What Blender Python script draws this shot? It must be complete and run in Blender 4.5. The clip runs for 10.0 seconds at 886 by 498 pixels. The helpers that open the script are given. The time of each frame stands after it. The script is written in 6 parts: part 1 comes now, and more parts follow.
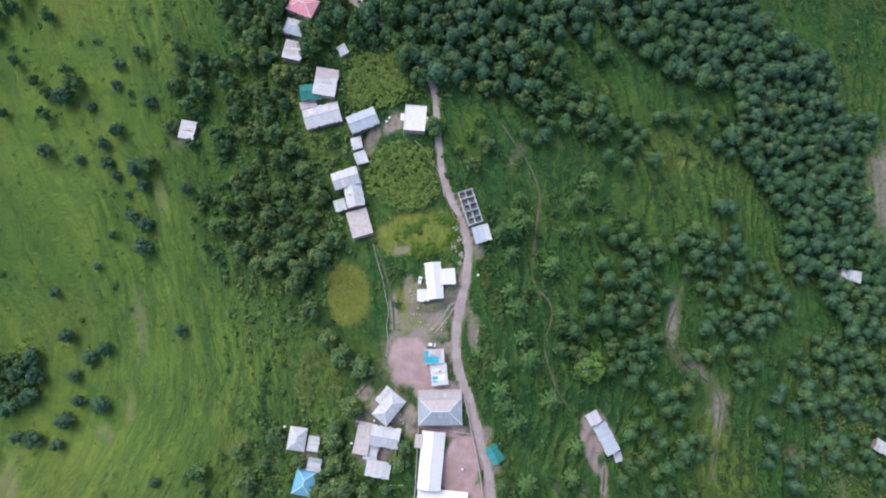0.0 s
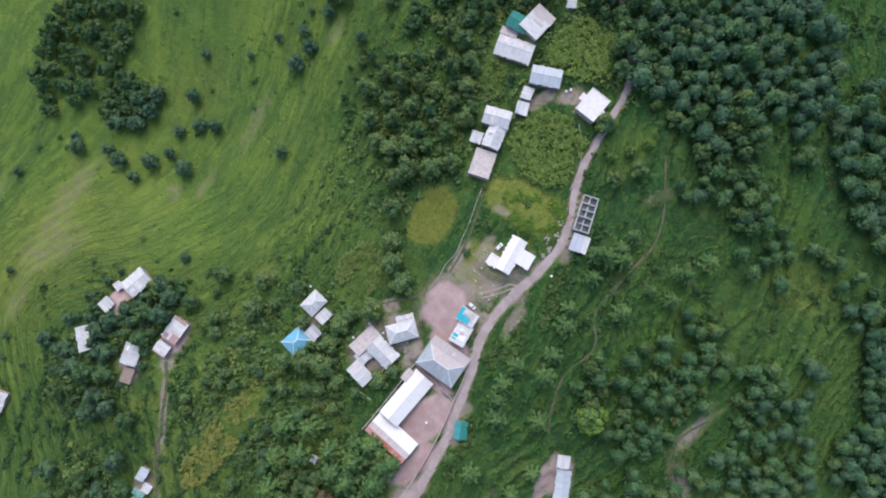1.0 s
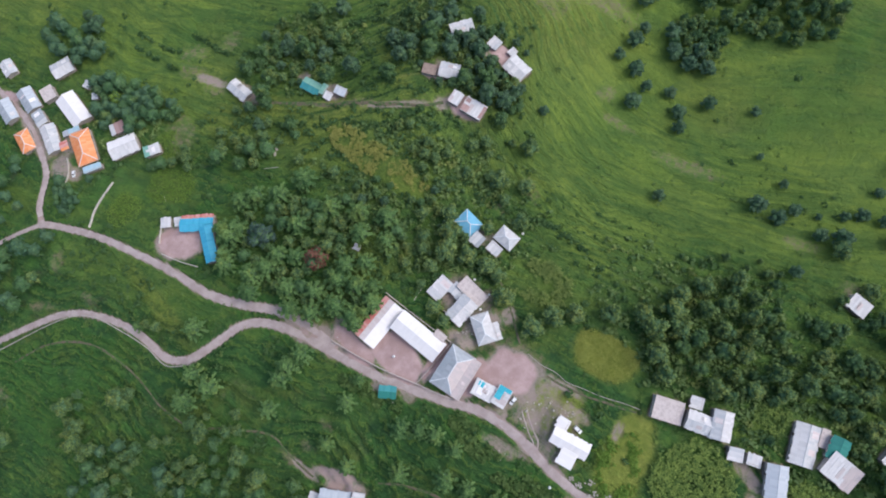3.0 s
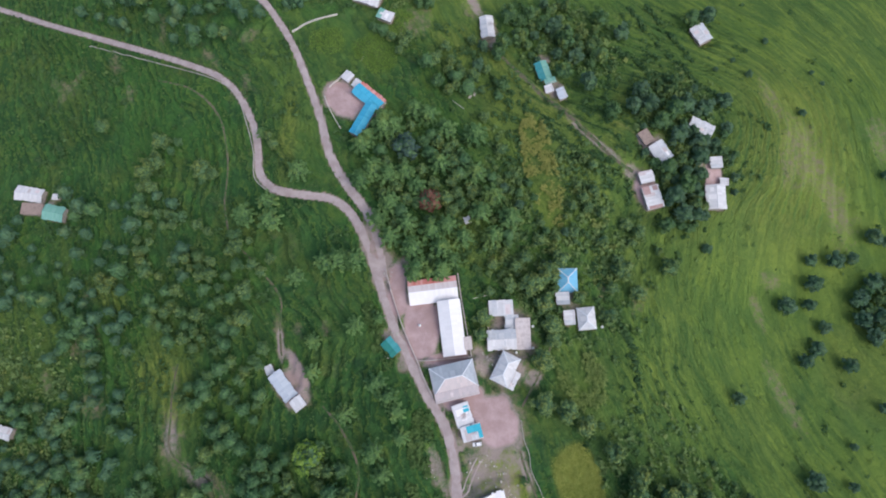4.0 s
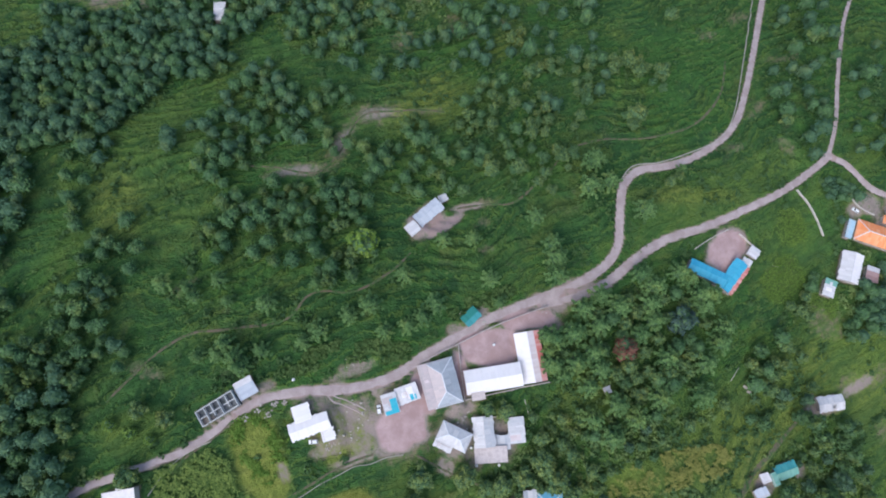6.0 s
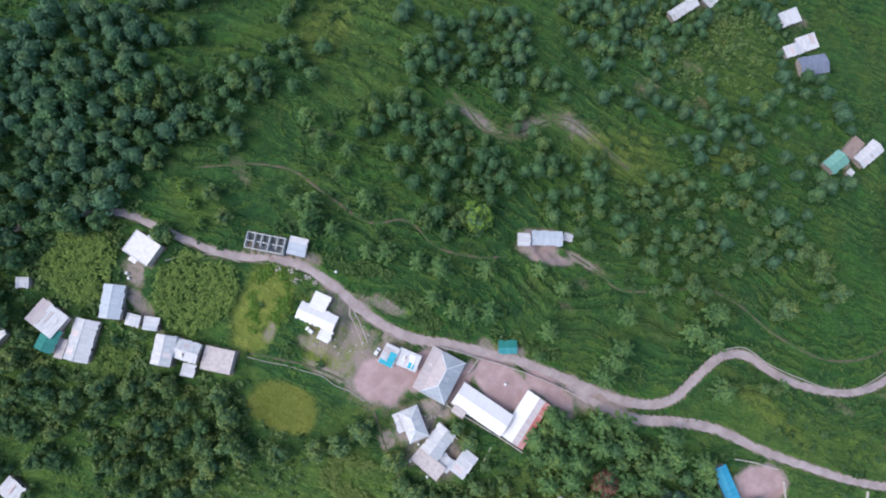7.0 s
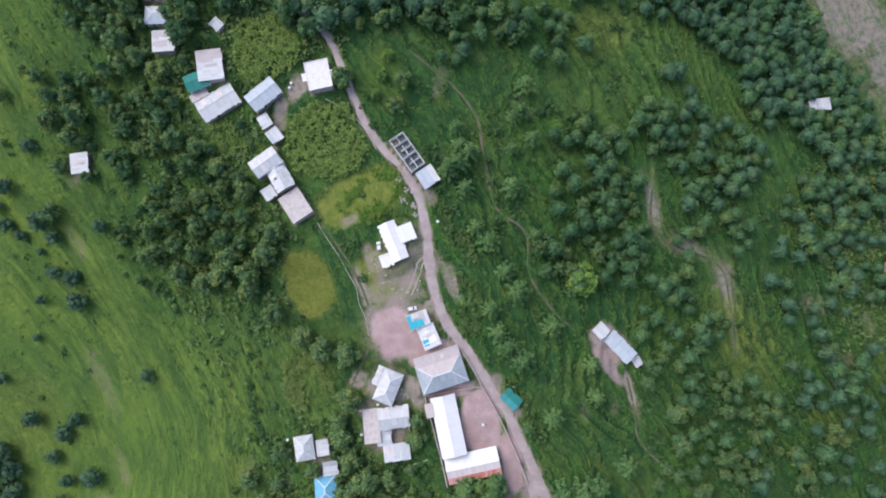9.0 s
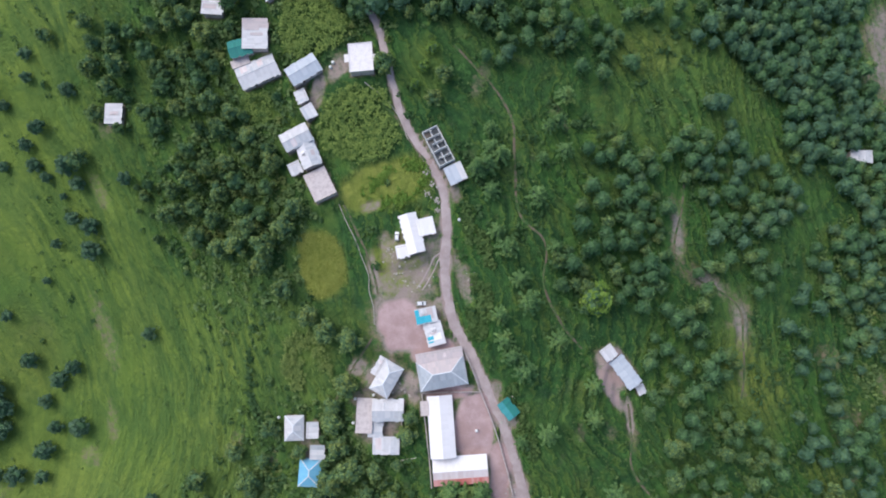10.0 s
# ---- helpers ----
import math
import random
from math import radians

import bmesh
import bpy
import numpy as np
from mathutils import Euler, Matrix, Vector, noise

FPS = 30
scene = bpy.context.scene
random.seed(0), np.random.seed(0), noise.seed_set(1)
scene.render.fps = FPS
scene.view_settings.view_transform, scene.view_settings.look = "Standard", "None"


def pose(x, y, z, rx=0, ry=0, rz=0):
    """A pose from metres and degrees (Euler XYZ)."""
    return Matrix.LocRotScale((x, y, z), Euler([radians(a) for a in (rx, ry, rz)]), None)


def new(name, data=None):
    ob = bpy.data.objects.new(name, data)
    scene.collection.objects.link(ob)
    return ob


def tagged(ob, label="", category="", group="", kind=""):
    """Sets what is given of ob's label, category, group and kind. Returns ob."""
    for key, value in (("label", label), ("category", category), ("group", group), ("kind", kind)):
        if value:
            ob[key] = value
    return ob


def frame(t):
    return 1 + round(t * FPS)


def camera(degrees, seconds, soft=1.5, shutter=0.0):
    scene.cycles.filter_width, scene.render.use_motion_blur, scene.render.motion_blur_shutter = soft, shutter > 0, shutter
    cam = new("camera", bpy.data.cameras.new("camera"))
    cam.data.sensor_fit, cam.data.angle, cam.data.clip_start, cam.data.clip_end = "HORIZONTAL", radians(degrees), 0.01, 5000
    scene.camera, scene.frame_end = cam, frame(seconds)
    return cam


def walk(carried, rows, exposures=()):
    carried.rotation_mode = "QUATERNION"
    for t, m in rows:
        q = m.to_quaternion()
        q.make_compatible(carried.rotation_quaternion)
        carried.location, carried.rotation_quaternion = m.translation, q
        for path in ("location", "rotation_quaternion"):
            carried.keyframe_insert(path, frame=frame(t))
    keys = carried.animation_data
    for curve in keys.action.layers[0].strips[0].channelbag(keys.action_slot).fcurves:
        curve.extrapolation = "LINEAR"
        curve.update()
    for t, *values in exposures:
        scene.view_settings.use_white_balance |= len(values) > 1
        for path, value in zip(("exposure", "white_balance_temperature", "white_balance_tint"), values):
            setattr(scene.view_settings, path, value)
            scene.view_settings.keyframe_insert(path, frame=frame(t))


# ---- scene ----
cam = camera(71.3, 10.0, soft=1.9)
# seconds, eye x y z, turn x y z in degrees
FLIGHT = [
    (0.0, -1.10, -66.99, 258.50, 12.15, -0.45, 1.36),
    (0.5, -0.43, -61.99, 255.86, 7.33, 0.53, 15.64),
    (1.0, -4.60, -64.50, 256.01, 7.41, 0.88, 37.03),
    (1.5, -7.86, -69.09, 255.50, 7.83, 1.12, 58.91),
    (2.0, -7.80, -75.03, 254.56, 8.68, 1.05, 80.97),
    (2.5, -9.35, -77.87, 254.01, 8.77, 1.46, 102.85),
    (2.7, -9.14, -78.85, 254.03, 8.95, 1.56, 111.83),
    (3.8, -0.86, -82.08, 250.35, 10.70, 0.90, 160.38),
    (4.0, 0.08, -82.65, 249.82, 10.75, 0.75, 169.08),
    (4.5, 6.43, -80.85, 246.44, 11.12, -0.55, -169.24),
    (5.0, 10.07, -80.63, 245.08, 10.39, -1.11, -147.01),
    (5.5, 8.21, -81.43, 247.35, 10.25, -0.24, -125.16),
    (6.0, 10.71, -78.13, 245.84, 9.74, -0.55, -103.14),
    (6.2, 11.61, -77.25, 245.62, 9.43, -0.49, -94.34),
    (7.3, 11.67, -70.95, 240.70, 8.50, 0.37, -49.54),
    (7.5, 11.15, -70.05, 240.26, 8.46, 0.46, -43.85),
    (8.0, 10.34, -67.60, 239.86, 8.08, 0.46, -34.97),
    (8.5, 8.72, -67.31, 238.24, 8.21, 0.67, -25.60),
    (9.0, 7.31, -67.40, 236.92, 8.32, 0.88, -16.03),
    (9.5, 5.74, -70.55, 234.57, 9.23, 1.04, -8.66),
    (10.0, 5.26, -70.36, 233.94, 9.19, 0.94, -8.02),
]
walk(cam, [(t, pose(x, y, z, a, b, c)) for t, x, y, z, a, b, c in FLIGHT],
     exposures=[(0.0, 0.18, 5730, 10), (1.0, 0.14, 5850, 10), (2.0, 0.11, 5960, 10), (4.5, 0.04, 5800, 10), (6.0, 0.11, 5650, 10), (7.5, 0.20, 5650, 10), (8.5, 0.21, 5760, 10), (10.0, 0.15, 5830, 10)])

# ---- sky and overcast sun ----
world = bpy.data.worlds.new("overcast_sky")
scene.world = world
world.use_nodes = True
wn = world.node_tree.nodes
sky = wn.new("ShaderNodeTexSky")
sky.sky_type, sky.sun_disc = "NISHITA", False
sky.sun_elevation, sky.sun_rotation = radians(56), radians(318)
sky.air_density, sky.dust_density, sky.ozone_density = 1.0, 4.0, 1.0
world.node_tree.links.new(sky.outputs[0], wn["Background"].inputs[0])
wn["Background"].inputs[1].default_value = 0.172
sun_data = bpy.data.lights.new("sun", "SUN")
sun_data.energy, sun_data.angle, sun_data.color = 1.15, radians(48), (1.0, 0.96, 0.9)
sun = new("sun", sun_data)
# the lamp shines from the side that the sky's sun_rotation names
SUN_AZ, SUN_EL = radians(318), radians(56)
sun_dir = Vector((math.sin(SUN_AZ) * math.cos(SUN_EL), math.cos(SUN_AZ) * math.cos(SUN_EL), math.sin(SUN_EL)))
sun.matrix_world = Matrix.Translation(sun_dir * 400) @ (-sun_dir).to_track_quat("-Z", "Y").to_matrix().to_4x4()

# ---- materials ----


class Mat:
    """Small helper round a node material."""

    def __init__(self, name):
        self.m = bpy.data.materials.new(name)
        self.m.use_nodes = True
        self.nt = self.m.node_tree
        self.b = self.nt.nodes["Principled BSDF"]

    def n(self, kind):
        return self.nt.nodes.new(kind)

    def link(self, a, b):
        self.nt.links.new(a, b)

    def noise(self, scale, detail=4.0, rough=0.6, vec=None, dist=0.0):
        node = self.n("ShaderNodeTexNoise")
        node.inputs["Scale"].default_value = scale
        node.inputs["Detail"].default_value = detail
        node.inputs["Roughness"].default_value = rough
        node.inputs["Distortion"].default_value = dist
        if vec is not None:
            self.link(vec, node.inputs["Vector"])
        return node.outputs["Fac"]

    def place(self):
        return self.n("ShaderNodeNewGeometry").outputs["Position"]

    def scaled(self, vec, sx, sy, sz):
        node = self.n("ShaderNodeMapping")
        node.inputs["Scale"].default_value = (sx, sy, sz)
        self.link(vec, node.inputs["Vector"])
        return node.outputs[0]

    def ramp(self, fac, lo, hi):
        node = self.n("ShaderNodeMapRange")
        node.inputs["From Min"].default_value, node.inputs["From Max"].default_value = lo, hi
        node.interpolation_type = "SMOOTHSTEP"
        self.link(fac, node.inputs["Value"])
        return node.outputs[0]

    def mix(self, fac, a, b, how="MIX"):
        node = self.n("ShaderNodeMix")
        node.data_type, node.blend_type = "RGBA", how
        if isinstance(fac, (int, float)):
            node.inputs[0].default_value = fac
        else:
            self.link(fac, node.inputs[0])
        for sock, v in ((node.inputs[6], a), (node.inputs[7], b)):
            if isinstance(v, tuple):
                sock.default_value = (*v, 1.0)
            else:
                self.link(v, sock)
        return node.outputs[2]

    def math(self, how, a, b):
        node = self.n("ShaderNodeMath")
        node.operation = how
        for sock, v in zip(node.inputs, (a, b)):
            if isinstance(v, (int, float)):
                sock.default_value = v
            else:
                self.link(v, sock)
        return node.outputs[0]

    def bump(self, height, strength, dist):
        node = self.n("ShaderNodeBump")
        node.inputs["Strength"].default_value = strength
        node.inputs["Distance"].default_value = dist
        self.link(height, node.inputs["Height"])
        self.link(node.outputs[0], self.b.inputs["Normal"])

    def done(self, color, rough=0.8, metal=0.0, spec=0.3):
        if isinstance(color, tuple):
            self.b.inputs["Base Color"].default_value = (*color, 1)
        else:
            self.link(color, self.b.inputs["Base Color"])
        self.b.inputs["Roughness"].default_value = rough
        self.b.inputs["Metallic"].default_value = metal
        self.b.inputs["Specular IOR Level"].default_value = spec
        return self.m


def ground_material():
    m = Mat("hillside_grass")
    p = m.place()
    cover_node = m.n("ShaderNodeVertexColor")
    cover_node.layer_name = "cover"
    cover = cover_node.outputs[0]
    split = m.n("ShaderNodeSeparateColor")
    m.link(cover, split.inputs[0])
    soil, meadow, dry = split.outputs
    calm = cover_node.outputs[1]  # short even turf
    stir = m.math("SUBTRACT", 1.0, m.math("MULTIPLY", calm, 0.65))
    big = m.ramp(m.noise(0.03, 4, 0.6, p), 0.35, 0.65)
    mid = m.ramp(m.noise(0.16, 5, 0.65, p), 0.35, 0.68)
    fine = m.noise(1.1, 5, 0.7, p)
    # growth that follows the level lines of the slope, laid over in wavering swathes
    flow_node = m.n("ShaderNodeAttribute")
    flow_node.attribute_name = "flow"
    flow = flow_node.outputs["Vector"]
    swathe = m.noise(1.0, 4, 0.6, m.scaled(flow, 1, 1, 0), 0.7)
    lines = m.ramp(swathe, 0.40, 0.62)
    fold_shading = m.ramp(m.noise(0.42, 5, 0.6, m.scaled(flow, 1.2, 1, 0), 1.6), 0.43, 0.57)
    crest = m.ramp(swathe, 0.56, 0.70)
    fuzz = m.ramp(m.noise(0.5, 6, 0.72, p), 0.36, 0.66)
    slope_grass = m.mix(mid, (0.036, 0.090, 0.030), (0.080, 0.168, 0.044))
    # weedy yellow-green stands, thin dull turf and dark bracken
    flat = m.scaled(p, 1, 1, 0)
    slope_grass = m.mix(m.math("MULTIPLY", m.ramp(m.noise(0.043, 6, 0.68, flat, 0.8), 0.48, 0.62), 0.68), slope_grass, (0.145, 0.190, 0.042))
    slope_grass = m.mix(m.math("MULTIPLY", m.ramp(m.noise(0.071, 6, 0.7, flat, 0.5), 0.56, 0.68), 0.55), slope_grass, (0.118, 0.120, 0.070))
    slope_grass = m.mix(m.math("MULTIPLY", m.ramp(m.noise(0.115, 6, 0.72, flat), 0.52, 0.66), 0.6), slope_grass, (0.020, 0.062, 0.028))
    slope_grass = m.mix(m.math("MULTIPLY", m.ramp(m.noise(0.028, 5, 0.62, flat, 1.0), 0.50, 0.60), 0.6), slope_grass, (0.082, 0.190, 0.036))
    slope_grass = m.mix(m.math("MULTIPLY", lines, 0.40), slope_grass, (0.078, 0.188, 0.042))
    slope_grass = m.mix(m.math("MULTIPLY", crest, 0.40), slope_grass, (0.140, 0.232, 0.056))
    lush = m.mix(big, (0.150, 0.230, 0.042), (0.212, 0.284, 0.053))
    lush = m.mix(m.math("MULTIPLY", m.ramp(m.noise(0.055, 4, 0.6, p, 1.2), 0.48, 0.64), 0.5), lush, (0.096, 0.170, 0.046))
    lush = m.mix(m.math("MULTIPLY", m.ramp(m.noise(0.019, 4, 0.55, m.scaled(flow, 0.5, 0.18, 0), 0.6), 0.46, 0.62), 0.6), lush, (0.205, 0.250, 0.050))
    # shade of the meadow's hollows mixed into the grass colour as darker streaks
    lush = m.mix(m.math("MULTIPLY", m.math("MULTIPLY", m.math("SUBTRACT", 1.0, fold_shading), stir), 0.75), lush, (0.062, 0.126, 0.036))
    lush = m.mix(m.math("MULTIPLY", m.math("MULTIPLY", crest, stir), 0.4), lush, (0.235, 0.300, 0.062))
    col = m.mix(meadow, slope_grass, lush)
    col = m.mix(m.math("MULTIPLY", dry, 0.9), col, m.mix(mid, (0.225, 0.258, 0.046), (0.33, 0.332, 0.075)))
    col = m.mix(m.math("MULTIPLY", m.math("MULTIPLY", fuzz, stir), 0.45), col, m.mix(meadow, (0.030, 0.078, 0.028), (0.100, 0.172, 0.042)))
    col = m.mix(m.math("MULTIPLY", m.ramp(fine, 0.52, 0.74), 0.5), col, m.mix(meadow, (0.078, 0.155, 0.040), (0.180, 0.250, 0.052)))
    # coarse weeds on the terrace steps, darkened as their shade; pale grass on the lips
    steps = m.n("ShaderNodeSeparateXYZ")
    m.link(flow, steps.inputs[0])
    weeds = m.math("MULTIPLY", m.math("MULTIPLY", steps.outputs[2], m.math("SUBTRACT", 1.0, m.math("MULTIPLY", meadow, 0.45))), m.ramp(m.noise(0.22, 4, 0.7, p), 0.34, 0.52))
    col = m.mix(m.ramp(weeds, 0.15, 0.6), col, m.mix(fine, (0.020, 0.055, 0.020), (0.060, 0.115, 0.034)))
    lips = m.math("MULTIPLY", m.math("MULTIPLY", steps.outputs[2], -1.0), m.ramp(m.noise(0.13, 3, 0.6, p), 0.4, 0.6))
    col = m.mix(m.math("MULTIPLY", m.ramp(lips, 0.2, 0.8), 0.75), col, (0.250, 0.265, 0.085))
    # narrow hand-cut steps along the level lines: rank weeds on risers, grass on lips
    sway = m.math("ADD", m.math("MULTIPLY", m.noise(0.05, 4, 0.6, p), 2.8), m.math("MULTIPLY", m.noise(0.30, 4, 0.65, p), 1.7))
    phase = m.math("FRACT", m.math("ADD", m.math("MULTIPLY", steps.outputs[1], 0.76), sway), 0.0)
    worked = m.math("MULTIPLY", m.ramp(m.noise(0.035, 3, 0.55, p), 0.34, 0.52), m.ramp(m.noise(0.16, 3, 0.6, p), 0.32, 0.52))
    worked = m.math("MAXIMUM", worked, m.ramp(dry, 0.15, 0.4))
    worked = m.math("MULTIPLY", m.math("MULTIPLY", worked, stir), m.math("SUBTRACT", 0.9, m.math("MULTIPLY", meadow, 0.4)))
    riser_shade = m.math("MULTIPLY", m.math("MULTIPLY", m.ramp(phase, 0.60, 0.68), m.math("SUBTRACT", 1.0, m.ramp(phase, 0.82, 0.98))), worked)
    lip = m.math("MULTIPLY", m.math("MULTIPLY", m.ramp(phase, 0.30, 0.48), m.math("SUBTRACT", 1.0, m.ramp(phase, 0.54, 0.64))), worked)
    # shade painted dark on the risers, sunlight painted pale on the lips
    col = m.mix(m.math("MULTIPLY", riser_shade, 0.72), col, m.mix(meadow, (0.022, 0.062, 0.022), (0.058, 0.118, 0.032)))
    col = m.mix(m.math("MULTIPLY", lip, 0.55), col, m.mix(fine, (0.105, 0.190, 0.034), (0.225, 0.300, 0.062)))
    earth = m.mix(mid, (0.385, 0.265, 0.245), (0.49, 0.355, 0.34))
    earth = m.mix(m.math("MULTIPLY", m.ramp(fine, 0.52, 0.8), 0.6), earth, (0.26, 0.195, 0.16))
    dusty = m.mix(fine, (0.225, 0.180, 0.150), (0.36, 0.295, 0.255))
    earth = m.mix(m.ramp(soil, 0.62, 0.85), dusty, earth)
    earth = m.mix(m.ramp(soil, 0.46, 0.62), m.mix(fine, (0.160, 0.135, 0.080), (0.27, 0.225, 0.145)), earth)
    edge = m.math("ADD", soil, m.math("MULTIPLY", m.math("SUBTRACT", m.noise(0.35, 6, 0.75, p), 0.5), 1.5))
    col = m.mix(m.math("MULTIPLY", m.ramp(edge, 0.25, 0.75), m.ramp(soil, 0.02, 0.25)), col, earth)
    m.bump(m.math("MULTIPLY", m.math("ADD", m.math("MULTIPLY", fine, 0.6), m.math("ADD", m.math("ADD", m.math("MULTIPLY", lines, stir), m.math("MULTIPLY", lip, 1.2)), m.math("MULTIPLY", fuzz, 0.6))), m.math("SUBTRACT", 1.0, m.ramp(soil, 0.1, 0.7))), 0.85, 0.8)
    return m.done(col, 0.95, 0, 0.1)


def dirt_road_material():
    m = Mat("dirt_road")
    p = m.place()
    a = m.ramp(m.noise(0.25, 5, 0.6, p), 0.3, 0.7)
    b = m.noise(2.2, 5, 0.7, p)
    col = m.mix(a, (0.365, 0.292, 0.272), (0.475, 0.392, 0.368))
    col = m.mix(m.math("MULTIPLY", m.ramp(b, 0.5, 0.8), 0.6), col, (0.27, 0.20, 0.185))
    m.bump(b, 0.6, 0.12)
    return m.done(col, 0.95, 0, 0.15)


def tin_material(name, base, tint, rust=0.25, rough=0.6):
    """Painted or galvanised roof sheets: each sheet weathers a little differently."""
    m = Mat(name)
    p = m.place()
    # one tone for each sheet, told apart by its place across the roof
    cells = m.n("ShaderNodeTexWhiteNoise")
    snap = m.n("ShaderNodeVectorMath")
    snap.operation = "SNAP"
    snap.inputs[1].default_value = (0.95, 2.6, 50.0)
    m.link(m.n("ShaderNodeTexCoord").outputs["Object"], snap.inputs[0])
    m.link(snap.outputs[0], cells.inputs["Vector"])
    col = m.mix(cells.outputs["Value"], base, tint)
    stain = m.ramp(m.noise(0.8, 6, 0.7, p), 0.50, 0.78)
    col = m.mix(m.math("MULTIPLY", stain, rust), col, (0.30, 0.235, 0.20))
    col = m.mix(m.math("MULTIPLY", m.ramp(m.noise(0.22, 3, 0.5, p), 0.45, 0.7), rust * 0.9), col, tint)
    wave = m.n("ShaderNodeTexWave")
    wave.inputs["Scale"].default_value = 2.2
    m.link(m.n("ShaderNodeTexCoord").outputs["Object"], wave.inputs["Vector"])
    m.bump(wave.outputs["Fac"], 0.25, 0.03)
    return m.done(col, rough, 0.0, 0.35)


def plaster_material(name, base, dark):
    m = Mat(name)
    p = m.place()
    col = m.mix(m.ramp(m.noise(0.7, 6, 0.7, p), 0.4, 0.7), base, dark)
    col = m.mix(m.math("MULTIPLY", m.ramp(m.noise(6.0, 4, 0.7, p), 0.5, 0.8), 0.4), col, dark)
    m.bump(m.noise(9.0, 4, 0.7, p), 0.4, 0.03)
    return m.done(col, 0.9, 0, 0.2)


def leaf_material(name, dark, light, glow=0.24, patch=0.17, share=0.34, olive=0.0):
    m = Mat(name)
    p = m.place()
    isl = m.n("ShaderNodeNewGeometry").outputs["Random Per Island"]
    rnd = m.n("ShaderNodeObjectInfo").outputs["Random"]
    wide = m.ramp(m.noise(patch, 2, 0.5, p), 0.3, 0.7)
    f = m.math("ADD", m.math("MULTIPLY", isl, 0.8 - share), m.math("ADD", m.math("MULTIPLY", wide, share), m.math("MULTIPLY", rnd, 0.2)))
    col = m.mix(f, dark, light)
    # some trees olive, some a deeper green
    tone = m.noise(0.11, 2, 0.5, p)
    col = m.mix(m.math("MULTIPLY", m.ramp(tone, 0.54, 0.66), olive), col, m.mix(f, tuple(k * j for k, j in zip(dark, (1.7, 1.2, 0.9))), tuple(k * j for k, j in zip(light, (1.4, 1.06, 0.75)))))
    col = m.mix(m.math("MULTIPLY", m.math("SUBTRACT", 1.0, m.ramp(tone, 0.36, 0.47)), olive), col, m.mix(f, dark, tuple(k * 0.66 for k in light)))
    m.done(col, 0.7, 0, 0.2)
    tr = m.n("ShaderNodeBsdfTranslucent")
    m.link(col, tr.inputs[0])
    mx = m.n("ShaderNodeMixShader")
    mx.inputs[0].default_value = glow
    m.link(m.b.outputs[0], mx.inputs[1])
    m.link(tr.outputs[0], mx.inputs[2])
    m.link(mx.outputs[0], m.nt.nodes["Material Output"].inputs["Surface"])
    return m.m


def path_material():
    m = Mat("trodden_earth")
    p = m.place()
    col = m.mix(m.ramp(m.noise(0.35, 6, 0.75, p), 0.42, 0.6), (0.158, 0.126, 0.088), (0.055, 0.115, 0.032))
    m.bump(m.noise(2.5, 4, 0.7, p), 0.6, 0.1)
    return m.done(col, 0.95, 0, 0.15)


GROUND = ground_material()
PATH = path_material()
ROAD = dirt_road_material()
TIN = {
    "white": tin_material("white_sheet_roof", (0.675, 0.655, 0.65), (0.57, 0.555, 0.55), 0.3),
    "bright": tin_material("bright_white_sheet_roof", (0.83, 0.795, 0.78), (0.78, 0.745, 0.73), 0.08),
    "tin": tin_material("galvanised_sheet_roof", (0.47, 0.485, 0.505), (0.61, 0.60, 0.595), 0.45),
    "bluegrey": tin_material("pale_blue_grey_sheet_roof", (0.45, 0.485, 0.53), (0.53, 0.56, 0.595), 0.16),
    "grey": tin_material("grey_sheet_roof", (0.34, 0.37, 0.40), (0.45, 0.475, 0.50), 0.3),
    "rosy": tin_material("faded_pink_grey_roof", (0.58, 0.49, 0.47), (0.50, 0.44, 0.43), 0.25),
    "blue": tin_material("blue_sheet_roof", (0.060, 0.36, 0.53), (0.09, 0.43, 0.60), 0.12),
    "skyblue": tin_material("sky_blue_sheet_roof", (0.16, 0.42, 0.60), (0.20, 0.47, 0.63), 0.08),
    "teal": tin_material("teal_sheet_roof", (0.05, 0.25, 0.26), (0.07, 0.30, 0.30), 0.14),
    "cyan": tin_material("cyan_sheet_roof", (0.05, 0.40, 0.50), (0.07, 0.44, 0.54), 0.05),
    "green": tin_material("green_sheet_roof", (0.03, 0.19, 0.16), (0.04, 0.23, 0.19), 0.08),
    "palegreen": tin_material("pale_green_sheet_roof", (0.16, 0.36, 0.28), (0.22, 0.42, 0.34), 0.2),
    "orange": tin_material("orange_sheet_roof", (0.78, 0.26, 0.085), (0.84, 0.38, 0.18), 0.2),
    "pink": tin_material("pink_sheet_roof", (0.78, 0.30, 0.36), (0.80, 0.36, 0.42), 0.08),
    "red": tin_material("faded_red_sheet_roof", (0.55, 0.16, 0.13), (0.66, 0.36, 0.33), 0.25),
    "faded": tin_material("faded_white_sheet_roof", (0.72, 0.65, 0.63), (0.64, 0.53, 0.51), 0.25),
    "patched": tin_material("patched_sheet_roof", (0.70, 0.69, 0.71), (0.46, 0.33, 0.30), 0.5),
    "paleblue": tin_material("faded_blue_sheet_roof", (0.34, 0.50, 0.58), (0.42, 0.54, 0.60), 0.15),
    "rust": tin_material("rust_brown_sheet_roof", (0.37, 0.22, 0.20), (0.44, 0.30, 0.28), 0.3),
    "slate": tin_material("blue_grey_sheet_roof", (0.17, 0.19, 0.26), (0.22, 0.24, 0.31), 0.2),
}
CONCRETE = plaster_material("flat_roof_screed", (0.60, 0.53, 0.50), (0.45, 0.38, 0.36))
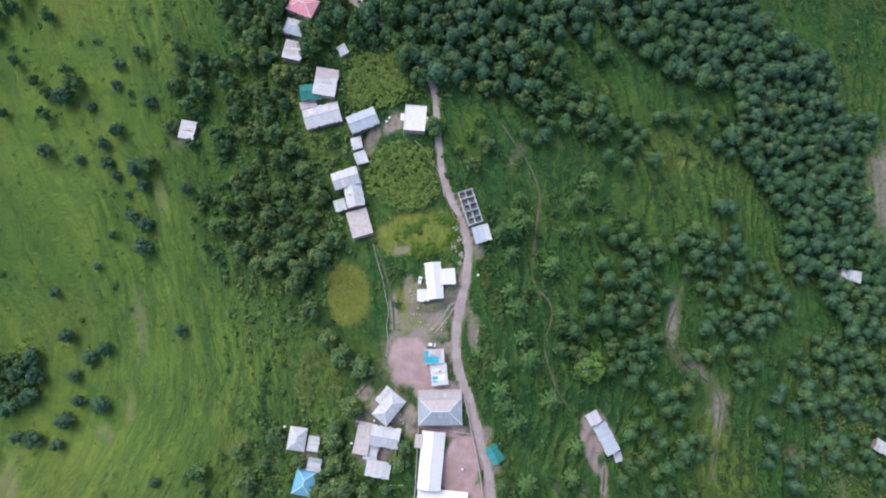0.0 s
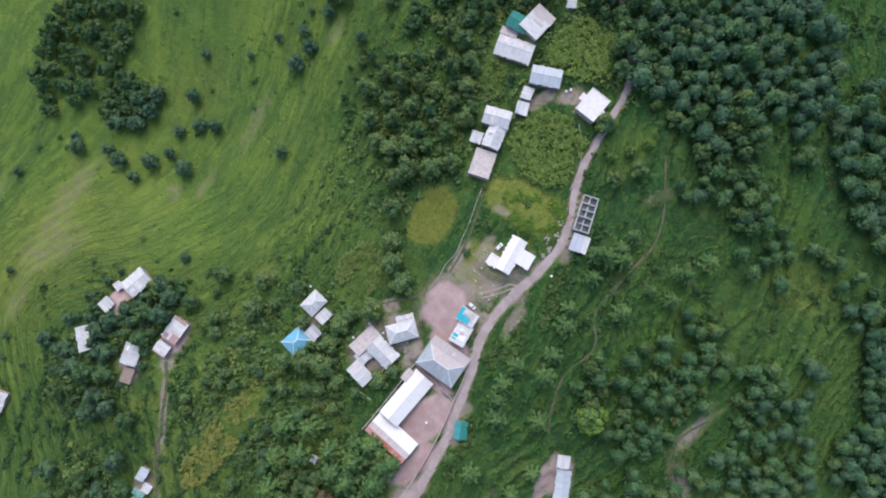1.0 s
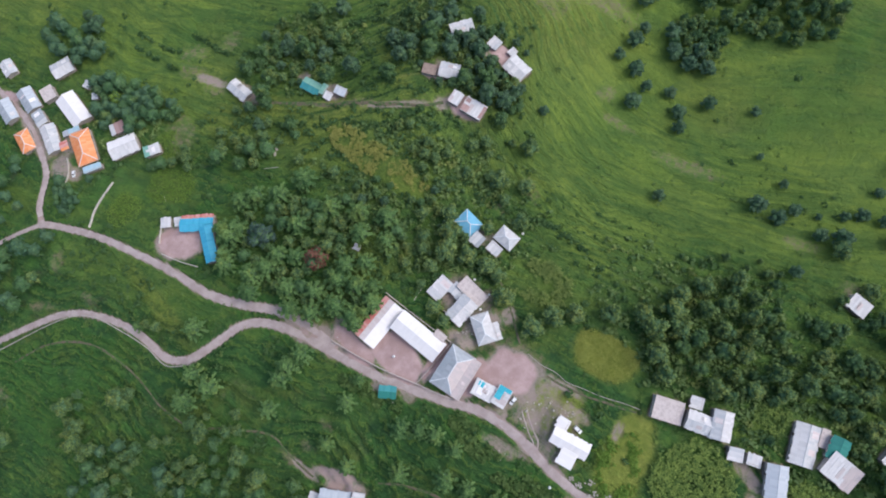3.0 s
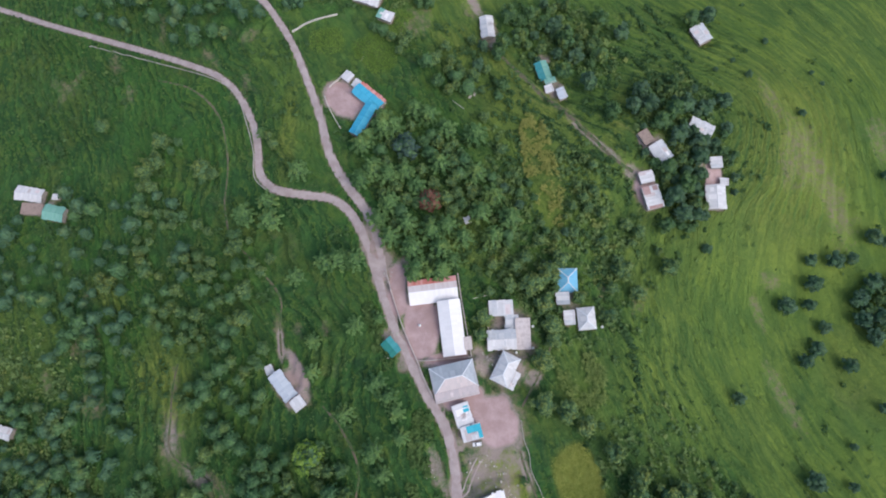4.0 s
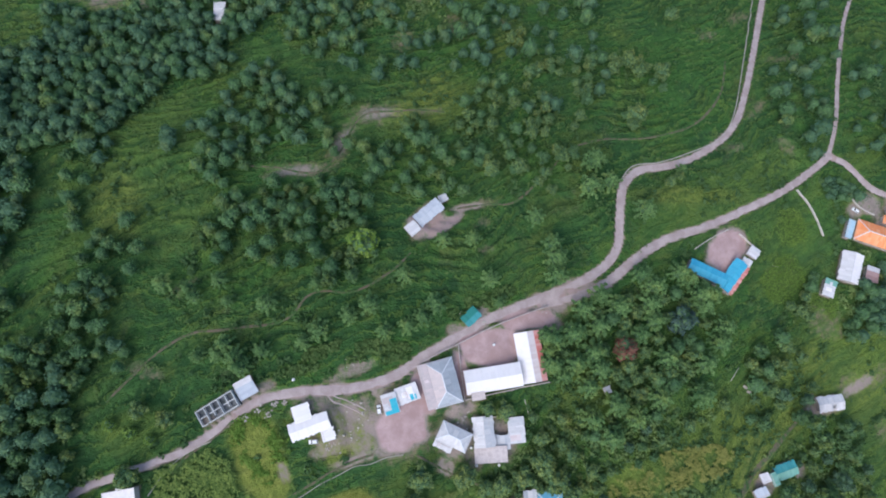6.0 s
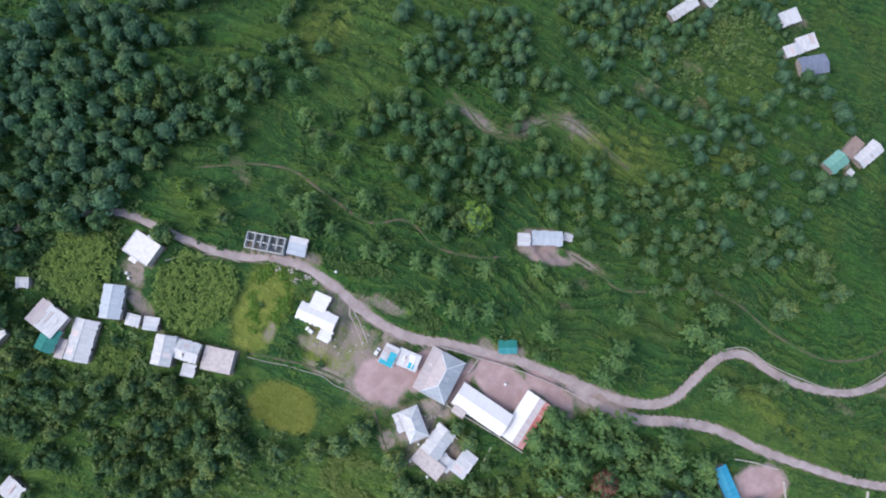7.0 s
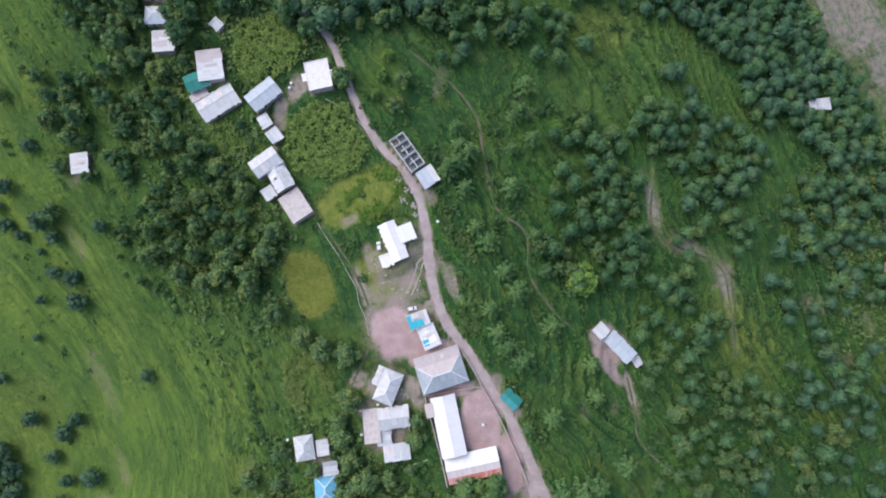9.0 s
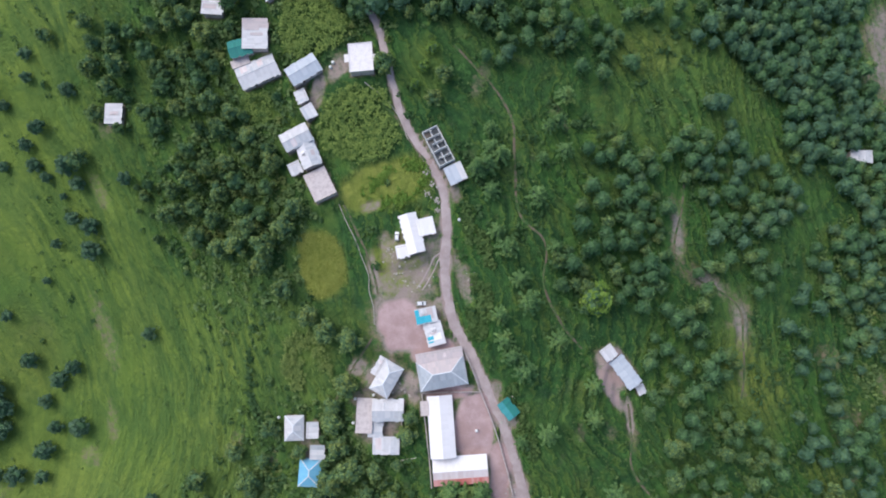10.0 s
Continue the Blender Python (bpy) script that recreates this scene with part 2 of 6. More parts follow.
PALE_SLAB = plaster_material("pale_roof_slab", (0.80, 0.755, 0.735), (0.68, 0.63, 0.61))
MUD = plaster_material("mud_roof", (0.33, 0.25, 0.21), (0.24, 0.18, 0.15))
PLASTER = plaster_material("house_plaster", (0.52, 0.46, 0.42), (0.36, 0.31, 0.28))
PLINTH = plaster_material("rubble_plinth", (0.26, 0.23, 0.21), (0.16, 0.14, 0.13))
STONE = plaster_material("field_stone", (0.46, 0.42, 0.37), (0.28, 0.25, 0.21))
CAPMAT = plaster_material("pale_ridge_cap", (0.72, 0.74, 0.76), (0.62, 0.64, 0.66))
WOOD = plaster_material("weathered_wood", (0.32, 0.25, 0.19), (0.20, 0.15, 0.11))
DOOR = plaster_material("painted_door", (0.16, 0.10, 0.07), (0.10, 0.07, 0.05))
BARK = plaster_material("tree_bark", (0.13, 0.10, 0.08), (0.07, 0.055, 0.045))


def plain(name, col, rough, metal=0.0):
    m = Mat(name)
    p = m.place()
    return m.done(m.mix(m.ramp(m.noise(3.0, 3, 0.5, p), 0.4, 0.7), col, tuple(c * 0.85 for c in col)), rough, metal, 0.5)


GLASS = plain("window_glass", (0.03, 0.035, 0.04), 0.08)
CARPAINT = plain("white_car_paint", (0.80, 0.80, 0.80), 0.2)
TYRE = plain("tyre_rubber", (0.02, 0.02, 0.02), 0.85)
RIM = plain("wheel_rim", (0.45, 0.45, 0.46), 0.3, 0.8)
LAMPGLASS = plain("headlight_glass", (0.7, 0.7, 0.72), 0.1)
TANKMAT = plain("white_tank_plastic", (0.78, 0.78, 0.76), 0.4)
LEAF = {
    "s": leaf_material("feathery_leaves", (0.046, 0.124, 0.046), (0.228, 0.358, 0.112), olive=0.5),
    "c": leaf_material("pale_tipped_leaves", (0.042, 0.114, 0.050), (0.168, 0.288, 0.104), olive=0.85),
    "b": leaf_material("broad_leaves", (0.054, 0.130, 0.052), (0.180, 0.284, 0.092), olive=0.7),
    "d": leaf_material("dark_meadow_leaves", (0.056, 0.114, 0.072), (0.138, 0.220, 0.128)),
    "o": leaf_material("olive_scrub_leaves", (0.084, 0.156, 0.056), (0.256, 0.340, 0.102), olive=0.5),
    "core": leaf_material("inner_foliage", (0.056, 0.122, 0.056), (0.108, 0.186, 0.080), 0.05, olive=0.6),
    "f": leaf_material("forest_leaves", (0.046, 0.114, 0.070), (0.140, 0.240, 0.128), olive=0.55),
    "y": leaf_material("bright_leaves", (0.105, 0.205, 0.028), (0.240, 0.350, 0.065)),
    "r": leaf_material("russet_leaves", (0.130, 0.055, 0.038), (0.280, 0.130, 0.095)),
    "g": leaf_material("grey_green_leaves", (0.036, 0.075, 0.062), (0.095, 0.150, 0.125)),
    "shrub": leaf_material("shrub_leaves", (0.030, 0.078, 0.028), (0.105, 0.180, 0.058)),
    "grass": leaf_material("tall_grass", (0.060, 0.125, 0.034), (0.155, 0.225, 0.066)),
    "corn": leaf_material("maize_leaves", (0.036, 0.104, 0.030), (0.385, 0.485, 0.112), 0.14, 0.5, 0.34),
    "rough": leaf_material("rough_crop_leaves", (0.085, 0.150, 0.042), (0.270, 0.330, 0.090), 0.14, 0.3, 0.4),
    "grain": leaf_material("ripening_grain", (0.205, 0.258, 0.050), (0.440, 0.455, 0.11), 0.14, 0.3, 0.4),
    "dry": leaf_material("ripening_crop", (0.185, 0.215, 0.050), (0.420, 0.400, 0.11), 0.14, 0.3, 0.4),
}

# ---- plan: buildings as (x, y, length, width, turn of the long side in degrees) ----
# what, place and size, wall height, roof form, roof sheets, label
SCHOOL = [
    ("school_building", 0.0, -78.4, 16.9, 9.8, 2, 3.4, "hip", "grey", "rosy", "school building with a pale grey hipped sheet roof"),
    ("veranda", -0.1, -71.9, 16.6, 2.9, 2.5, 2.5, "lean", "rosy", "rosy", "low veranda with a faded pink-grey roof beside the school"),
    ("classroom_block", -3.0, -97.5, 21.7, 8.4, 86, 3.3, "gable", "bright", "bright", "long classroom block with a white sheet gable roof"),
    ("classroom_block", 1.6, -113.9, 19.4, 9.2, -4, 3.3, "gable", "faded", "bright", "classroom block with white sheets and a faded red eave"),
    ("shelter", -2.8, -57.0, 7.2, 4.6, 4, 2.7, "lean", "white", "white", "small shelter roofed half in white, half in blue sheets"),
    ("shelter", -0.7, -64.0, 8.0, 5.6, -83, 2.7, "lean", "white", "white", "small shelter with a white sheet roof and blue patches"),
    ("roadside_house", -3.6, -27.4, 14.3, 5.2, -83, 3.0, "gable", "bright", "bright", "long white-roofed house standing beside the dirt road"),
    ("house_wing", -8.0, -33.1, 4.0, 3.6, 4, 2.8, "lean", "bright", "bright", "small white-roofed wing at the end of the roadside house"),
    ("house_wing", 1.6, -25.6, 5.7, 5.2, 6, 2.8, "lean", "bright", "bright", "square white-roofed wing facing the road"),
    ("privy", -8.2, -90.2, 5.0, 2.6, 86, 2.2, "flat", "rosy", "rosy", "small flat-roofed hut beside the classroom block"),
    ("road_kiosk", 22.1, -94.6, 6.6, 3.7, -60, 2.5, "gable", "teal", "green", "green-blue sheet kiosk on the road's edge"),
]
YARD_HOUSES = [
    ("house", -20.5, -77.6, 11.7, 6.8, 52, 3.0, "hip", "tin", "white", "village house with a pale hipped sheet roof below the playground"),
    ("house_wing", -22.8, -72.6, 6.7, 1.5, 232, 2.2, "lean", "white", "white", "narrow white lean-to along the hipped house"),
    ("house", -30.6, -89.8, 12.4, 5.6, 80, 2.8, "flat", "rosy", "rosy", "flat-roofed house with a pinkish screed roof"),
    ("house", -21.7, -89.1, 11.0, 6.8, -8, 2.8, "gable", "tin", "white", "house with patched galvanised sheets round a small court"),
    ("shed", -27.4, -95.2, 5.4, 4.4, 80, 2.4, "lean", "tin", "tin", "small galvanised shed closing the court"),
    ("house", -24.2, -101.5, 9.3, 5.3, -8, 2.7, "lean", "white", "tin", "narrow house with a pale lean-to sheet roof"),
    ("house", -57.9, -91.0, 8.6, 6.4, 84, 2.8, "hip", "tin", "white", "small hipped house of pale sheets among shrubs"),
    ("shed", -51.2, -92.7, 5.4, 3.4, 82, 2.2, "lean", "white", "tin", "narrow white-roofed shed beside the small house"),
    ("house", -54.2, -108.0, 9.6, 7.4, 79, 2.8, "hip", "skyblue", "skyblue", "small house with a bright blue hipped roof"),
    ("shed", -50.5, -101.0, 4.6, 4.4, 81, 2.2, "lean", "tin", "grey", "grey lean-to shed beside the blue house"),
    ("barn", 68.3, -87.9, 12.0, 4.8, -62, 2.8, "gable", "bluegrey", "bluegrey", "long barn with a pale blue-grey sheet roof on a cut terrace"),
    ("shed", 62.7, -79.9, 4.6, 4.1, 28, 2.3, "lean", "white", "white", "white-roofed shed at the barn's end"),
    ("privy", 73.6, -95.2, 2.6, 2.6, 15, 2.0, "lean", "white", "tin", "tiny white-roofed hut below the barn"),
]
NORTH_HOUSES = [
    ("store", 14.9, -8.3, 6.2, 5.6, 17, 2.8, "lean", "bluegrey", "white", "store with pale blue-grey sheets at the unfinished walls"),
    ("house", -12.9, 36.3, 10.6, 8.2, 87, 3.2, "flat", "pale", "pale", "flat-roofed house with a pale bare slab roof"),
    ("house", -34.2, 35.7, 11.4, 6.4, 24, 3.0, "gable", "bluegrey", "bluegrey", "long house with a blue-grey galvanised gable roof"),
    ("shed", -36.4, 26.9, 4.5, 3.2, -74, 2.2, "lean", "white", "tin", "small pale shed beside the maize"),
    ("shed", -34.6, 21.2, 4.2, 4.1, 22, 2.2, "lean", "tin", "white", "small square galvanised shed beside the maize"),
    ("house", -40.6, 12.8, 10.2, 6.2, 20, 2.9, "gable", "tin", "white", "house wing with a pale sheet roof beside the maize"),
    ("house", -37.0, 6.5, 10.0, 6.0, -76, 2.9, "gable", "white", "tin", "white-roofed wing of an angled house"),
    ("shed", -42.8, 2.4, 4.0, 3.6, 18, 2.2, "lean", "white", "white", "small white-roofed shed behind the angled house"),
    ("house", -34.4, -5.0, 10.8, 8.0, -72, 3.0, "flat", "rosy", "rosy", "square house with a flat pinkish roof by the footpath"),
    ("house", -51.0, 38.0, 14.2, 7.6, 17, 3.0, "gable", "white", "tin", "large house with a white sheet roof at the wood's edge"),
    ("shed", -56.8, 42.3, 6.6, 2.6, 14, 2.6, "flat", "rosy", "rosy", "narrow flat-roofed annex between green and white roofs"),
    ("house", -55.8, 46.9, 7.8, 5.5, 8, 4.0, "gable", "green", "green", "upper room with a dark green sheet roof"),
    ("house", -49.8, 51.0, 11.2, 8.0, 84, 2.9, "lean", "white", "rosy", "house with pale and pinkish sheets behind the maize"),
]
FAR_NORTH = [
    ("house", -63.7, 64.1, 7.6, 6.6, 80, 2.8, "lean", "white", "tin", "small white-roofed house in the trees"),
    ("house", -63.2, 73.4, 7.9, 6.1, -15, 2.8, "hip", "bluegrey", "tin", "small blue-grey hipped house beside the pink roof"),
    ("house", -60.0, 81.8, 10.8, 7.6, -22, 3.3, "hip", "pink", "pink", "house with a bright pink hipped sheet roof"),
    ("house", -53.9, 91.6, 5.8, 5.2, 78, 2.8, "lean", "tin", "white", "small galvanised house by the upper road"),
    ("house", -55.0, 99.7, 7.8, 5.8, 84, 2.8, "gable", "white", "tin", "white-roofed house by the upper road"),
    ("privy", -36.3, 84.5, 2.7, 2.3, 59, 2.1, "flat", "rosy", "rosy", "tiny hut at the bend of the upper road"),
    ("shed", -43.1, 64.1, 3.9, 2.6, -60, 2.1, "lean", "tin", "tin", "small galvanised shed in the trees"),
    ("house", -109.0, 34.0, 7.4, 5.2, 84, 2.7, "lean", "white", "white", "lone white-roofed house on the meadow's edge"),
    ("house", 191.4, -13.6, 8.8, 4.2, -10, 2.7, "lean", "white", "tin", "small white-roofed house deep in the wood"),
    ("house", 213.0, -94.0, 15.5, 4.4, -26, 2.7, "gable", "white", "tin", "long white-roofed house on the far slope"),
    ("house", 230.6, -104.4, 10.4, 5.7, -15, 2.7, "lean", "white", "white", "white-roofed house beside a bare yard on the far slope"),
]
SPUR_HOUSES = [
    ("house", -100.6, -137.4, 9.8, 6.6, -87, 2.8, "lean", "white", "white", "spur house roofed in white and rust-brown sheets"),
    ("house", -100.3, -147.0, 4.8, 5.6, -87, 2.6, "lean", "white", "patched", "low house with patched white sheets on the spur"),
    ("house", -110.2, -157.6, 8.8, 6.2, -70, 2.8, "gable", "tin", "white", "white sheet-roofed house at the spur's wood"),
    ("shed", -105.9, -165.8, 6.6, 4.6, -70, 2.3, "flat", "mud", "mud", "mud-roofed shed beside the spur house"),
    ("house", -130.4, -133.1, 10.6, 7.5, 79, 2.8, "gable", "white", "white", "white-roofed house on the outer lip of the spur"),
    ("shed", -135.0, -148.8, 4.8, 4.2, 81, 2.2, "lean", "white", "tin", "small pale shed above the spur yard"),
    ("privy", -136.6, -139.6, 2.9, 2.7, 73, 2.0, "lean", "white", "white", "tiny white-roofed hut by the spur yard"),
    ("house", -133.0, -166.5, 10.6, 4.8, -38, 2.7, "gable", "white", "tin", "narrow white-roofed house among the spur's trees"),
    ("house", -71.0, -212.9, 9.4, 5.0, 96, 2.8, "gable", "teal", "palegreen", "house with a sea-green sheet roof on the terrace"),
    ("house_wing", -72.7, -206.2, 5.0, 1.8, 6, 2.5, "lean", "palegreen", "palegreen", "narrow pale green wing at the green house"),
    ("shed", -76.0, -197.9, 5.2, 3.0, 100, 2.3, "lean", "bluegrey", "bluegrey", "blue-grey shed beyond the small court"),
    ("shed", -71.0, -201.9, 3.4, 2.8, 98, 2.3, "lean", "white", "white", "small white-roofed shed in the court"),
    ("house", -50.1, -244.9, 11.2, 5.6, 85, 2.8, "gable", "tin", "white", "galvanised house on the terrace end"),
    ("house", -158.4, -223.2, 9.4, 6.6, -72, 2.7, "gable", "tin", "white", "galvanised house alone on the lower terraces"),
]
SOUTH_HOUSES = [
    ("house_wing", 18.5, -200.5, 16.4, 4.9, 51, 3.0, "gable", "blue", "blue", "bright blue-roofed wing round a red earth yard"),
    ("house_wing", 14.8, -211.9, 15.0, 4.8, -51, 3.0, "gable", "blue", "blue", "blue-roofed wing beside a red earth yard"),
    ("house_wing", 11.9, -214.3, 14.4, 1.2, -51, 2.5, "lean", "red", "red", "narrow lean-to with faded red sheets behind the blue wing"),
    ("shed", 22.6, -225.8, 4.2, 4.0, -48, 2.3, "lean", "white", "tin", "small white-roofed shed at the yard's corner"),
    ("privy", 18.9, -221.1, 3.8, 2.3, 43, 2.0, "lean", "white", "white", "tiny white-roofed hut by the yard"),
    ("house", 18.1, -291.8, 17.8, 9.4, 57, 3.2, "hip", "orange", "orange", "house with a bright orange hipped roof"),
    ("house", 33.3, -322.7, 11.6, 6.6, 66, 3.0, "hip", "orange", "orange", "smaller orange-roofed house across the lane"),
    ("house", 24.5, -311.4, 15.0, 6.4, 60, 2.8, "gable", "white", "tin", "long white-roofed house beside the orange one"),
]
LANE_HOUSES = [
    ("house", 6.0, -314.0, 18.0, 9.6, 74, 3.0, "gable", "bright", "bright", "large white-roofed house with a bright sheet roof"),
    ("house", 15.8, -340.7, 13.0, 7.0, 70, 2.8, "gable", "grey", "bluegrey", "grey-roofed house on the lane"),
    ("house", 27.0, -346.0, 12.6, 6.6, 70, 2.8, "gable", "grey", "bluegrey", "blue-grey roofed house at the lane's end"),
    ("shed", 23.5, -279.3, 8.6, 2.2, -33, 2.5, "lean", "paleblue", "paleblue", "narrow light blue lean-to at the orange house"),
    ("shed", 15.7, -305.0, 8.2, 2.2, -33, 2.5, "lean", "paleblue", "grey", "narrow blue and grey lean-to at the orange house"),
    ("shed", 23.3, -302.0, 4.4, 3.4, 57, 2.4, "lean", "red", "orange", "small rust-red roofed shed in the paved court"),
    ("shed", -6.0, -310.5, 3.2, 2.6, 40, 2.1, "lean", "tin", "tin", "small grey shed among the trees"),
    ("shed", -8.5, -319.9, 3.6, 2.8, 10, 2.1, "lean", "tin", "white", "small pale shed among the trees"),
    ("shed", 26.4, -369.5, 4.6, 3.8, 30, 2.3, "lean", "white", "white", "small white-roofed shed beside the lane"),
    ("house", 9.0, -367.7, 8.6, 5.6, 70, 2.7, "gable", "white", "tin", "white-roofed house at the lane's lower end"),
    ("house", 6.1, -274.0, 13.8, 8.6, -31, 2.8, "gable", "bright", "white", "white-roofed house below the orange one"),
]
LOW_HOUSES = [
    ("shed", 19.8, -326.6, 8.0, 5.0, 70, 2.5, "lean", "grey", "tin", "blue-grey lean-to joined to the large grey house"),
    ("shed", 0.7, -284.9, 6.6, 5.4, -30, 2.4, "lean", "rust", "tin", "brown and grey shed beside the white house"),
    ("shed", -0.6, -259.6, 7.6, 4.6, -34, 2.4, "lean", "white", "palegreen", "pale shed at the edge of the trees"),
    ("house", -7.9, -340.3, 10.6, 7.6, -23, 2.8, "gable", "tin", "white", "galvanised house below the lane"),
    ("house", 7.3, -334.2, 7.6, 6.4, 68, 2.6, "flat", "rosy", "rosy", "flat-roofed house below the lane"),
    ("shed", 194.6, -200.4, 11.0, 5.6, -14, 2.4, "flat", "mud", "mud", "brown earth-roofed shed between the two houses"),
    ("privy", 180.6, -203.2, 2.6, 2.2, -15, 2.0, "lean", "white", "white", "tiny white-roofed hut on the lower slope"),
    ("house", 196.3, -209.0, 14.0, 6.2, -20, 2.8, "gable", "white", "white", "white-roofed house on the lower slope"),
    ("house", 181.0, -194.3, 10.2, 6.6, -22, 2.7, "gable", "palegreen", "palegreen", "pale green-roofed house on the lower slope"),
    ("house", 227.7, -166.7, 14.0, 9.0, -50, 2.8, "gable", "slate", "slate", "dark blue-grey house on the lower slope"),
    ("house", 238.4, -159.2, 10.4, 7.2, -41, 2.7, "lean", "white", "white", "white-roofed house joined to the dark one"),
    ("shed", 228.8, -153.4, 7.6, 5.2, -41, 2.4, "lean", "white", "tin", "white-roofed shed joined to the dark house"),
    ("house", 247.4, -145.4, 10.6, 6.7, -39, 2.7, "lean", "white", "white", "white-roofed house with a bare yard on the far slope"),
    ("shelter", -18.6, -142.0, 2.2, 2.0, 10, 1.8, "lean", "white", "tin", "tiny white shelter in the grove"),
]
CLUSTERS = [SCHOOL, YARD_HOUSES, NORTH_HOUSES, FAR_NORTH, SPUR_HOUSES, SOUTH_HOUSES, LANE_HOUSES, LOW_HOUSES]
SHELL = (10.2, 2.2, 14.4, 6.0, -71)  # the roofless shell by the road

# ---- plan: roads and paths ----
MAIN_ROAD = [(-60, 124), (-54, 115), (-48, 104), (-46, 94), (-42, 87), (-33, 80), (-18, 66.5), (-7, 52), (-4.5, 41), (-3.5, 31),
             (-1.7, 17), (2.2, 5.6), (7, -4.2), (9.7, -14), (9.1, -26), (6.9, -38), (5.7, -50), (7.1, -62), (11.7, -74),
             (15.5, -87), (19.5, -100), (21.8, -113), (25, -136), (30, -154), (38, -164), (51, -169.3), (64, -175.6), (70, -186),
             (69.5, -201), (73.5, -221), (84, -240.5), (106, -258), (146, -284.7), (184, -310), (225, -339), (300, -390)]
BRANCH_ROAD = [(21, -124), (21.0, -142), (24.1, -156), (30.8, -170), (36.4, -187), (38.2, -206), (41.7, -226), (47.2, -251), (56, -275), (60.5, -283)]
TRACK = [(60.5, -283), (76, -293.5), (101, -307.5), (130, -327), (153, -346.5), (190, -372)]
LANE = [(60, -281), (53.7, -290.3), (40.0, -300.4), (32.6, -314.0), (27.3, -327.1), (23.6, -340.7), (22.6, -354.4), (20.2, -370.3), (14, -392)]
FOOTPATHS = [
    [(-27.4, -13), (-24.6, -21), (-21.6, -31), (-19.8, -40), (-19.4, -47)],
    [(21, 38), (33.7, 22), (38.8, 9), (37.6, -4.7), (36.6, -24.6), (43.5, -34), (44.5, -41), (42, -52), (46, -66), (53, -77)],
    [(68, -100), (67.7, -112.5), (66.4, -125.6), (77.6, -144.7), (86.3, -158), (88, -174.6), (85, -195), (86, -215), (92, -229), (103, -241.8), (119, -251)],
    [(-44.5, -239.5), (-55, -224), (-65.5, -203), (-73.6, -189.4), (-81.5, -174), (-87, -163), (-91, -156), (-96, -151)],
]
FOOTPATHS += [
    [(106, -14), (102.8, -27.8), (97, -42), (98, -50), (107, -59), (118, -66), (122, -74), (120.3, -84.6), (119.5, -92.5), (118, -99.5), (116, -106)],
    [(-24, -62), (-30, -69), (-38, -78), (-41, -84)],
    [(-8, 21), (-3, 14), (0.2, 6), (5, -2)],
]
SLIM_AT, SLIM_BY = [-260, -215, -180, -40, -10, 20], [0.80, 0.86, 1.0, 1.0, 0.86, 0.72]  # the roads narrow away from the school
RUTS = [[(8.0, -34), (3.0, -36.5), (0.8, -39.9), (-2.3, -44.0), (-5.0, -46.7)], [(8.2, -35.6), (4.6, -37.5), (2.4, -41), (-0.6, -45), (-3.0, -47.6)]]
# bare earth: x, y, two radii, turn
BARE = [
    (-13, -59.5, 8.5, 11, 0), (-6, -62, 6, 8, 0), (-2, -70, 10, 5, 0), (9, -99, 8, 14, -10), (16, -118, 4, 13, -8), (2, -86, 10, 3, 0),
    (26, -213.5, 9.3, 12, 40), (20, -354, 2.5, 7, 15),
    (-100, -141, 5.5, 10, 0), (-133, -142, 4.5, 8, 0), (-107, -163, 4, 7, 20), (-176, -256, 3, 3, 0),
]
# dusty trampled ground round the yards
DUST = [(32, -296, 7, 10, -35), (31, -287, 5.5, 5, 0), (21, -300, 6, 9, 30), (28, -322, 6, 22, -18), (22, -352, 5, 10, 0), (20, -128, 6, 12, -8), (24.5, -143, 4, 10, -15), (-47, -262, 3.5, 14, 12), (-50, -236, 4, 4, 0), (-84, -169, 2.2, 19, 31), (-95, -151, 4, 5, 0), (-74.5, -202, 4.5, 7, 0), (-74, -222, 4, 5, 0), (-52, -243, 4, 9, 0), (-99, -141, 6, 10, 0), (-13, -58, 12, 14, 0), (-4, -58, 8, 9, 0), (-8, -47, 7, 3.6, 25), (-2, -42, 3, 5, -35), (3, -53, 4, 3, 0), (-19.5, -42, 2.4, 12, 5), (-21, -78, 10, 10, 0), (-12, -82, 4, 8, 10), (-26, -93, 10, 11, 0), (-31, -72, 5, 4, 20), (13, -124, 5, 9, 0), (23, -98, 2.5, 6, 20), (-22, 35, 6, 4, 30), (-30, 30, 3, 7, -30)]
PATCHY = [(-17, -15, 5, 2.5, 10), (-6, -41, 11, 8, 0), (2, -30, 4, 10, 0), (11.5, -44, 2.2, 11, 5), (-14, -30, 3, 7, 0), (19, -87, 3, 4, 0), (-13, -81, 3, 4, 20), (-25, -96, 8, 9, 0), (-30, -84, 6, 5, 0), (-30.5, 28, 3, 8, -25), (-20, 37, 5, 4, 0), (-53, -97, 5, 8, 0), (-5, -48, 9, 5, 0), (-7, -42, 6, 8, 20), (-2, -38, 7, 6, 0), (4, -30, 5, 9, 0), (-10, -31, 4, 6, 0), (14, -14, 3, 5, 0), (-15, -44, 6, 6, 0), (13, -48, 3, 9, 5)]
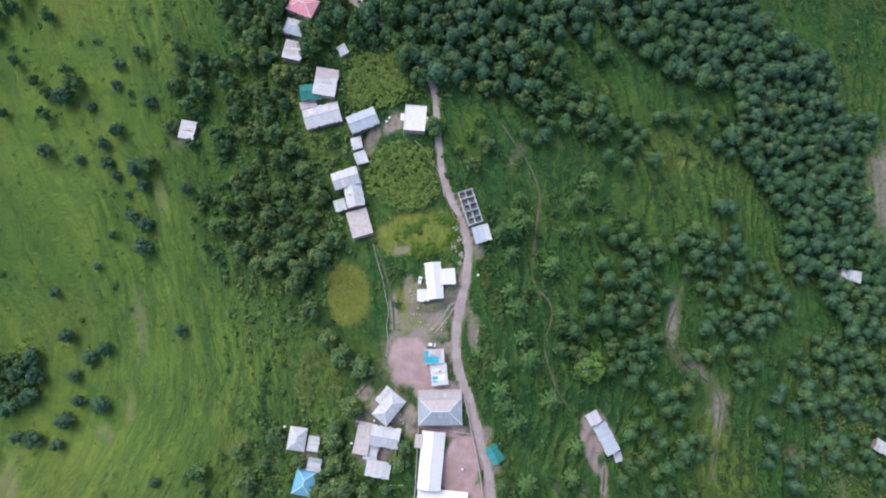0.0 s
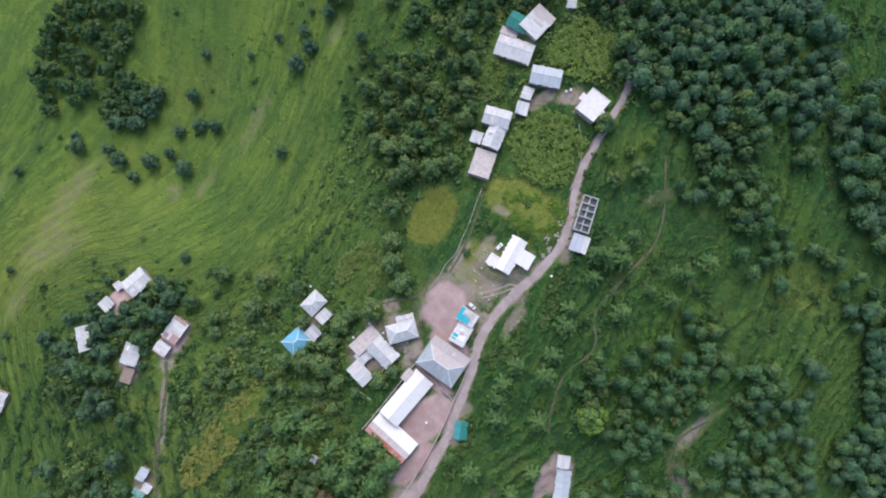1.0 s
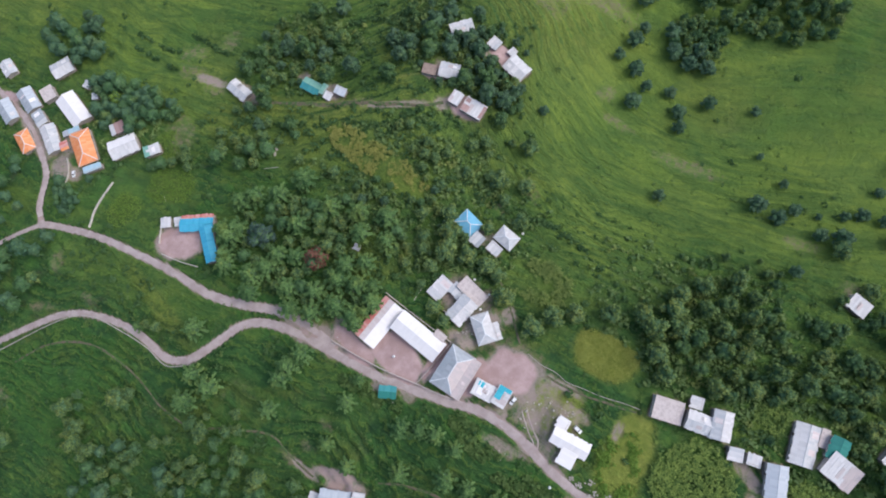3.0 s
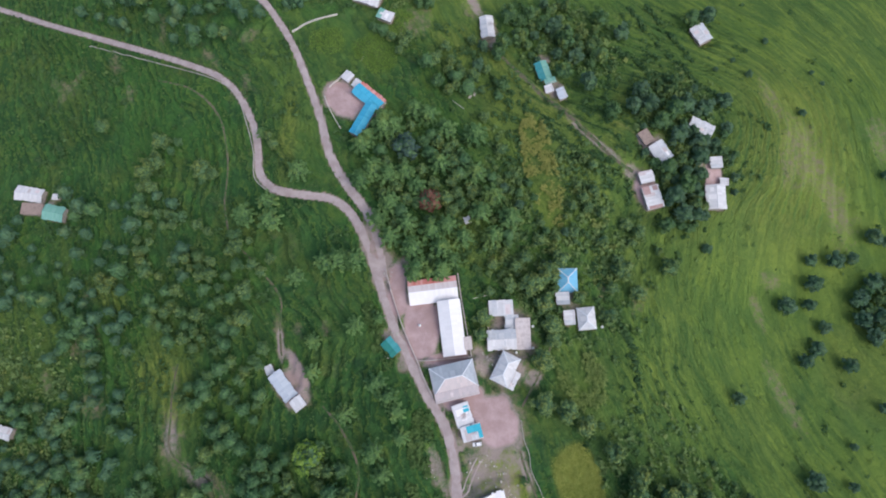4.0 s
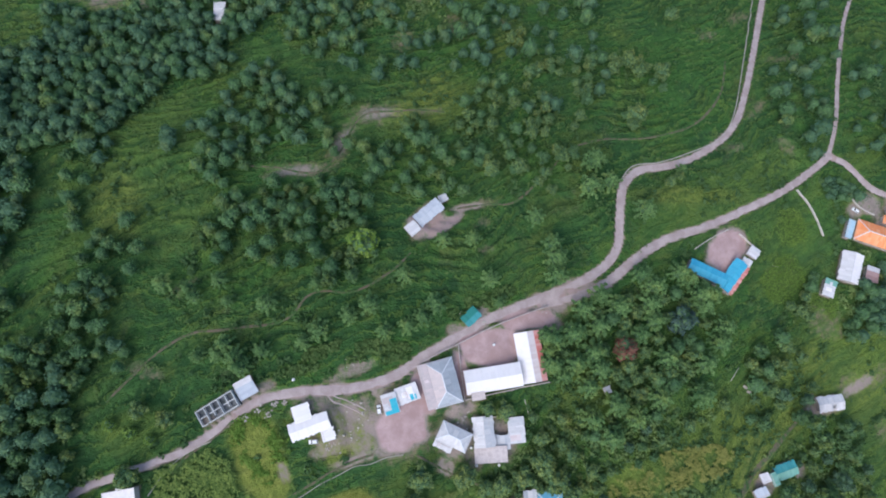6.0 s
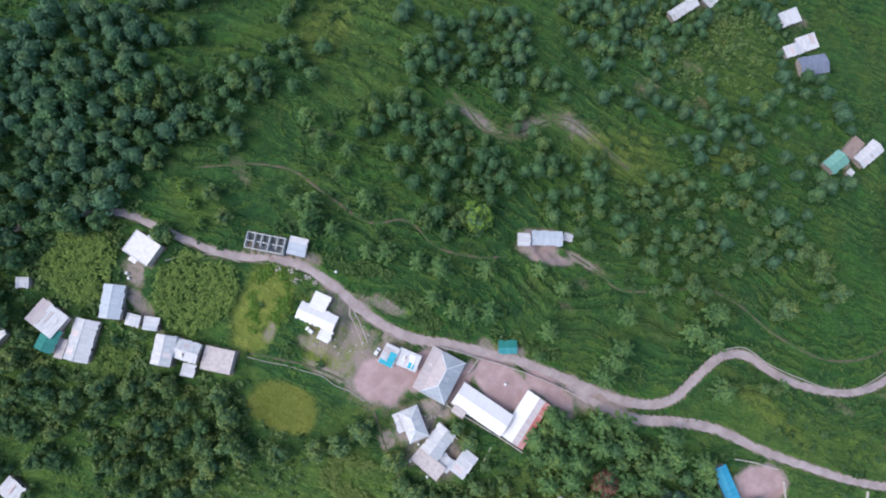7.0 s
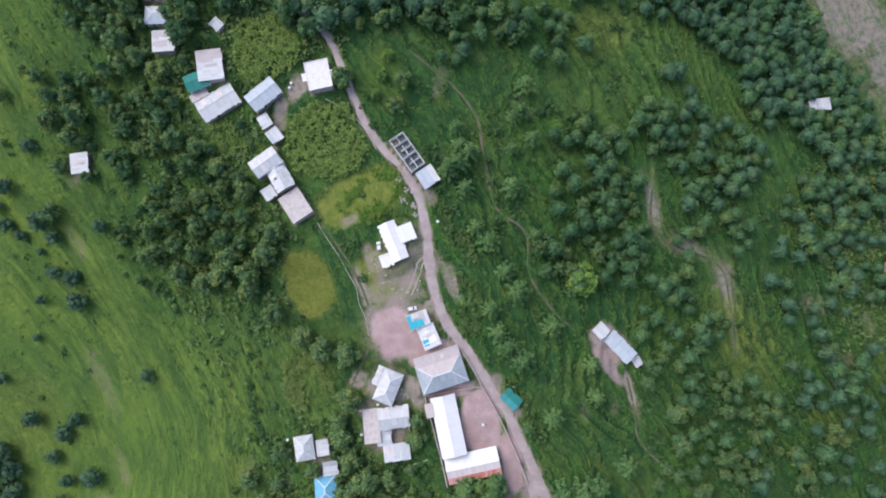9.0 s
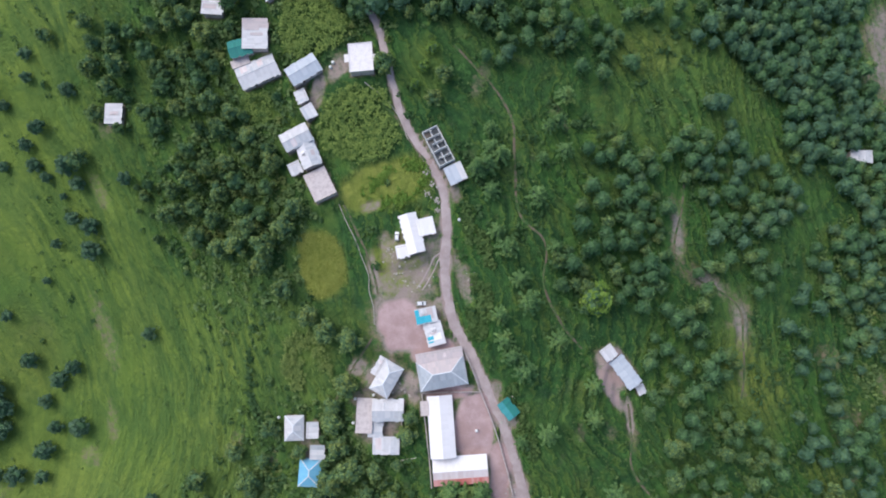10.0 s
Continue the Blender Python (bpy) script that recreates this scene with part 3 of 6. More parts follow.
WORN = [
    (57, 10, 4, 7, 10), (48, -108, 3, 4, 0), (160, -96, 8, 7, 0), (165, -125, 12, 8, 20),
    (172, -264, 3.5, 17, -52), (142, -266, 5, 4, 0), (89, -254, 3, 9, 30), (116, -289, 3, 7, 45), (72, -234, 3, 7, 0), 
    (-14, -251, 9, 7, 0), (-45, -276, 5, 12, 10), (-70, -272, 8, 6, 0),
    (-186, -140, 9, 34, 15), (-133, -40, 4, 12, 10), (-176, -178, 5, 16, 0), (-228, -150, 9, 14, 0), (-81, -92, 4, 4, 0), (-68, -101, 3, 4, 0), (-147, -92, 5, 6, 0),
    (-133, -46, 4, 16, 8), (-136, -79, 3, 10, 0), (-122, 8, 4, 9, 20), (-113, 31, 5, 5, 0), (118, -98, 2.5, 9, -10), (185, -110, 4, 8, 0), (-180, -148, 12, 20, -25), (-190, -118, 8, 20, 0),
    (-86, -97, 3, 4, 0), (60, -109, 3, 4, 0), (163, -147, 5, 6, 0), (177, -267, 13, 4, -38), (115, -279, 3, 9, 0), (144, -272, 4, 7, 0),
] + [
    (-45, -258, 6, 9, 30), (-55, -284, 6, 9, 30), (-18, -259, 7, 8, 0), (137, -248, 5, 7, 0), (68, -262, 7, 4, 30), (20, -128, 4, 14, -8), (-22, 37, 4, 7, 0), (-30, 31, 3, 8, -30),
    (-72, -192, 2.6, 24, 28), (68.5, -108, 3, 12, 0),  (30, 26, 3, 9, -35),
]
# trampled and washed-out earth
DIRT = [(65.5, -86, 6.5, 10.5, 28), (62, -94, 2.6, 11, 22), (68, -104, 1.6, 9, 0), (99, -38, 4, 16, -5), (109, -59, 5, 12, 55), (121, -76, 6, 13, 0), (222, -99, 5, 5, 0), (252, -152, 5, 6, 0), (-112, -164, 3, 4, 0), (-128, -150, 3, 5, 0), (184, -200, 4, 4, 0)]
# pale strips of grass between the steps, and pasture cropped short
STRIPS = [(-60, -212, 5, 40, 28), (-35, -240, 14, 12, 0), (118, -97, 8, 16, 10), (98, 33, 16, 9, 0), (132, -105, 8, 10, 45), (54, -203, 4, 26, -12), (124, -106, 7, 14, 25), (150, -144, 6, 13, 40), (-58, -205, 5, 34, 28), (-175, -150, 30, 45, -20), (-98, -180, 5, 18, -30)]
PLAIN = [(258, -4, 44, 38, 20), (262, -52, 18, 20, 0), (226, 28, 26, 32, 0)]
# crops: x, y, two radii, turn
MAIZE = [(-17, 14, 15.5, 13.5, -20), (-28.5, 52.5, 12, 10.5, 5), (-53, 26, 6, 6.5, 0), (-50, -69, 9.5, 14, 10), (-56, -161, 7, 29, -2)]
GRAIN = [(-39, -33, 8.6, 12, 10)]
GARDEN = [(-8, -254, 8, 9, 0), (8, -238, 9, 12, 30), (30, -250, 9, 8, 0)]
FALLOW = [(-12, -8, 16.5, 9, 8), (-10, -38, 10, 12, 0)]
# open grass without trees
GLADES = [(78, 54, 14, 16, 30), (54, 66, 6, 14, 10), (138, 9, 9, 26, 32), (103, 38, 11, 30, 47), (92, 12, 20, 15, 0), (52, -38, 7, 14, 20), (96, -170, 15, 20, 60), (205, -128, 24, 22, 0), (123, -100, 12, 22, 20), (65, 22, 14, 12, 0), (52, -130, 10, 26, 0), (-82, -50, 14, 24, 0)]


def spline(pts, step):
    """Points every step metres on a smooth line through pts."""
    p = np.array([pts[0], *pts, pts[-1]], float)
    out = []
    for a, b, c, d in zip(p, p[1:], p[2:], p[3:]):
        n = max(2, int(np.hypot(*(c - b)) / step))
        for k in range(n):
            t = k / n
            out.append(0.5 * (2 * b + (c - a) * t + (2 * a - 5 * b + 4 * c - d) * t * t + (3 * b - a - 3 * c + d) * t**3))
    return np.array(out + [p[-1]])


# ---- the hillside ----
def lattice(ix, iy, s):
    v = np.sin(ix * 127.1 + iy * 311.7 + s * 74.7) * 43758.5453
    return v - np.floor(v)


def vnoise(x, y, s=0):
    ix, iy = np.floor(x), np.floor(y)
    fx, fy = x - ix, y - iy
    fx, fy = fx * fx * (3 - 2 * fx), fy * fy * (3 - 2 * fy)
    top = lattice(ix, iy, s) * (1 - fx) + lattice(ix + 1, iy, s) * fx
    low = lattice(ix, iy + 1, s) * (1 - fx) + lattice(ix + 1, iy + 1, s) * fx
    return top * (1 - fy) + low * fy


def fbm(x, y, size, octaves=3, s=0):
    out, amp, tot = 0, 1.0, 0.0
    for k in range(octaves):
        out = out + amp * vnoise(x / size * 2**k + 17.3 * k, y / size * 2**k - 9.1 * k, s + k)
        tot, amp = tot + amp, amp * 0.5
    return out / tot


def smooth(v, lo, hi):
    t = np.clip((v - lo) / (hi - lo), 0, 1)
    return t * t * (3 - 2 * t)


def ridge_line(y):
    return np.interp(y, [-420, -300, -230, -100, 0, 60, 160, 300], [75, 62, 45, 18, 4, -10, -38, -70])


def lie(x, y):
    """The large form: a village ridge that climbs northwards, a spur and a bowl on its west, a wooded slope on its east."""
    u = x - ridge_line(y)
    z = np.where(u < 0, 0.1574, 0.298) * -(np.sqrt(u * u + 2025) - 45) + 0.1934 * np.clip(y + 80, -400, 300)
    d = np.array([-200.0, -40.0]) / 203.96
    s, n = (x + 30) * d[0] + (y + 150) * d[1], -(x + 30) * d[1] + (y + 150) * d[0]
    z = z + 14 * np.exp(-((n / 48) ** 2)) * np.exp(-(((s - 110) / 90) ** 2))
    z = z - 9 * np.exp(-(((x + 150) / 60) ** 2) - ((y + 60) / 65) ** 2)
    return 0.5 * (z - 130 + np.sqrt((z + 130) ** 2 + 900))


def ellipse(x, y, spec, soft):
    cx, cy, a, b, turn = spec
    c, s = np.cos(radians(turn)), np.sin(radians(turn))
    px, py = (x - cx) * c + (y - cy) * s, -(x - cx) * s + (y - cy) * c
    reach = (abs(px / a) ** 2.6 + abs(py / b) ** 2.6) ** (1 / 2.6) + 0.36 * (fbm(x, y, 7.0, 2, 50) - 0.5)
    return 1 - smooth(reach, 1 - soft, 1 + soft)


def spread(lo, hi, step, far):
    """Grid lines: even between lo and hi, then wider and wider out to far."""
    mid = np.arange(lo, hi + step, step)
    out, gap = [], step
    e = 0.0
    while e < far:
        gap *= 1.22
        e += gap
        out.append(e)
    out = np.array(out)
    return np.concatenate([(lo - out)[::-1], mid, mid[-1] + out])


GX, GY = spread(-240, 285, 1.1, 3600), spread(-400, 135, 1.1, 3600)
XX, YY = np.meshgrid(GX, GY)
ZZ = lie(XX, YY)
away = np.hypot(XX, YY + 100)
ZZ += smooth(away, 500, 2600) * 420 * fbm(XX, YY, 900, 4, 5) - smooth(away, 500, 2600) * 60
ZZ += 2.2 * (fbm(XX, YY, 34, 3, 1) - 0.5) + 0.5 * (fbm(XX, YY, 6, 2, 2) - 0.5)
UU = XX - ridge_line(YY)
west, east = smooth(-UU, 42, 66), smooth(UU, 12, 28)
# the cultivators' lines: parallel to the ridge, bent round the spur and the bowl, wavering
spur_s, spur_n = -(XX + 30) * 0.9806 - (YY + 150) * 0.1961, (XX + 30) * 0.1961 - (YY + 150) * 0.9806
LINES = abs(UU) - 52 * np.exp(-((spur_n / 48) ** 2)) * np.exp(-(((spur_s - 110) / 90) ** 2)) * (UU < 0)
LINES = LINES + 24 * np.exp(-(((XX + 150) / 60) ** 2) - ((YY + 60) / 65) ** 2) + (9 + 17 * (UU > 0)) * (fbm(XX, YY, 52, 2, 1) - 0.5) + (4.5 + 3 * (UU > 0)) * (fbm(XX, YY, 17, 2, 43) - 0.5)
# hand-cut terraces
STEP = np.zeros_like(ZZ)
bowl = np.exp(-((((XX + 145) / 52) ** 2 + ((YY + 85) / 58) ** 2) ** 2))
ellipse_of_spur = np.exp(-((((XX + 100) / 75) ** 2 + ((YY + 200) / 75) ** 2) ** 2))
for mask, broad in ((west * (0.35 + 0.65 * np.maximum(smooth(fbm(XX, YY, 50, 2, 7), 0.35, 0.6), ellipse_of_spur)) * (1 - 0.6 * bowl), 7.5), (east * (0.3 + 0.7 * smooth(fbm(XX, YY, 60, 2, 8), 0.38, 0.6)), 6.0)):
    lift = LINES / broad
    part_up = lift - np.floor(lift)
    # mask for the painted step shade: positive on risers, negative on lips
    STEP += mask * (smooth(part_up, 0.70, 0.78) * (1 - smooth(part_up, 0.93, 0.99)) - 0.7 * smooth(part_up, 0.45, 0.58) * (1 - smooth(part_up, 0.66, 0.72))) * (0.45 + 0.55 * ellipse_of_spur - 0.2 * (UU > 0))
    ZZ -= (smooth(part_up, 0.74, 0.98) - part_up) * np.where(UU < 0, 0.157, 0.298) * broad * 1.3 * mask * (1 - smooth(away, 420, 600))
# rank growth in swathes along the same lines
FLOW_U, FLOW_V = (YY + 0.25 * XX) * 0.06, LINES / 4.0
rank = smooth(abs(UU), 12, 30) * (1 - smooth(away, 420, 600))
ZZ += rank * west * 1.5 * (fbm(FLOW_U * 0.9, LINES / 8.5, 1.0, 2, 45) - 0.5)
ZZ += rank * (0.5 * (fbm(FLOW_U, FLOW_V, 1.0, 2, 41) - 0.5) + 0.9 * (fbm(XX, YY, 2.8, 2, 42) - 0.5) * (0.3 + 0.7 * smooth(UU, -90, -40)))


def window(x, y, r):
    i0, i1 = np.searchsorted(GX, [x - r, x + r])
    j0, j1 = np.searchsorted(GY, [y - r, y + r])
    return slice(j0, j1), slice(i0, i1)


def ground_z(x, y):
    """Height of the finished ground."""
    x, y = np.asarray(x, float), np.asarray(y, float)
    i = np.clip(np.searchsorted(GX, x) - 1, 0, len(GX) - 2)
    j = np.clip(np.searchsorted(GY, y) - 1, 0, len(GY) - 2)
    a, b = (x - GX[i]) / (GX[i + 1] - GX[i]), (y - GY[j]) / (GY[j + 1] - GY[j])
    return (ZZ[j, i] * (1 - a) + ZZ[j, i + 1] * a) * (1 - b) + (ZZ[j + 1, i] * (1 - a) + ZZ[j + 1, i + 1] * a) * b


# level pads under the buildings
PADS = {}
BUILT = np.zeros_like(ZZ)
for x, y, length, width, turn in [row[1:6] for rows in CLUSTERS for row in rows] + [SHELL]:
    w = window(x, y, length / 2 + 8)
    c, s = math.cos(radians(turn)), math.sin(radians(turn))
    px, py = (XX[w] - x) * c + (YY[w] - y) * s, -(XX[w] - x) * s + (YY[w] - y) * c
    out = np.hypot(np.maximum(abs(px) - length / 2, 0), np.maximum(abs(py) - width / 2, 0))
    level = float(lie(np.array(x), np.array(y)))
    PADS[(x, y)] = level
    k = 1 - smooth(out, 1.2, 5.0)
    ZZ[w] = ZZ[w] * (1 - k) + level * k
    BUILT[w] = np.maximum(BUILT[w], 1 - smooth(out, 0.2, 1.8))
for spec in BARE[:5]:
    w = window(spec[0], spec[1], 24)
    k = ellipse(XX[w], YY[w], spec, 0.25)
    ZZ[w] += k * 0.75 * (lie(XX[w], YY[w]) - ZZ[w])

# road beds
ROADS = []
ROADNESS = np.zeros_like(ZZ)
for name, pts, half in [("road", MAIN_ROAD, 1.85), ("road", BRANCH_ROAD, 2.0), ("lane", LANE, 1.6), ("lane", TRACK, 1.05)] + [("footpath", p, 1.0 if p is FOOTPATHS[3] else 0.5) for p in FOOTPATHS] + [("wheel_track", p, 0.28) for p in RUTS]:
    line = spline(pts, 1.0)
    z = lie(line[:, 0], line[:, 1])
    if name in ("footpath", "wheel_track"):
        z = ground_z(line[:, 0], line[:, 1])
    k = 9 if half > 1 else 5
    z = np.convolve(np.pad(z, k, mode="edge"), np.ones(2 * k + 1) / (2 * k + 1), mode="valid")
    near, bed = np.full_like(ZZ, 99.0), np.zeros_like(ZZ)
    for (x, y), h in zip(line, z):
        w = window(x, y, half + 6)
        d = np.hypot(XX[w] - x, YY[w] - y)
        closer = d < near[w]
        near[w] = np.where(closer, d, near[w])
        bed[w] = np.where(closer, h, bed[w])
    slim = np.interp(YY, SLIM_AT, SLIM_BY)
    k = 1 - smooth(near, half + 0.7, half + (4.5 if half > 1 else 2.0))
    ZZ = ZZ * (1 - k) + (bed - 0.05) * k
    ROADNESS = np.maximum(ROADNESS, (1.0 if half > 1 else 0.35) * (1 - smooth(near, half * slim, half * slim + 1.1)))
    ROADS.append((name, line, z, half))


def mesh_object(name, verts, faces, mats, parent=None, mat_index=None, shade=False):
    me = bpy.data.meshes.new(name)
    verts, faces = np.asarray(verts, np.float32), np.asarray(faces, np.int32)
    me.vertices.add(len(verts))
    me.vertices.foreach_set("co", verts.ravel())
    k = faces.shape[1]
    me.loops.add(faces.size)
    me.loops.foreach_set("vertex_index", faces.ravel())
    me.polygons.add(len(faces))
    me.polygons.foreach_set("loop_start", np.arange(0, faces.size, k, dtype=np.int32))
    if mat_index is not None:
        me.polygons.foreach_set("material_index", np.asarray(mat_index, np.int32))
    me.polygons.foreach_set("use_smooth", np.full(len(faces), shade))
    for m in mats:
        me.materials.append(m)
    me.update(calc_edges=True)
    ob = new(name, me)
    ob.parent = parent
    return ob


ny, nx = ZZ.shape
idx = np.arange(ny * nx).reshape(ny, nx)
quads = np.stack([idx[:-1, :-1], idx[:-1, 1:], idx[1:, 1:], idx[1:, :-1]], -1).reshape(-1, 4)
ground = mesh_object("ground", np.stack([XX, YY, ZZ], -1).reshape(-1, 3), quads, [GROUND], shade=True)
tagged(ground, "green terraced hillside with meadow, slopes and bare earth", "hillside", kind="structure")

soil = np.maximum(ROADNESS * 0.75, BUILT * 0.6)
for spec in BARE:
    soil = np.maximum(soil, 0.95 * ellipse(XX, YY, spec, 0.34))
for spec in DUST:
    soil = np.maximum(soil, 0.66 * ellipse(XX, YY, spec, 0.55))
for spec in WORN:
    soil = np.maximum(soil, 0.44 * ellipse(XX, YY, spec, 0.6))
for spec in DIRT[:3]:
    soil = np.maximum(soil, 0.74 * ellipse(XX, YY, spec, 0.4))
for spec in DIRT:
    soil = np.maximum(soil, 0.60 * ellipse(XX, YY, spec, 0.7))
for spec in PATCHY:
    soil = np.maximum(soil, 0.57 * ellipse(XX, YY, spec, 0.4))
for spec in PLAIN:
    soil = np.maximum(soil, 0.60 * ellipse(XX, YY, spec, 0.5))
meadow = smooth(-UU + 18 * np.exp(-(((YY + 60) / 30) ** 2)), 58, 82) * (1 - 0.55 * smooth(fbm(XX, YY, 70, 3, 11), 0.5, 0.75)) * (1 - 0.45 * ellipse(XX, YY, (-112, -155, 50, 32, 15), 0.4))
meadow *= 1 - 0.8 * ellipse(XX, YY, (-75, 35, 42, 60, 0), 0.4)
meadow = np.maximum(meadow, 0.6 * ellipse(XX, YY, (50, -225, 13, 46, 12), 0.4))
meadow = np.maximum(meadow, 0.4 * ellipse(XX, YY, (18, -250, 26, 22, 0), 0.5))
meadow = np.maximum(meadow, 0.9 * ellipse(XX, YY, (-58, -216, 11, 46, 27), 0.4))
meadow = np.maximum(meadow, 0.6 * ellipse(XX, YY, (118, -100, 10, 34, 5), 0.5))
for spec in [FALLOW[0], (-81, -60, 18, 42, 0)] + GRAIN:
    meadow = np.maximum(meadow, 0.9 * ellipse(XX, YY, spec, 0.3))
for spec in ((-72, 15, 30, 60, 0), (-50, -130, 30, 45, 10)):
    meadow = np.maximum(meadow, 0.42 * ellipse(XX, YY, spec, 0.4))
for spec in GLADES[2:5]:
    meadow = np.maximum(meadow, 0.38 * ellipse(XX, YY, spec, 0.5))
meadow = np.maximum(meadow, 0.55 * smooth(fbm(XX, YY, 20, 3, 12), 0.52, 0.70) * (0.5 + 0.5 * (STEP < 0.1)) * (1 - 0.7 * smooth(UU, 5, 15)))
meadow = np.maximum(meadow, 0.75 * ellipse(XX, YY, (9, 31, 7, 11, 0), 0.4))
meadow = np.maximum(meadow, 0.7 * ellipse(XX, YY, (-100, -195, 72, 72, 0), 0.4) * smooth(-UU, 40, 60))
crop = np.zeros_like(ZZ)
for spec in GRAIN:
    crop = np.maximum(crop, ellipse(XX, YY, spec, 0.15))
for spec in MAIZE + GARDEN:
    crop = np.maximum(crop, 0.2 * ellipse(XX, YY, spec, 0.2))
for spec in FALLOW:
    crop = np.maximum(crop, 0.8 * ellipse(XX, YY, spec, 0.2))
for spec in STRIPS:
    crop = np.maximum(crop, 0.5 * ellipse(XX, YY, spec, 0.5) * (STEP < 0.2))
crop = np.maximum(crop, 0.3 * smooth(fbm(XX, YY, 45, 3, 14), 0.58, 0.8) * (UU < -20))
crop = np.maximum(crop, 0.3 * ellipse(XX, YY, (205, -128, 26, 24, 0), 0.5))
flow_layer = ground.data.attributes.new("flow", "FLOAT_VECTOR", "POINT")
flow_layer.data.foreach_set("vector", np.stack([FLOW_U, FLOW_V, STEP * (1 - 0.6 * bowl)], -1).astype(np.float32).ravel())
layer = ground.data.color_attributes.new("cover", "FLOAT_COLOR", "POINT")
calm = smooth(-UU, 106, 138) * (0.35 + 0.65 * smooth(fbm(XX, YY, 60, 2, 17), 0.36, 0.55)) * (1 - ellipse(XX, YY, (-120, -160, 60, 50, 0), 0.5)) * (1 - smooth(-YY, 170, 230))
calm = np.maximum(calm, smooth(crop, 0.55, 0.7))
layer.data.foreach_set("color", np.stack([soil, meadow, crop, calm], -1).astype(np.float32).ravel())

for name, line, z, half in ROADS:
    across = np.linspace(-1, 1, 7)
    tangent = np.gradient(line, axis=0)
    tangent /= np.linalg.norm(tangent, axis=1, keepdims=True)
    side = np.stack([-tangent[:, 1], tangent[:, 0]], -1)
    rng = np.random.default_rng(len(line))
    rough_edge = 0.22 if half > 1 else 0.7
    wob = 1 + rough_edge * (fbm(np.arange(len(line)), np.zeros(len(line)), 6, 3, 3) - 0.5) * 2
    wob2 = 1 + rough_edge * (fbm(np.arange(len(line)), np.zeros(len(line)) + 40, 6, 3, 4) - 0.5) * 2
    pts = []
    for a in across:
        reach = half * a * np.where(a < 0, wob, wob2) * (np.interp(line[:, 1], SLIM_AT, SLIM_BY) if name == "road" else 1.0)
        p = line + side * reach[:, None]
        top = z + 0.05 * (1 - a * a) + 0.02 - 0.10 * (abs(a) == 1) + 0.03 * (fbm(p[:, 0], p[:, 1], 0.9, 2, 6) - 0.5)
        top -= 0.04 * np.exp(-(((abs(a) - 0.5) / 0.2) ** 2))
        pts.append(np.column_stack([p, top]))
    pts = np.stack(pts, 1)
    i = np.arange(pts.shape[0] * 7).reshape(-1, 7)
    q = np.stack([i[:-1, :-1], i[1:, :-1], i[1:, 1:], i[:-1, 1:]], -1).reshape(-1, 4)[:, ::-1]
    strip = mesh_object(name, pts.reshape(-1, 3), q, [PATH if name == "footpath" else ROAD], shade=True)
    tagged(strip, {"road": "unpaved dusty village road of pale earth", "lane": "unpaved lane between the houses",
                   "footpath": "narrow trodden earth footpath", "wheel_track": "pale wheel rut worn across the gravel"}[name], name, kind="structure")

# ---- building blocks ----
def part(name, bm, material, parent, label=""):
    """Links a bmesh as one mesh object under a thing or a part."""
    me = bpy.data.meshes.new(name)
    bm.to_mesh(me)
    bm.free()
    me.materials.append(material)
    ob = new(name, me)
    ob.parent = parent
    if label:
        tagged(ob, label)
    return ob


def root(name, x, y, z, turn, label, category, group=""):
    ob = new(name)
    ob.empty_display_size = 0.5
    ob.matrix_world = pose(x, y, z, 0, 0, turn)
    return tagged(ob, label, category, group)


def box(bm, x0, x1, y0, y1, z0, z1):
    v = [bm.verts.new((x, y, z)) for z in (z0, z1) for x, y in ((x0, y0), (x1, y0), (x1, y1), (x0, y1))]
    for f in ((3, 2, 1, 0), (4, 5, 6, 7), (0, 1, 5, 4), (1, 2, 6, 5), (2, 3, 7, 6), (3, 0, 4, 7)):
        bm.faces.new([v[i] for i in f])


def slab(bm, quad, thick):
    """A thin sheet over four (or three) corner points."""
    top = [bm.verts.new(p) for p in quad]
    low = [bm.verts.new((p[0], p[1], p[2] - thick)) for p in quad]
    bm.faces.new(top)
    bm.faces.new(low[::-1])
    n = len(quad)
    for i in range(n):
        bm.faces.new((top[i], low[i], low[(i + 1) % n], top[(i + 1) % n]))


def bar(bm, a, b, wide, thick):
    """A shallow cap laid along a line from a to b."""
    a, b = Vector(a), Vector(b)
    along = (b - a).normalized()
    across = along.cross(Vector((0, 0, 1))).normalized() * wide / 2
    up = Vector((0, 0, thick))
    ends = [[bm.verts.new(p + q) for q in (-across, up, across)] for p in (a, b)]
    for i in range(2):
        bm.faces.new((ends[0][i], ends[1][i], ends[1][i + 1], ends[0][i + 1]))
    bm.faces.new((ends[0][2], ends[1][2], ends[1][0], ends[0][0]))
    bm.faces.new(ends[0])
    bm.faces.new(ends[1][::-1])


def pierced(bm, length, h, t, y, holes):
    """A wall along x, its outer face at y, thickness t inward, with rectangular holes (x, width, sill, head)."""
    inner = y + t if y < 0 else y - t
    lo, hi = min(y, inner), max(y, inner)
    x = -length / 2
    for cx, w, sill, head in sorted(holes):
        box(bm, x, cx - w / 2, lo, hi, 0, h)
        if sill > 0:
            box(bm, cx - w / 2, cx + w / 2, lo, hi, 0, sill)
        box(bm, cx - w / 2, cx + w / 2, lo, hi, head, h)
        x = cx + w / 2
    box(bm, x, length / 2, lo, hi, 0, h)


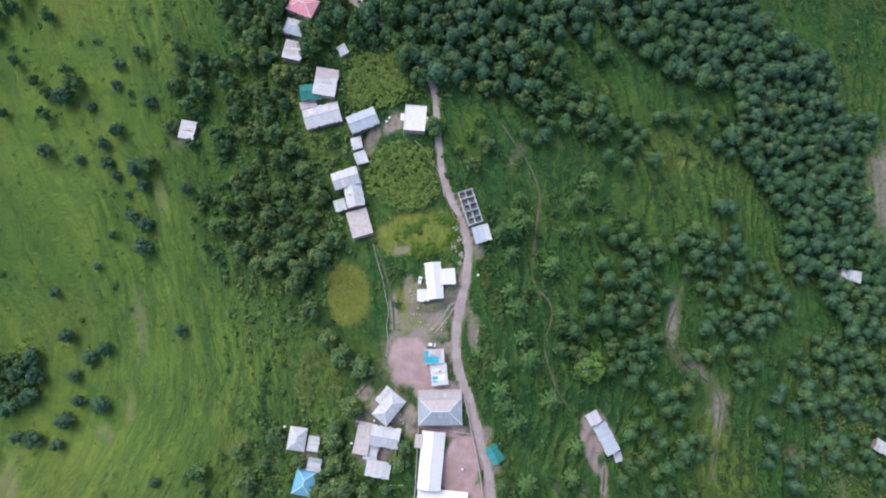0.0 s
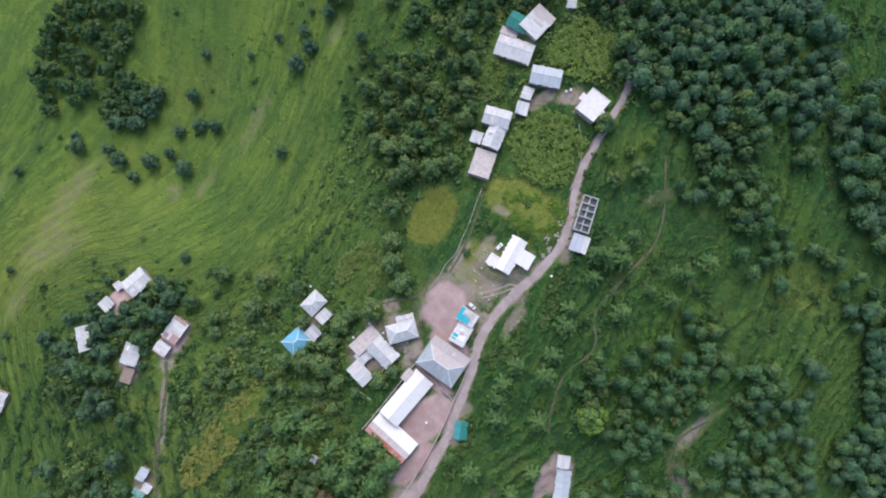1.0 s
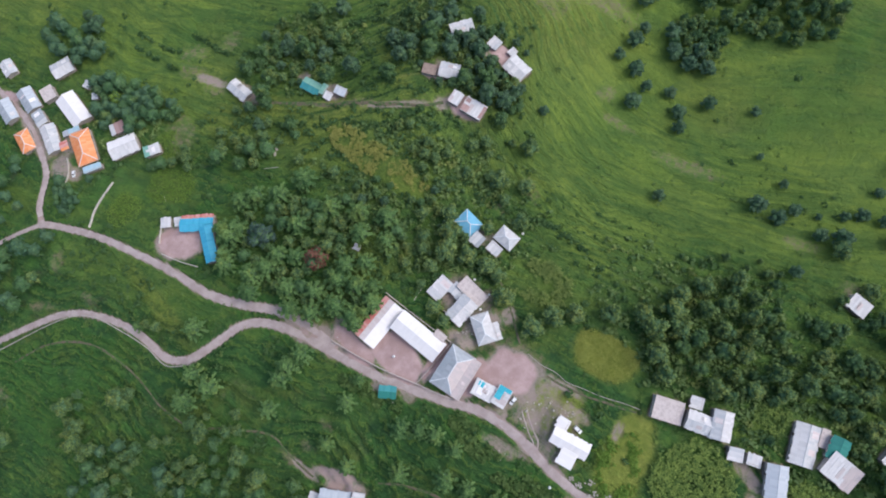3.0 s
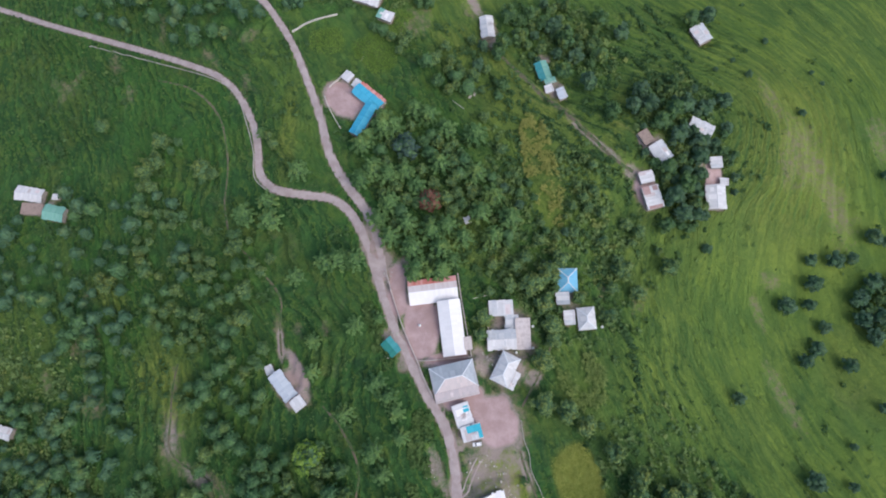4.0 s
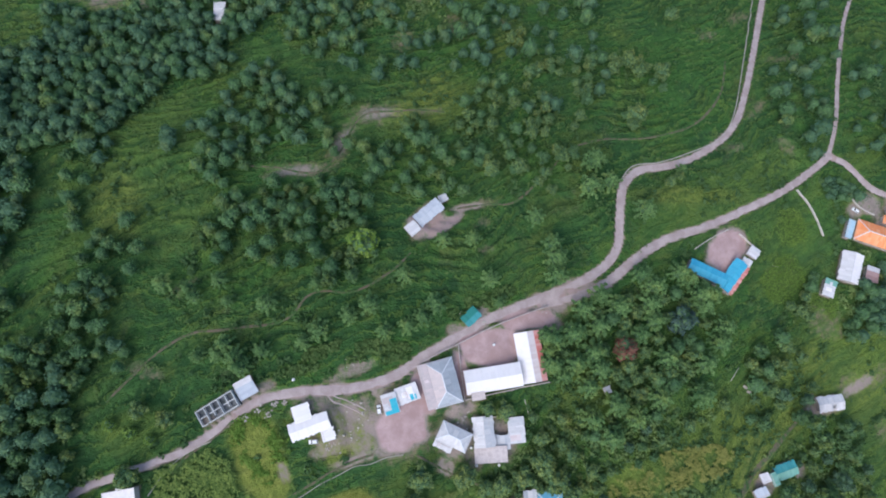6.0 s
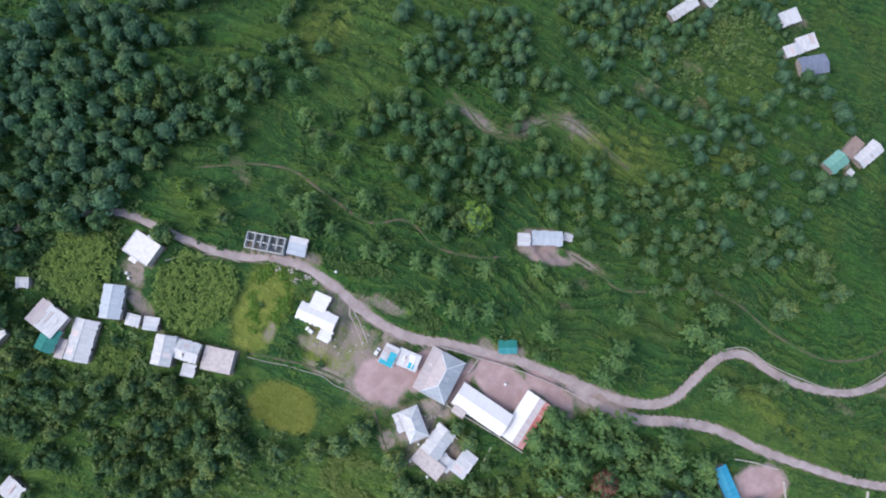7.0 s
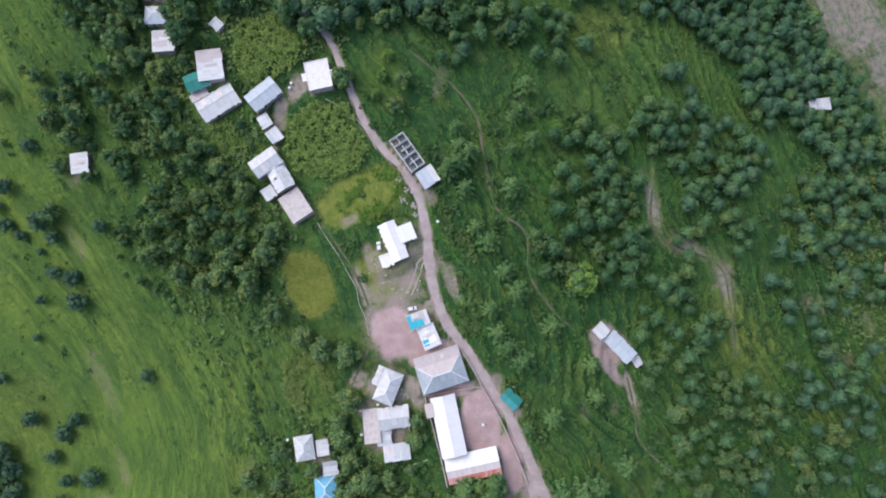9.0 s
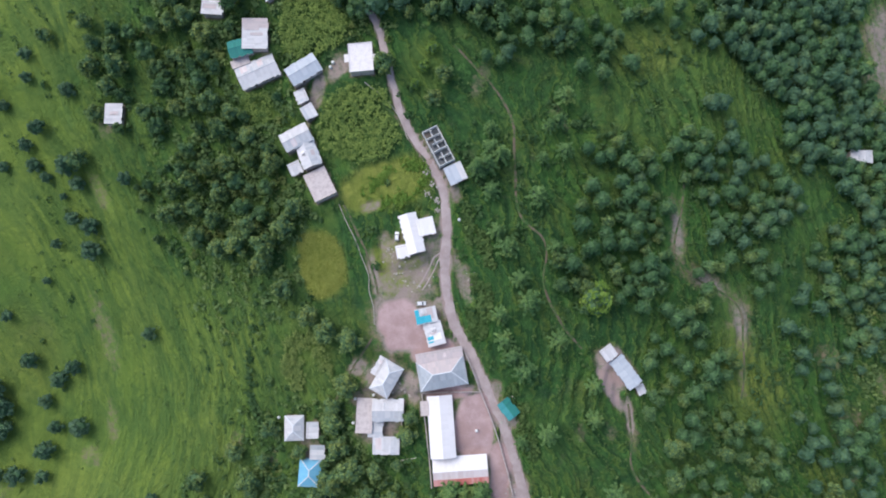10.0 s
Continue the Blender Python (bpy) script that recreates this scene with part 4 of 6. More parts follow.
def sheets(bm, a, b, c, d, rng, wide=0.95, ragged_by=0.05):
    """A ribbed sheet-metal slope with eave a-b and top d-c: shallow pans between raised seams, in one piece."""
    a, b, c, d = (Vector(p) for p in (a, b, c, d))
    n = max(2, round((b - a).length / wide))
    up = (b - a).cross(((c + d) / 2) - a).normalized()
    if up.z < 0:
        up = -up
    cuts = []
    for k in range(n):
        long = rng.uniform(0, ragged_by)
        for s, lift in ((k + 0.06, 0.0), (k + 0.94, 0.0), (k + 1.0, 0.05)):
            if k < n - 1 or s < n - 0.01:
                cuts.append((s / n, lift, long))
    cuts = [(0.0, 0.03, 0.0)] + cuts + [(1.0, 0.03, 0.0)]
    rows = []
    for s, lift, ragged in cuts:
        lo = a.lerp(b, s)
        hi = slope_top(a, b, c, d, lo)
        drop = (lo - hi).normalized() * ragged if (lo - hi).length > 0.1 else Vector()
        rows.append([bm.verts.new(p) for p in (lo + drop + up * lift, hi + up * lift, lo + drop + up * (lift - 0.06), hi + up * (lift - 0.06))])
    for p, q in zip(rows, rows[1:]):
        for i, j in ((0, 1), (1, 3), (3, 2), (2, 0)):
            bm.faces.new((p[i], q[i], q[j], p[j]))
    for p in (rows[0], rows[-1]):
        bm.faces.new((p[0], p[1], p[3], p[2]))
    bmesh.ops.remove_doubles(bm, verts=bm.verts[:], dist=0.001)
    bmesh.ops.recalc_face_normals(bm, faces=bm.faces[:])


def slope_top(a, b, c, d, p):
    """Where the line straight up the slope from p on the eave a-b leaves the slope."""
    along = (b - a).normalized()
    t = (p - a).dot(along)
    td, tc = (d - a).dot(along), (c - a).dot(along)
    rise = (d - a) - along * td
    if t < td - 1e-6:
        return p + rise * (t / td)
    total = (b - a).length
    if t > tc + 1e-6:
        return p + rise * ((total - t) / (total - tc))
    return p + rise


ROOF_COUNT = [0]


def roof(thing, form, L, W, h, first, second, rise=None):
    ROOF_COUNT[0] += 1
    rng = random.Random(ROOF_COUNT[0] * 7 + 3)
    o = 0.45
    torn = 0.5 if form != "hip" and L < 16 else 0.06
    x, y = L / 2 + o * 0.7, W / 2 + o
    if form == "flat":
        mat = {"pale": PALE_SLAB, "mud": MUD}.get(first, CONCRETE)
        bm = bmesh.new()
        box(bm, -x + 0.2, x - 0.2, -y + 0.2, y - 0.2, h, h + 0.22)
        part("roof_slab", bm, mat, thing)
        bm = bmesh.new()
        e = 0.2
        X, Y, z0, z1 = x - 0.2, y - 0.2, h + 0.222, h + 0.222 + (0.3 if first == "pale" else 0.14)
        box(bm, -X, X, -Y, -Y + e, z0, z1)
        box(bm, -X, X, Y - e, Y, z0, z1)
        box(bm, -X, -X + e, -Y + e, Y - e, z0, z1)
        box(bm, X - e, X, -Y + e, Y - e, z0, z1)
        part("parapet", bm, mat, thing)
        if first == "pale":
            bm = bmesh.new()
            box(bm, -X * 0.25, X * 0.3, Y - 0.15, Y + 1.6, h - 0.05, h + 0.15)
            part("porch_slab", bm, mat, thing)
            bm = bmesh.new()
            box(bm, -X * 0.3, X * 0.15, -Y - 1.5, -Y + 0.15, h - 0.05, h + 0.15)
            part("porch_slab", bm, mat, thing)
        return
    rise = rise or {"gable": 0.17 * W, "hip": 0.24 * W, "lean": 0.10 * W}[form]
    e = h - rise * o / (W / 2) * (0.5 if form == "lean" else 1.0)
    if form == "lean":
        # the first half is roofed in one kind of sheet, the end in another
        cut = x if first == second else x * 0.35
        bm = bmesh.new()
        sheets(bm, (-x, -y, e), (cut, -y, e), (cut, y, h + rise), (-x, y, h + rise), rng, 0.95, torn)
        part("roof_slope", bm, TIN[first], thing)
        if cut < x:
            bm = bmesh.new()
            sheets(bm, (cut, -y, e), (x, -y, e), (x, y, h + rise), (cut, y, h + rise), rng, 0.95, torn)
            part("roof_slope", bm, TIN[second], thing)
        return
    top = h + rise
    back = x - y if form == "hip" else x
    back = max(back, 0.15)
    for sgn, mat in ((-1, TIN[first]), (1, TIN[second])):
        bm = bmesh.new()
        sheets(bm, (-x * sgn * -1, y * sgn, e), (x * sgn * -1, y * sgn, e), (back * sgn * -1, 0, top), (-back * sgn * -1, 0, top), rng, 0.95, torn)
        part("roof_slope", bm, mat, thing)
    bm = bmesh.new()
    bar(bm, (-back - 0.02, 0, top + 0.02), (back + 0.02, 0, top + 0.02), 0.4, 0.07)
    part("ridge_cap", bm, CAPMAT if form == "hip" else TIN[second], thing)
    if form == "hip":
        for sgn in (-1, 1):
            bm = bmesh.new()
            sheets(bm, (x * sgn, -y * sgn, e), (x * sgn, y * sgn, e), (back * sgn, 0, top), (back * sgn, 0, top), rng)
            part("roof_hip", bm, TIN[first], thing)
            for side in (-1, 1):
                bm = bmesh.new()
                bar(bm, (back * sgn, 0, top + 0.03), (x * sgn, y * side, e + 0.05), 0.34, 0.06)
                part("hip_cap", bm, CAPMAT, thing)


def building(name, x, y, L, W, turn, h, form, first, second, label, group):
    z = PADS[(x, y)]
    thing = root(name, x, y, z, turn, label, {"house_wing": "house", "privy": "hut", "road_kiosk": "kiosk", "classroom_block": "school",
                                              "school_building": "school", "roadside_house": "house"}.get(name, name), group)
    t = 0.28
    small = L < 6
    doors = [(-L * 0.18, 0.95, 0, 2.0)] if h > 2.15 else [(-L * 0.18, 0.8, 0, 1.7)]
    windows = [] if small else [(L * 0.12, 1.1, 0.95, 1.95), (L * 0.34, 1.1, 0.95, 1.95)]
    rear = [] if small else [(-L * 0.25, 1.0, 1.0, 1.95), (L * 0.25, 1.0, 1.0, 1.95)]
    bm = bmesh.new()
    pierced(bm, L, h - 0.02, t, -W / 2, doors + windows)
    pierced(bm, L, h - 0.02, t, W / 2, rear)
    for s in (-1, 1):
        a, b = sorted((s * L / 2, s * (L / 2 - t)))
        box(bm, a, b, -W / 2 + t, W / 2 - t, 0, h - 0.02)
        if form == "gable":
            rise = 0.17 * W
            pts = [(a, -W / 2 + t, h - 0.02), (a, W / 2 - t, h - 0.02), (a, 0, h + rise - 0.14)]
            v = [bm.verts.new(p) for p in pts] + [bm.verts.new((b, p[1], p[2])) for p in pts]
            bm.faces.new(v[:3])
            bm.faces.new(v[5:2:-1])
            for i in range(3):
                bm.faces.new((v[i], v[i + 3], v[(i + 1) % 3 + 3], v[(i + 1) % 3]))
    if form == "lean":
        box(bm, -L / 2, L / 2, W / 2 - t, W / 2, h - 0.02, h + 0.10 * W * 0.86)
    part("wall", bm, PLASTER, thing)
    bm = bmesh.new()
    box(bm, -L / 2 - 0.15, L / 2 + 0.15, -W / 2 - 0.15, W / 2 + 0.15, -1.6, 0.004)
    part("plinth", bm, PLINTH, thing)
    for cx, w, sill, head in doors:
        bm = bmesh.new()
        box(bm, cx - w / 2 + 0.02, cx + w / 2 - 0.02, -W / 2 + 0.1, -W / 2 + 0.16, 0.01, head - 0.02)
        part("door", bm, DOOR, thing)
    for y_out, holes in ((-W / 2, windows), (W / 2, rear)):
        s = 1 if y_out < 0 else -1
        for cx, w, sill, head in holes:
            bm = bmesh.new()
            y0, y1 = sorted((y_out + s * 0.05, y_out + s * 0.13))
            for a, b, c, d in ((-w / 2, -w / 2 + 0.08, sill, head), (w / 2 - 0.08, w / 2, sill, head), (-w / 2 + 0.08, w / 2 - 0.08, sill, sill + 0.08),
                               (-w / 2 + 0.08, w / 2 - 0.08, head - 0.08, head), (-0.03, 0.03, sill + 0.08, head - 0.08)):
                box(bm, cx + a, cx + b, y0, y1, c, d)
            wf = part("window", bm, WOOD, thing)
            bm = bmesh.new()
            y0, y1 = sorted((y_out + s * 0.14, y_out + s * 0.15))
            box(bm, cx - w / 2 + 0.01, cx + w / 2 - 0.01, y0, y1, sill + 0.01, head - 0.01)
            part("pane", bm, GLASS, wf)
    roof(thing, form, L, W, h, first, second)
    patches, tint, said = [], "cyan", "bright cyan roof sheet"
    if "rust-brown" in label:
        patches, tint, said = [(0.30, 1.0, 0.05, 0.96), (-1.0, -0.72, -0.9, 0.8), (0.55, 0.95, -0.9, -0.3)], "rust", "rust-brown roof sheet"
    if name == "shelter" and L > 5:
        # coloured sheets laid over part of the white roof
        patches = [(-1.0, 0.42, -1.0, -0.05), (-1.0, -0.6, -0.04, 0.9)] if turn > 0 else [(0.15, 0.45, -0.9, -0.2), (0.55, 0.7, -0.9, -0.3)]
    for a, b, c, d in patches:
        X, Y, rise = L / 2 + 0.3, W / 2 + 0.4, 0.10 * W
        e = h - rise * 0.45 / (W / 2) * 0.5
        zz = [e + (h + rise - e) * (k + 1) / 2 + 0.14 for k in (c, d)]
        bm = bmesh.new()
        slab(bm, [(a * X, c * Y, zz[0]), (b * X, c * Y, zz[0]), (b * X, d * Y, zz[1]), (a * X, d * Y, zz[1])], 0.07)
        part("roof_patch", bm, TIN[tint], thing, said)
    if form in ("gable", "lean") and L > 6.5 and first in ("tin", "white", "grey", "rosy", "patched"):
        # odd sheets nailed over the worn places
        rng = random.Random(int(x * 10) * 31 + int(y * 10))
        rise = (0.17 if form == "gable" else 0.10) * W
        for _ in range(rng.choice((1, 2, 2, 3))):
            wide, a = rng.uniform(0.9, 2.6), rng.uniform(-L / 2, L / 2 - 2.6)
            if form == "gable":
                side, k0 = rng.choice((-1, 1)), rng.uniform(0.05, 0.4)
                k1 = rng.uniform(0.7, 1.02)
                ys = [side * W / 2 * k for k in (k1, k0)]
                zz = [h + rise * (1 - k) + 0.10 for k in (k1, k0)]
            else:
                k0 = rng.uniform(-0.95, -0.3)
                k1 = rng.uniform(0.1, 0.95)
                e = h - rise * 0.45 / (W / 2) * 0.5
                ys = [(W / 2 + 0.4) * k for k in (k0, k1)]
                zz = [e + (h + rise - e) * (k + 1) / 2 + 0.11 for k in (k0, k1)]
            quad = [(a, ys[0], zz[0]), (a + wide, ys[0], zz[0]), (a + wide, ys[1], zz[1]), (a, ys[1], zz[1])]
            bm = bmesh.new()
            slab(bm, quad if ys[0] < ys[1] else quad[::-1], 0.05)
            bmesh.ops.recalc_face_normals(bm, faces=bm.faces[:])
            part("roof_patch", bm, TIN[rng.choice(("rosy", "tin", "bright", "faded", "white"))], thing, "odd sheet laid over the roof")
    if "red eave" in label:
        bm = bmesh.new()
        rise = 0.17 * W
        zz = [h + rise * (1 - k) + 0.09 for k in (1.12, 0.62)]
        slab(bm, [(-L / 2 - 0.3, -W / 2 * 1.12, zz[0]), (L / 2 + 0.3, -W / 2 * 1.12, zz[0]), (L / 2 + 0.3, -W / 2 * 0.62, zz[1]), (-L / 2 - 0.3, -W / 2 * 0.62, zz[1])], 0.06)
        part("eave_sheet", bm, TIN["red"], thing, "faded red sheet along the eave")
    return thing


GROUPS = ["school buildings", "houses below the playground", "houses by the maize", "outlying houses", "houses on the spur", "southern houses", "houses on the lane", "lower houses"]
for rows, group in zip(CLUSTERS, GROUPS):
    for name, x, y, L, W, turn, h, form, first, second, label in rows:
        building(name, x, y, L, W, turn, h, form, first, second, label, group)


def shell():
    """The roofless shell: bare block walls round two rows of rooms."""
    x, y, L, W, turn = SHELL
    thing = root("unfinished_building", x, y, PADS[(x, y)] if (x, y) in PADS else 0, turn, "roofless unfinished building of bare block walls by the road", "building")
    t, h = 0.2, 2.5
    bays = [-L / 2 + t / 2 + (L - t) * k for k in (0, 0.21, 0.40, 0.60, 0.80, 1)]
    for y_out, holes in ((-W / 2, [(-L * 0.36, 1.0, 0, 2.1), (-L * 0.1, 1.2, 0.9, 2.0), (L * 0.12, 1.0, 0, 2.1), (L * 0.36, 1.2, 0.9, 2.0)]), (W / 2, [(-L * 0.36, 1.2, 0.9, 2.0), (L * 0.1, 1.2, 0.9, 2.0)])):
        bm = bmesh.new()
        pierced(bm, L, h, t, y_out, holes)
        part("wall", bm, BLOCKWORK, thing)
    for k, cx in enumerate(bays):
        bm = bmesh.new()
        short = 1.1 if k in (2, 4) else 0.0
        box(bm, cx - t / 2, cx + t / 2, -W / 2 + t + short, W / 2 - t, 0, h - 0.03 - 0.25 * (k in (1, 4)))
        part("cross_wall", bm, BLOCKWORK, thing)
    for k, (a, b) in enumerate(zip(bays, bays[1:])):
        bm = bmesh.new()
        box(bm, a + t / 2 + (0.9 if k % 2 else 0.0), b - t / 2, -0.2, -0.2 + t, 0, h - 0.06 - 0.3 * (k == 3))
        part("inner_wall", bm, BLOCKWORK, thing)
    bm = bmesh.new()
    box(bm, -L / 2 - 0.2, L / 2 + 0.2, -W / 2 - 0.2, W / 2 + 0.2, -1.6, 0.02)
    part("floor_slab", bm, DARKFLOOR, thing)


BLOCKWORK = plaster_material("bare_block_walls", (0.66, 0.66, 0.64), (0.48, 0.49, 0.48))
DARKFLOOR = plaster_material("damp_earth_floor", (0.20, 0.205, 0.215), (0.10, 0.115, 0.105))
shell()


# ---- low walls ----
def wall_line(name, pts, h, t, material, label, cap=False):
    line = spline(pts, 0.9)
    z = ground_z(line[:, 0], line[:, 1])
    tan = np.gradient(line, axis=0)
    tan /= np.linalg.norm(tan, axis=1, keepdims=True)
    side = np.stack([-tan[:, 1], tan[:, 0]], -1)
    rng = np.random.default_rng(len(line) + 5)
    top = z + h * (1 + 0.18 * (rng.random(len(line)) - 0.5))
    w = t / 2 * (1 + 0.2 * (rng.random(len(line)) - 0.5))
    ring = []
    for sgn, hh in ((-1, z - 0.6), (-1, top), (1, top), (1, z - 0.6)):
        ring.append(np.column_stack([line + side * (sgn * w)[:, None], hh]))
    pts3 = np.stack(ring, 1)
    i = np.arange(len(line) * 4).reshape(-1, 4)
    q = np.concatenate([np.stack([i[:-1, k], i[1:, k], i[1:, (k + 1) % 4], i[:-1, (k + 1) % 4]], -1) for k in range(4)])
    q = np.concatenate([q[:, ::-1], [i[0]], [i[-1][::-1]]])
    return tagged(mesh_object(name, pts3.reshape(-1, 3), q, [material]), label, "wall", kind="structure")


PALEWALL = plaster_material("lime_washed_wall", (0.62, 0.57, 0.50), (0.42, 0.38, 0.33))
wall_line("boundary_wall", [(9.2, -72), (11.2, -79), (12.9, -87), (15.6, -98), (17.4, -108), (18.8, -119), (19.5, -127)], 1.3, 0.35, PLASTER, "low plastered boundary wall along the school yard and the road")
wall_line("boundary_wall", [(-8.6, -84.8), (-3, -85.4), (3, -86), (9, -86.6), (12.6, -87.2)], 1.3, 0.3, PLASTER, "low wall between the school and its lower yard")
wall_line("boundary_wall", [(-8.6, -85), (-8.8, -96), (-9.2, -108), (-9.8, -119.4)], 1.4, 0.35, PLASTER, "wall behind the classroom block")
wall_line("stone_wall", [(-28.9, -12.5), (-27.2, -19), (-24.7, -26.6), (-23.4, -33), (-21.9, -39.5), (-22.5, -45), (-21.8, -51), (-22.4, -57.5)], 0.4, 0.24, STONE, "narrow rough wall beside the footpath")
wall_line("stone_wall", [(46.5, -258.5), (40, -262), (33, -264), (23, -265.5)], 1.1, 0.5, PALEWALL, "pale wall between a garden and the houses")
wall_line("stone_wall", [(32, -222), (28.5, -225), (25.4, -227.5)], 1.1, 0.4, PALEWALL, "pale wall closing the red earth yard")
wall_line("stone_wall", [(35, -217.5), (32.8, -208), (29.6, -198.5)], 0.8, 0.35, PALEWALL, "low wall along the red earth yard")
wall_line("stone_wall", [(-13, 28.4), (-6.6, 22.4), (-2.4, 14.6), (-0.4, 6.5)], 0.4, 0.26, STONE, "low field wall round the maize")
wall_line("road_edging", [(160, -287), (119, -261.5), (90, -243), (78, -229.5), (73.6, -211), (71.8, -196), (72.2, -182.6), (65, -173.4)], 0.45, 0.35, STONE, "pale stone edging along the outer side of the road")
wall_line("court_wall", [(-17.4, -93.6), (-17.6, -97), (-18.2, -100)], 2.0, 0.3, PLASTER, "plastered wall closing a small court")
wall_line("stone_wall", [(38, -286.8), (33, -289.5), (27.5, -296)], 1.0, 0.35, PALEWALL, "pale yard wall along the lane")


# ---- cars ----
def car(x, y, turn):
    z = float(ground_z(x, y))
    thing = root("car", x, y, z, turn, "small white hatchback parked on bare earth", "car", "parked cars")
    prof = [(-1.68, 0.45), (-1.70, 0.80), (-1.55, 1.00), (-1.35, 1.42), (0.25, 1.45), (0.75, 1.02), (1.55, 0.86), (1.72, 0.62), (1.70, 0.35), (-1.6, 0.35)]
    bm = bmesh.new()
    rings = []
    for k, s in enumerate((-1, -0.92, 0.92, 1)):
        inset = 0.06 if abs(s) == 1 else 0.0
        rings.append([bm.verts.new((px * (1 - inset * 0.6), s * 0.75 * (0.84 if pz > 1.2 else 1.0), pz - inset * (1 if pz > 0.6 else -1))) for px, pz in prof])
    n = len(prof)
    for a, b in zip(rings, rings[1:]):
        for i in range(n):
            bm.faces.new((a[i], b[i], b[(i + 1) % n], a[(i + 1) % n]))
    bm.faces.new(rings[0])
    bm.faces.new(rings[-1][::-1])
    bmesh.ops.recalc_face_normals(bm, faces=bm.faces)
    part("body", bm, CARPAINT, thing)
    for name, quad in (("windscreen", [(0.30, -0.56, 1.43), (0.72, -0.62, 1.06), (0.72, 0.62, 1.06), (0.30, 0.56, 1.43)]),
                       ("rear_window", [(-1.38, 0.54, 1.40), (-1.53, 0.6, 1.05), (-1.53, -0.6, 1.05), (-1.38, -0.54, 1.40)])):
        bm = bmesh.new()
        slab(bm, [(px + (0.03 if px > 0 else -0.03), py, pz + 0.03) for px, py, pz in quad], 0.02)
        part(name, bm, GLASS, thing)
    for s in (-1, 1):
        bm = bmesh.new()
        box(bm, -1.1, 0.35, s * 0.71 - 0.02, s * 0.71 + 0.02, 1.05, 1.36)
        part("side_window", bm, GLASS, thing)
        bm = bmesh.new()
        box(bm, 1.60, 1.73, s * 0.52 - 0.14, s * 0.52 + 0.14, 0.62, 0.76)
        part("headlight", bm, LAMPGLASS, thing)
        for wx in (-1.1, 1.1):
            bm = bmesh.new()
            bmesh.ops.create_cone(bm, cap_ends=True, segments=14, radius1=0.28, radius2=0.28, depth=0.18, matrix=pose(wx, s * 0.68, 0.28, 90))
            tyre = part("tyre", bm, TYRE, thing)
            bm = bmesh.new()
            bmesh.ops.create_cone(bm, cap_ends=True, segments=12, radius1=0.17, radius2=0.15, depth=0.04, matrix=pose(wx, s * 0.78, 0.28, 90 * s))
            part("rim", bm, RIM, tyre)


car(-9.4, -27.2, 82)
car(-4.0, -52.4, -5)
car(31.5, -287.0, 40)


# ---- small things ----
def tank(x, y, lift=0.0):
    z = float(ground_z(x, y)) + lift
    thing = root("water_tank", x, y, z, 0, "small white plastic water tank beside a house", "tank", "water tanks")
    bm = bmesh.new()
    bmesh.ops.create_cone(bm, cap_ends=True, segments=16, radius1=0.55, radius2=0.52, depth=1.1, matrix=pose(0, 0, 0.55))
    part("drum", bm, TANKMAT, thing)
    bm = bmesh.new()
    bmesh.ops.create_cone(bm, cap_ends=True, segments=16, radius1=0.5, radius2=0.2, depth=0.22, matrix=pose(0, 0, 1.21))
    part("lid", bm, TANKMAT, thing)


for x, y in ((-33.6, -83.5), (-26.5, -83), (-35.4, -92), (-23.4, 37.3), (-24.6, 36.0), (-63.8, -86.5), (9.5, -101), (14, -24.5)):
    tank(x, y)


def log(x, y, turn, length):
    line = [(x - math.cos(radians(turn)) * length / 2, y - math.sin(radians(turn)) * length / 2), (x + math.cos(radians(turn)) * length / 2, y + math.sin(radians(turn)) * length / 2)]
    bm = bmesh.new()
    a, b = (Vector((px, py, float(ground_z(px, py)) + 0.12)) for px, py in line)
    steps = [bmesh.ops.create_cone(bm, cap_ends=True, segments=8, radius1=0.16, radius2=0.11, depth=(b - a).length, matrix=Matrix.Translation((a + b) / 2) @ (b - a).to_track_quat("Z", "Y").to_matrix().to_4x4())]
    me = bpy.data.meshes.new("felled_pole")
    bm.to_mesh(me)
    bm.free()
    me.materials.append(PALEWALL)
    tagged(new("felled_pole", me), "pale barked pole lying on the grass", "pole", "felled poles")


log(-17, -108, 2, 6.0)
log(-26.5, -201.5, -54, 7.5)
log(14.5, -236, 60, 3.0)


def flat_stone(x, y, turn, a, b):
    bm = bmesh.new()
    box(bm, -a, a, -b, b, -0.3, 0.3)
    bmesh.ops.bevel(bm, geom=bm.edges[:], offset=0.06, segments=1, affect="EDGES")
    me = bpy.data.meshes.new("stone_slab")
    bm.to_mesh(me)
    bm.free()
    me.materials.append(STONE)
    ob = new("stone_slab", me)
    ob.matrix_world = pose(x, y, float(ground_z(x, y)), 0, 0, turn)
    tagged(ob, "grey stone slab set in rough grass", "slab", "stone slabs")


for x, y, turn in ((-35, -212, 20), (-35.4, -206, 60), (-32, -207.5, 10), (-33, -205, 40), (-31.6, -210, 70)):
    flat_stone(x, y, turn, 1.0, 0.55)


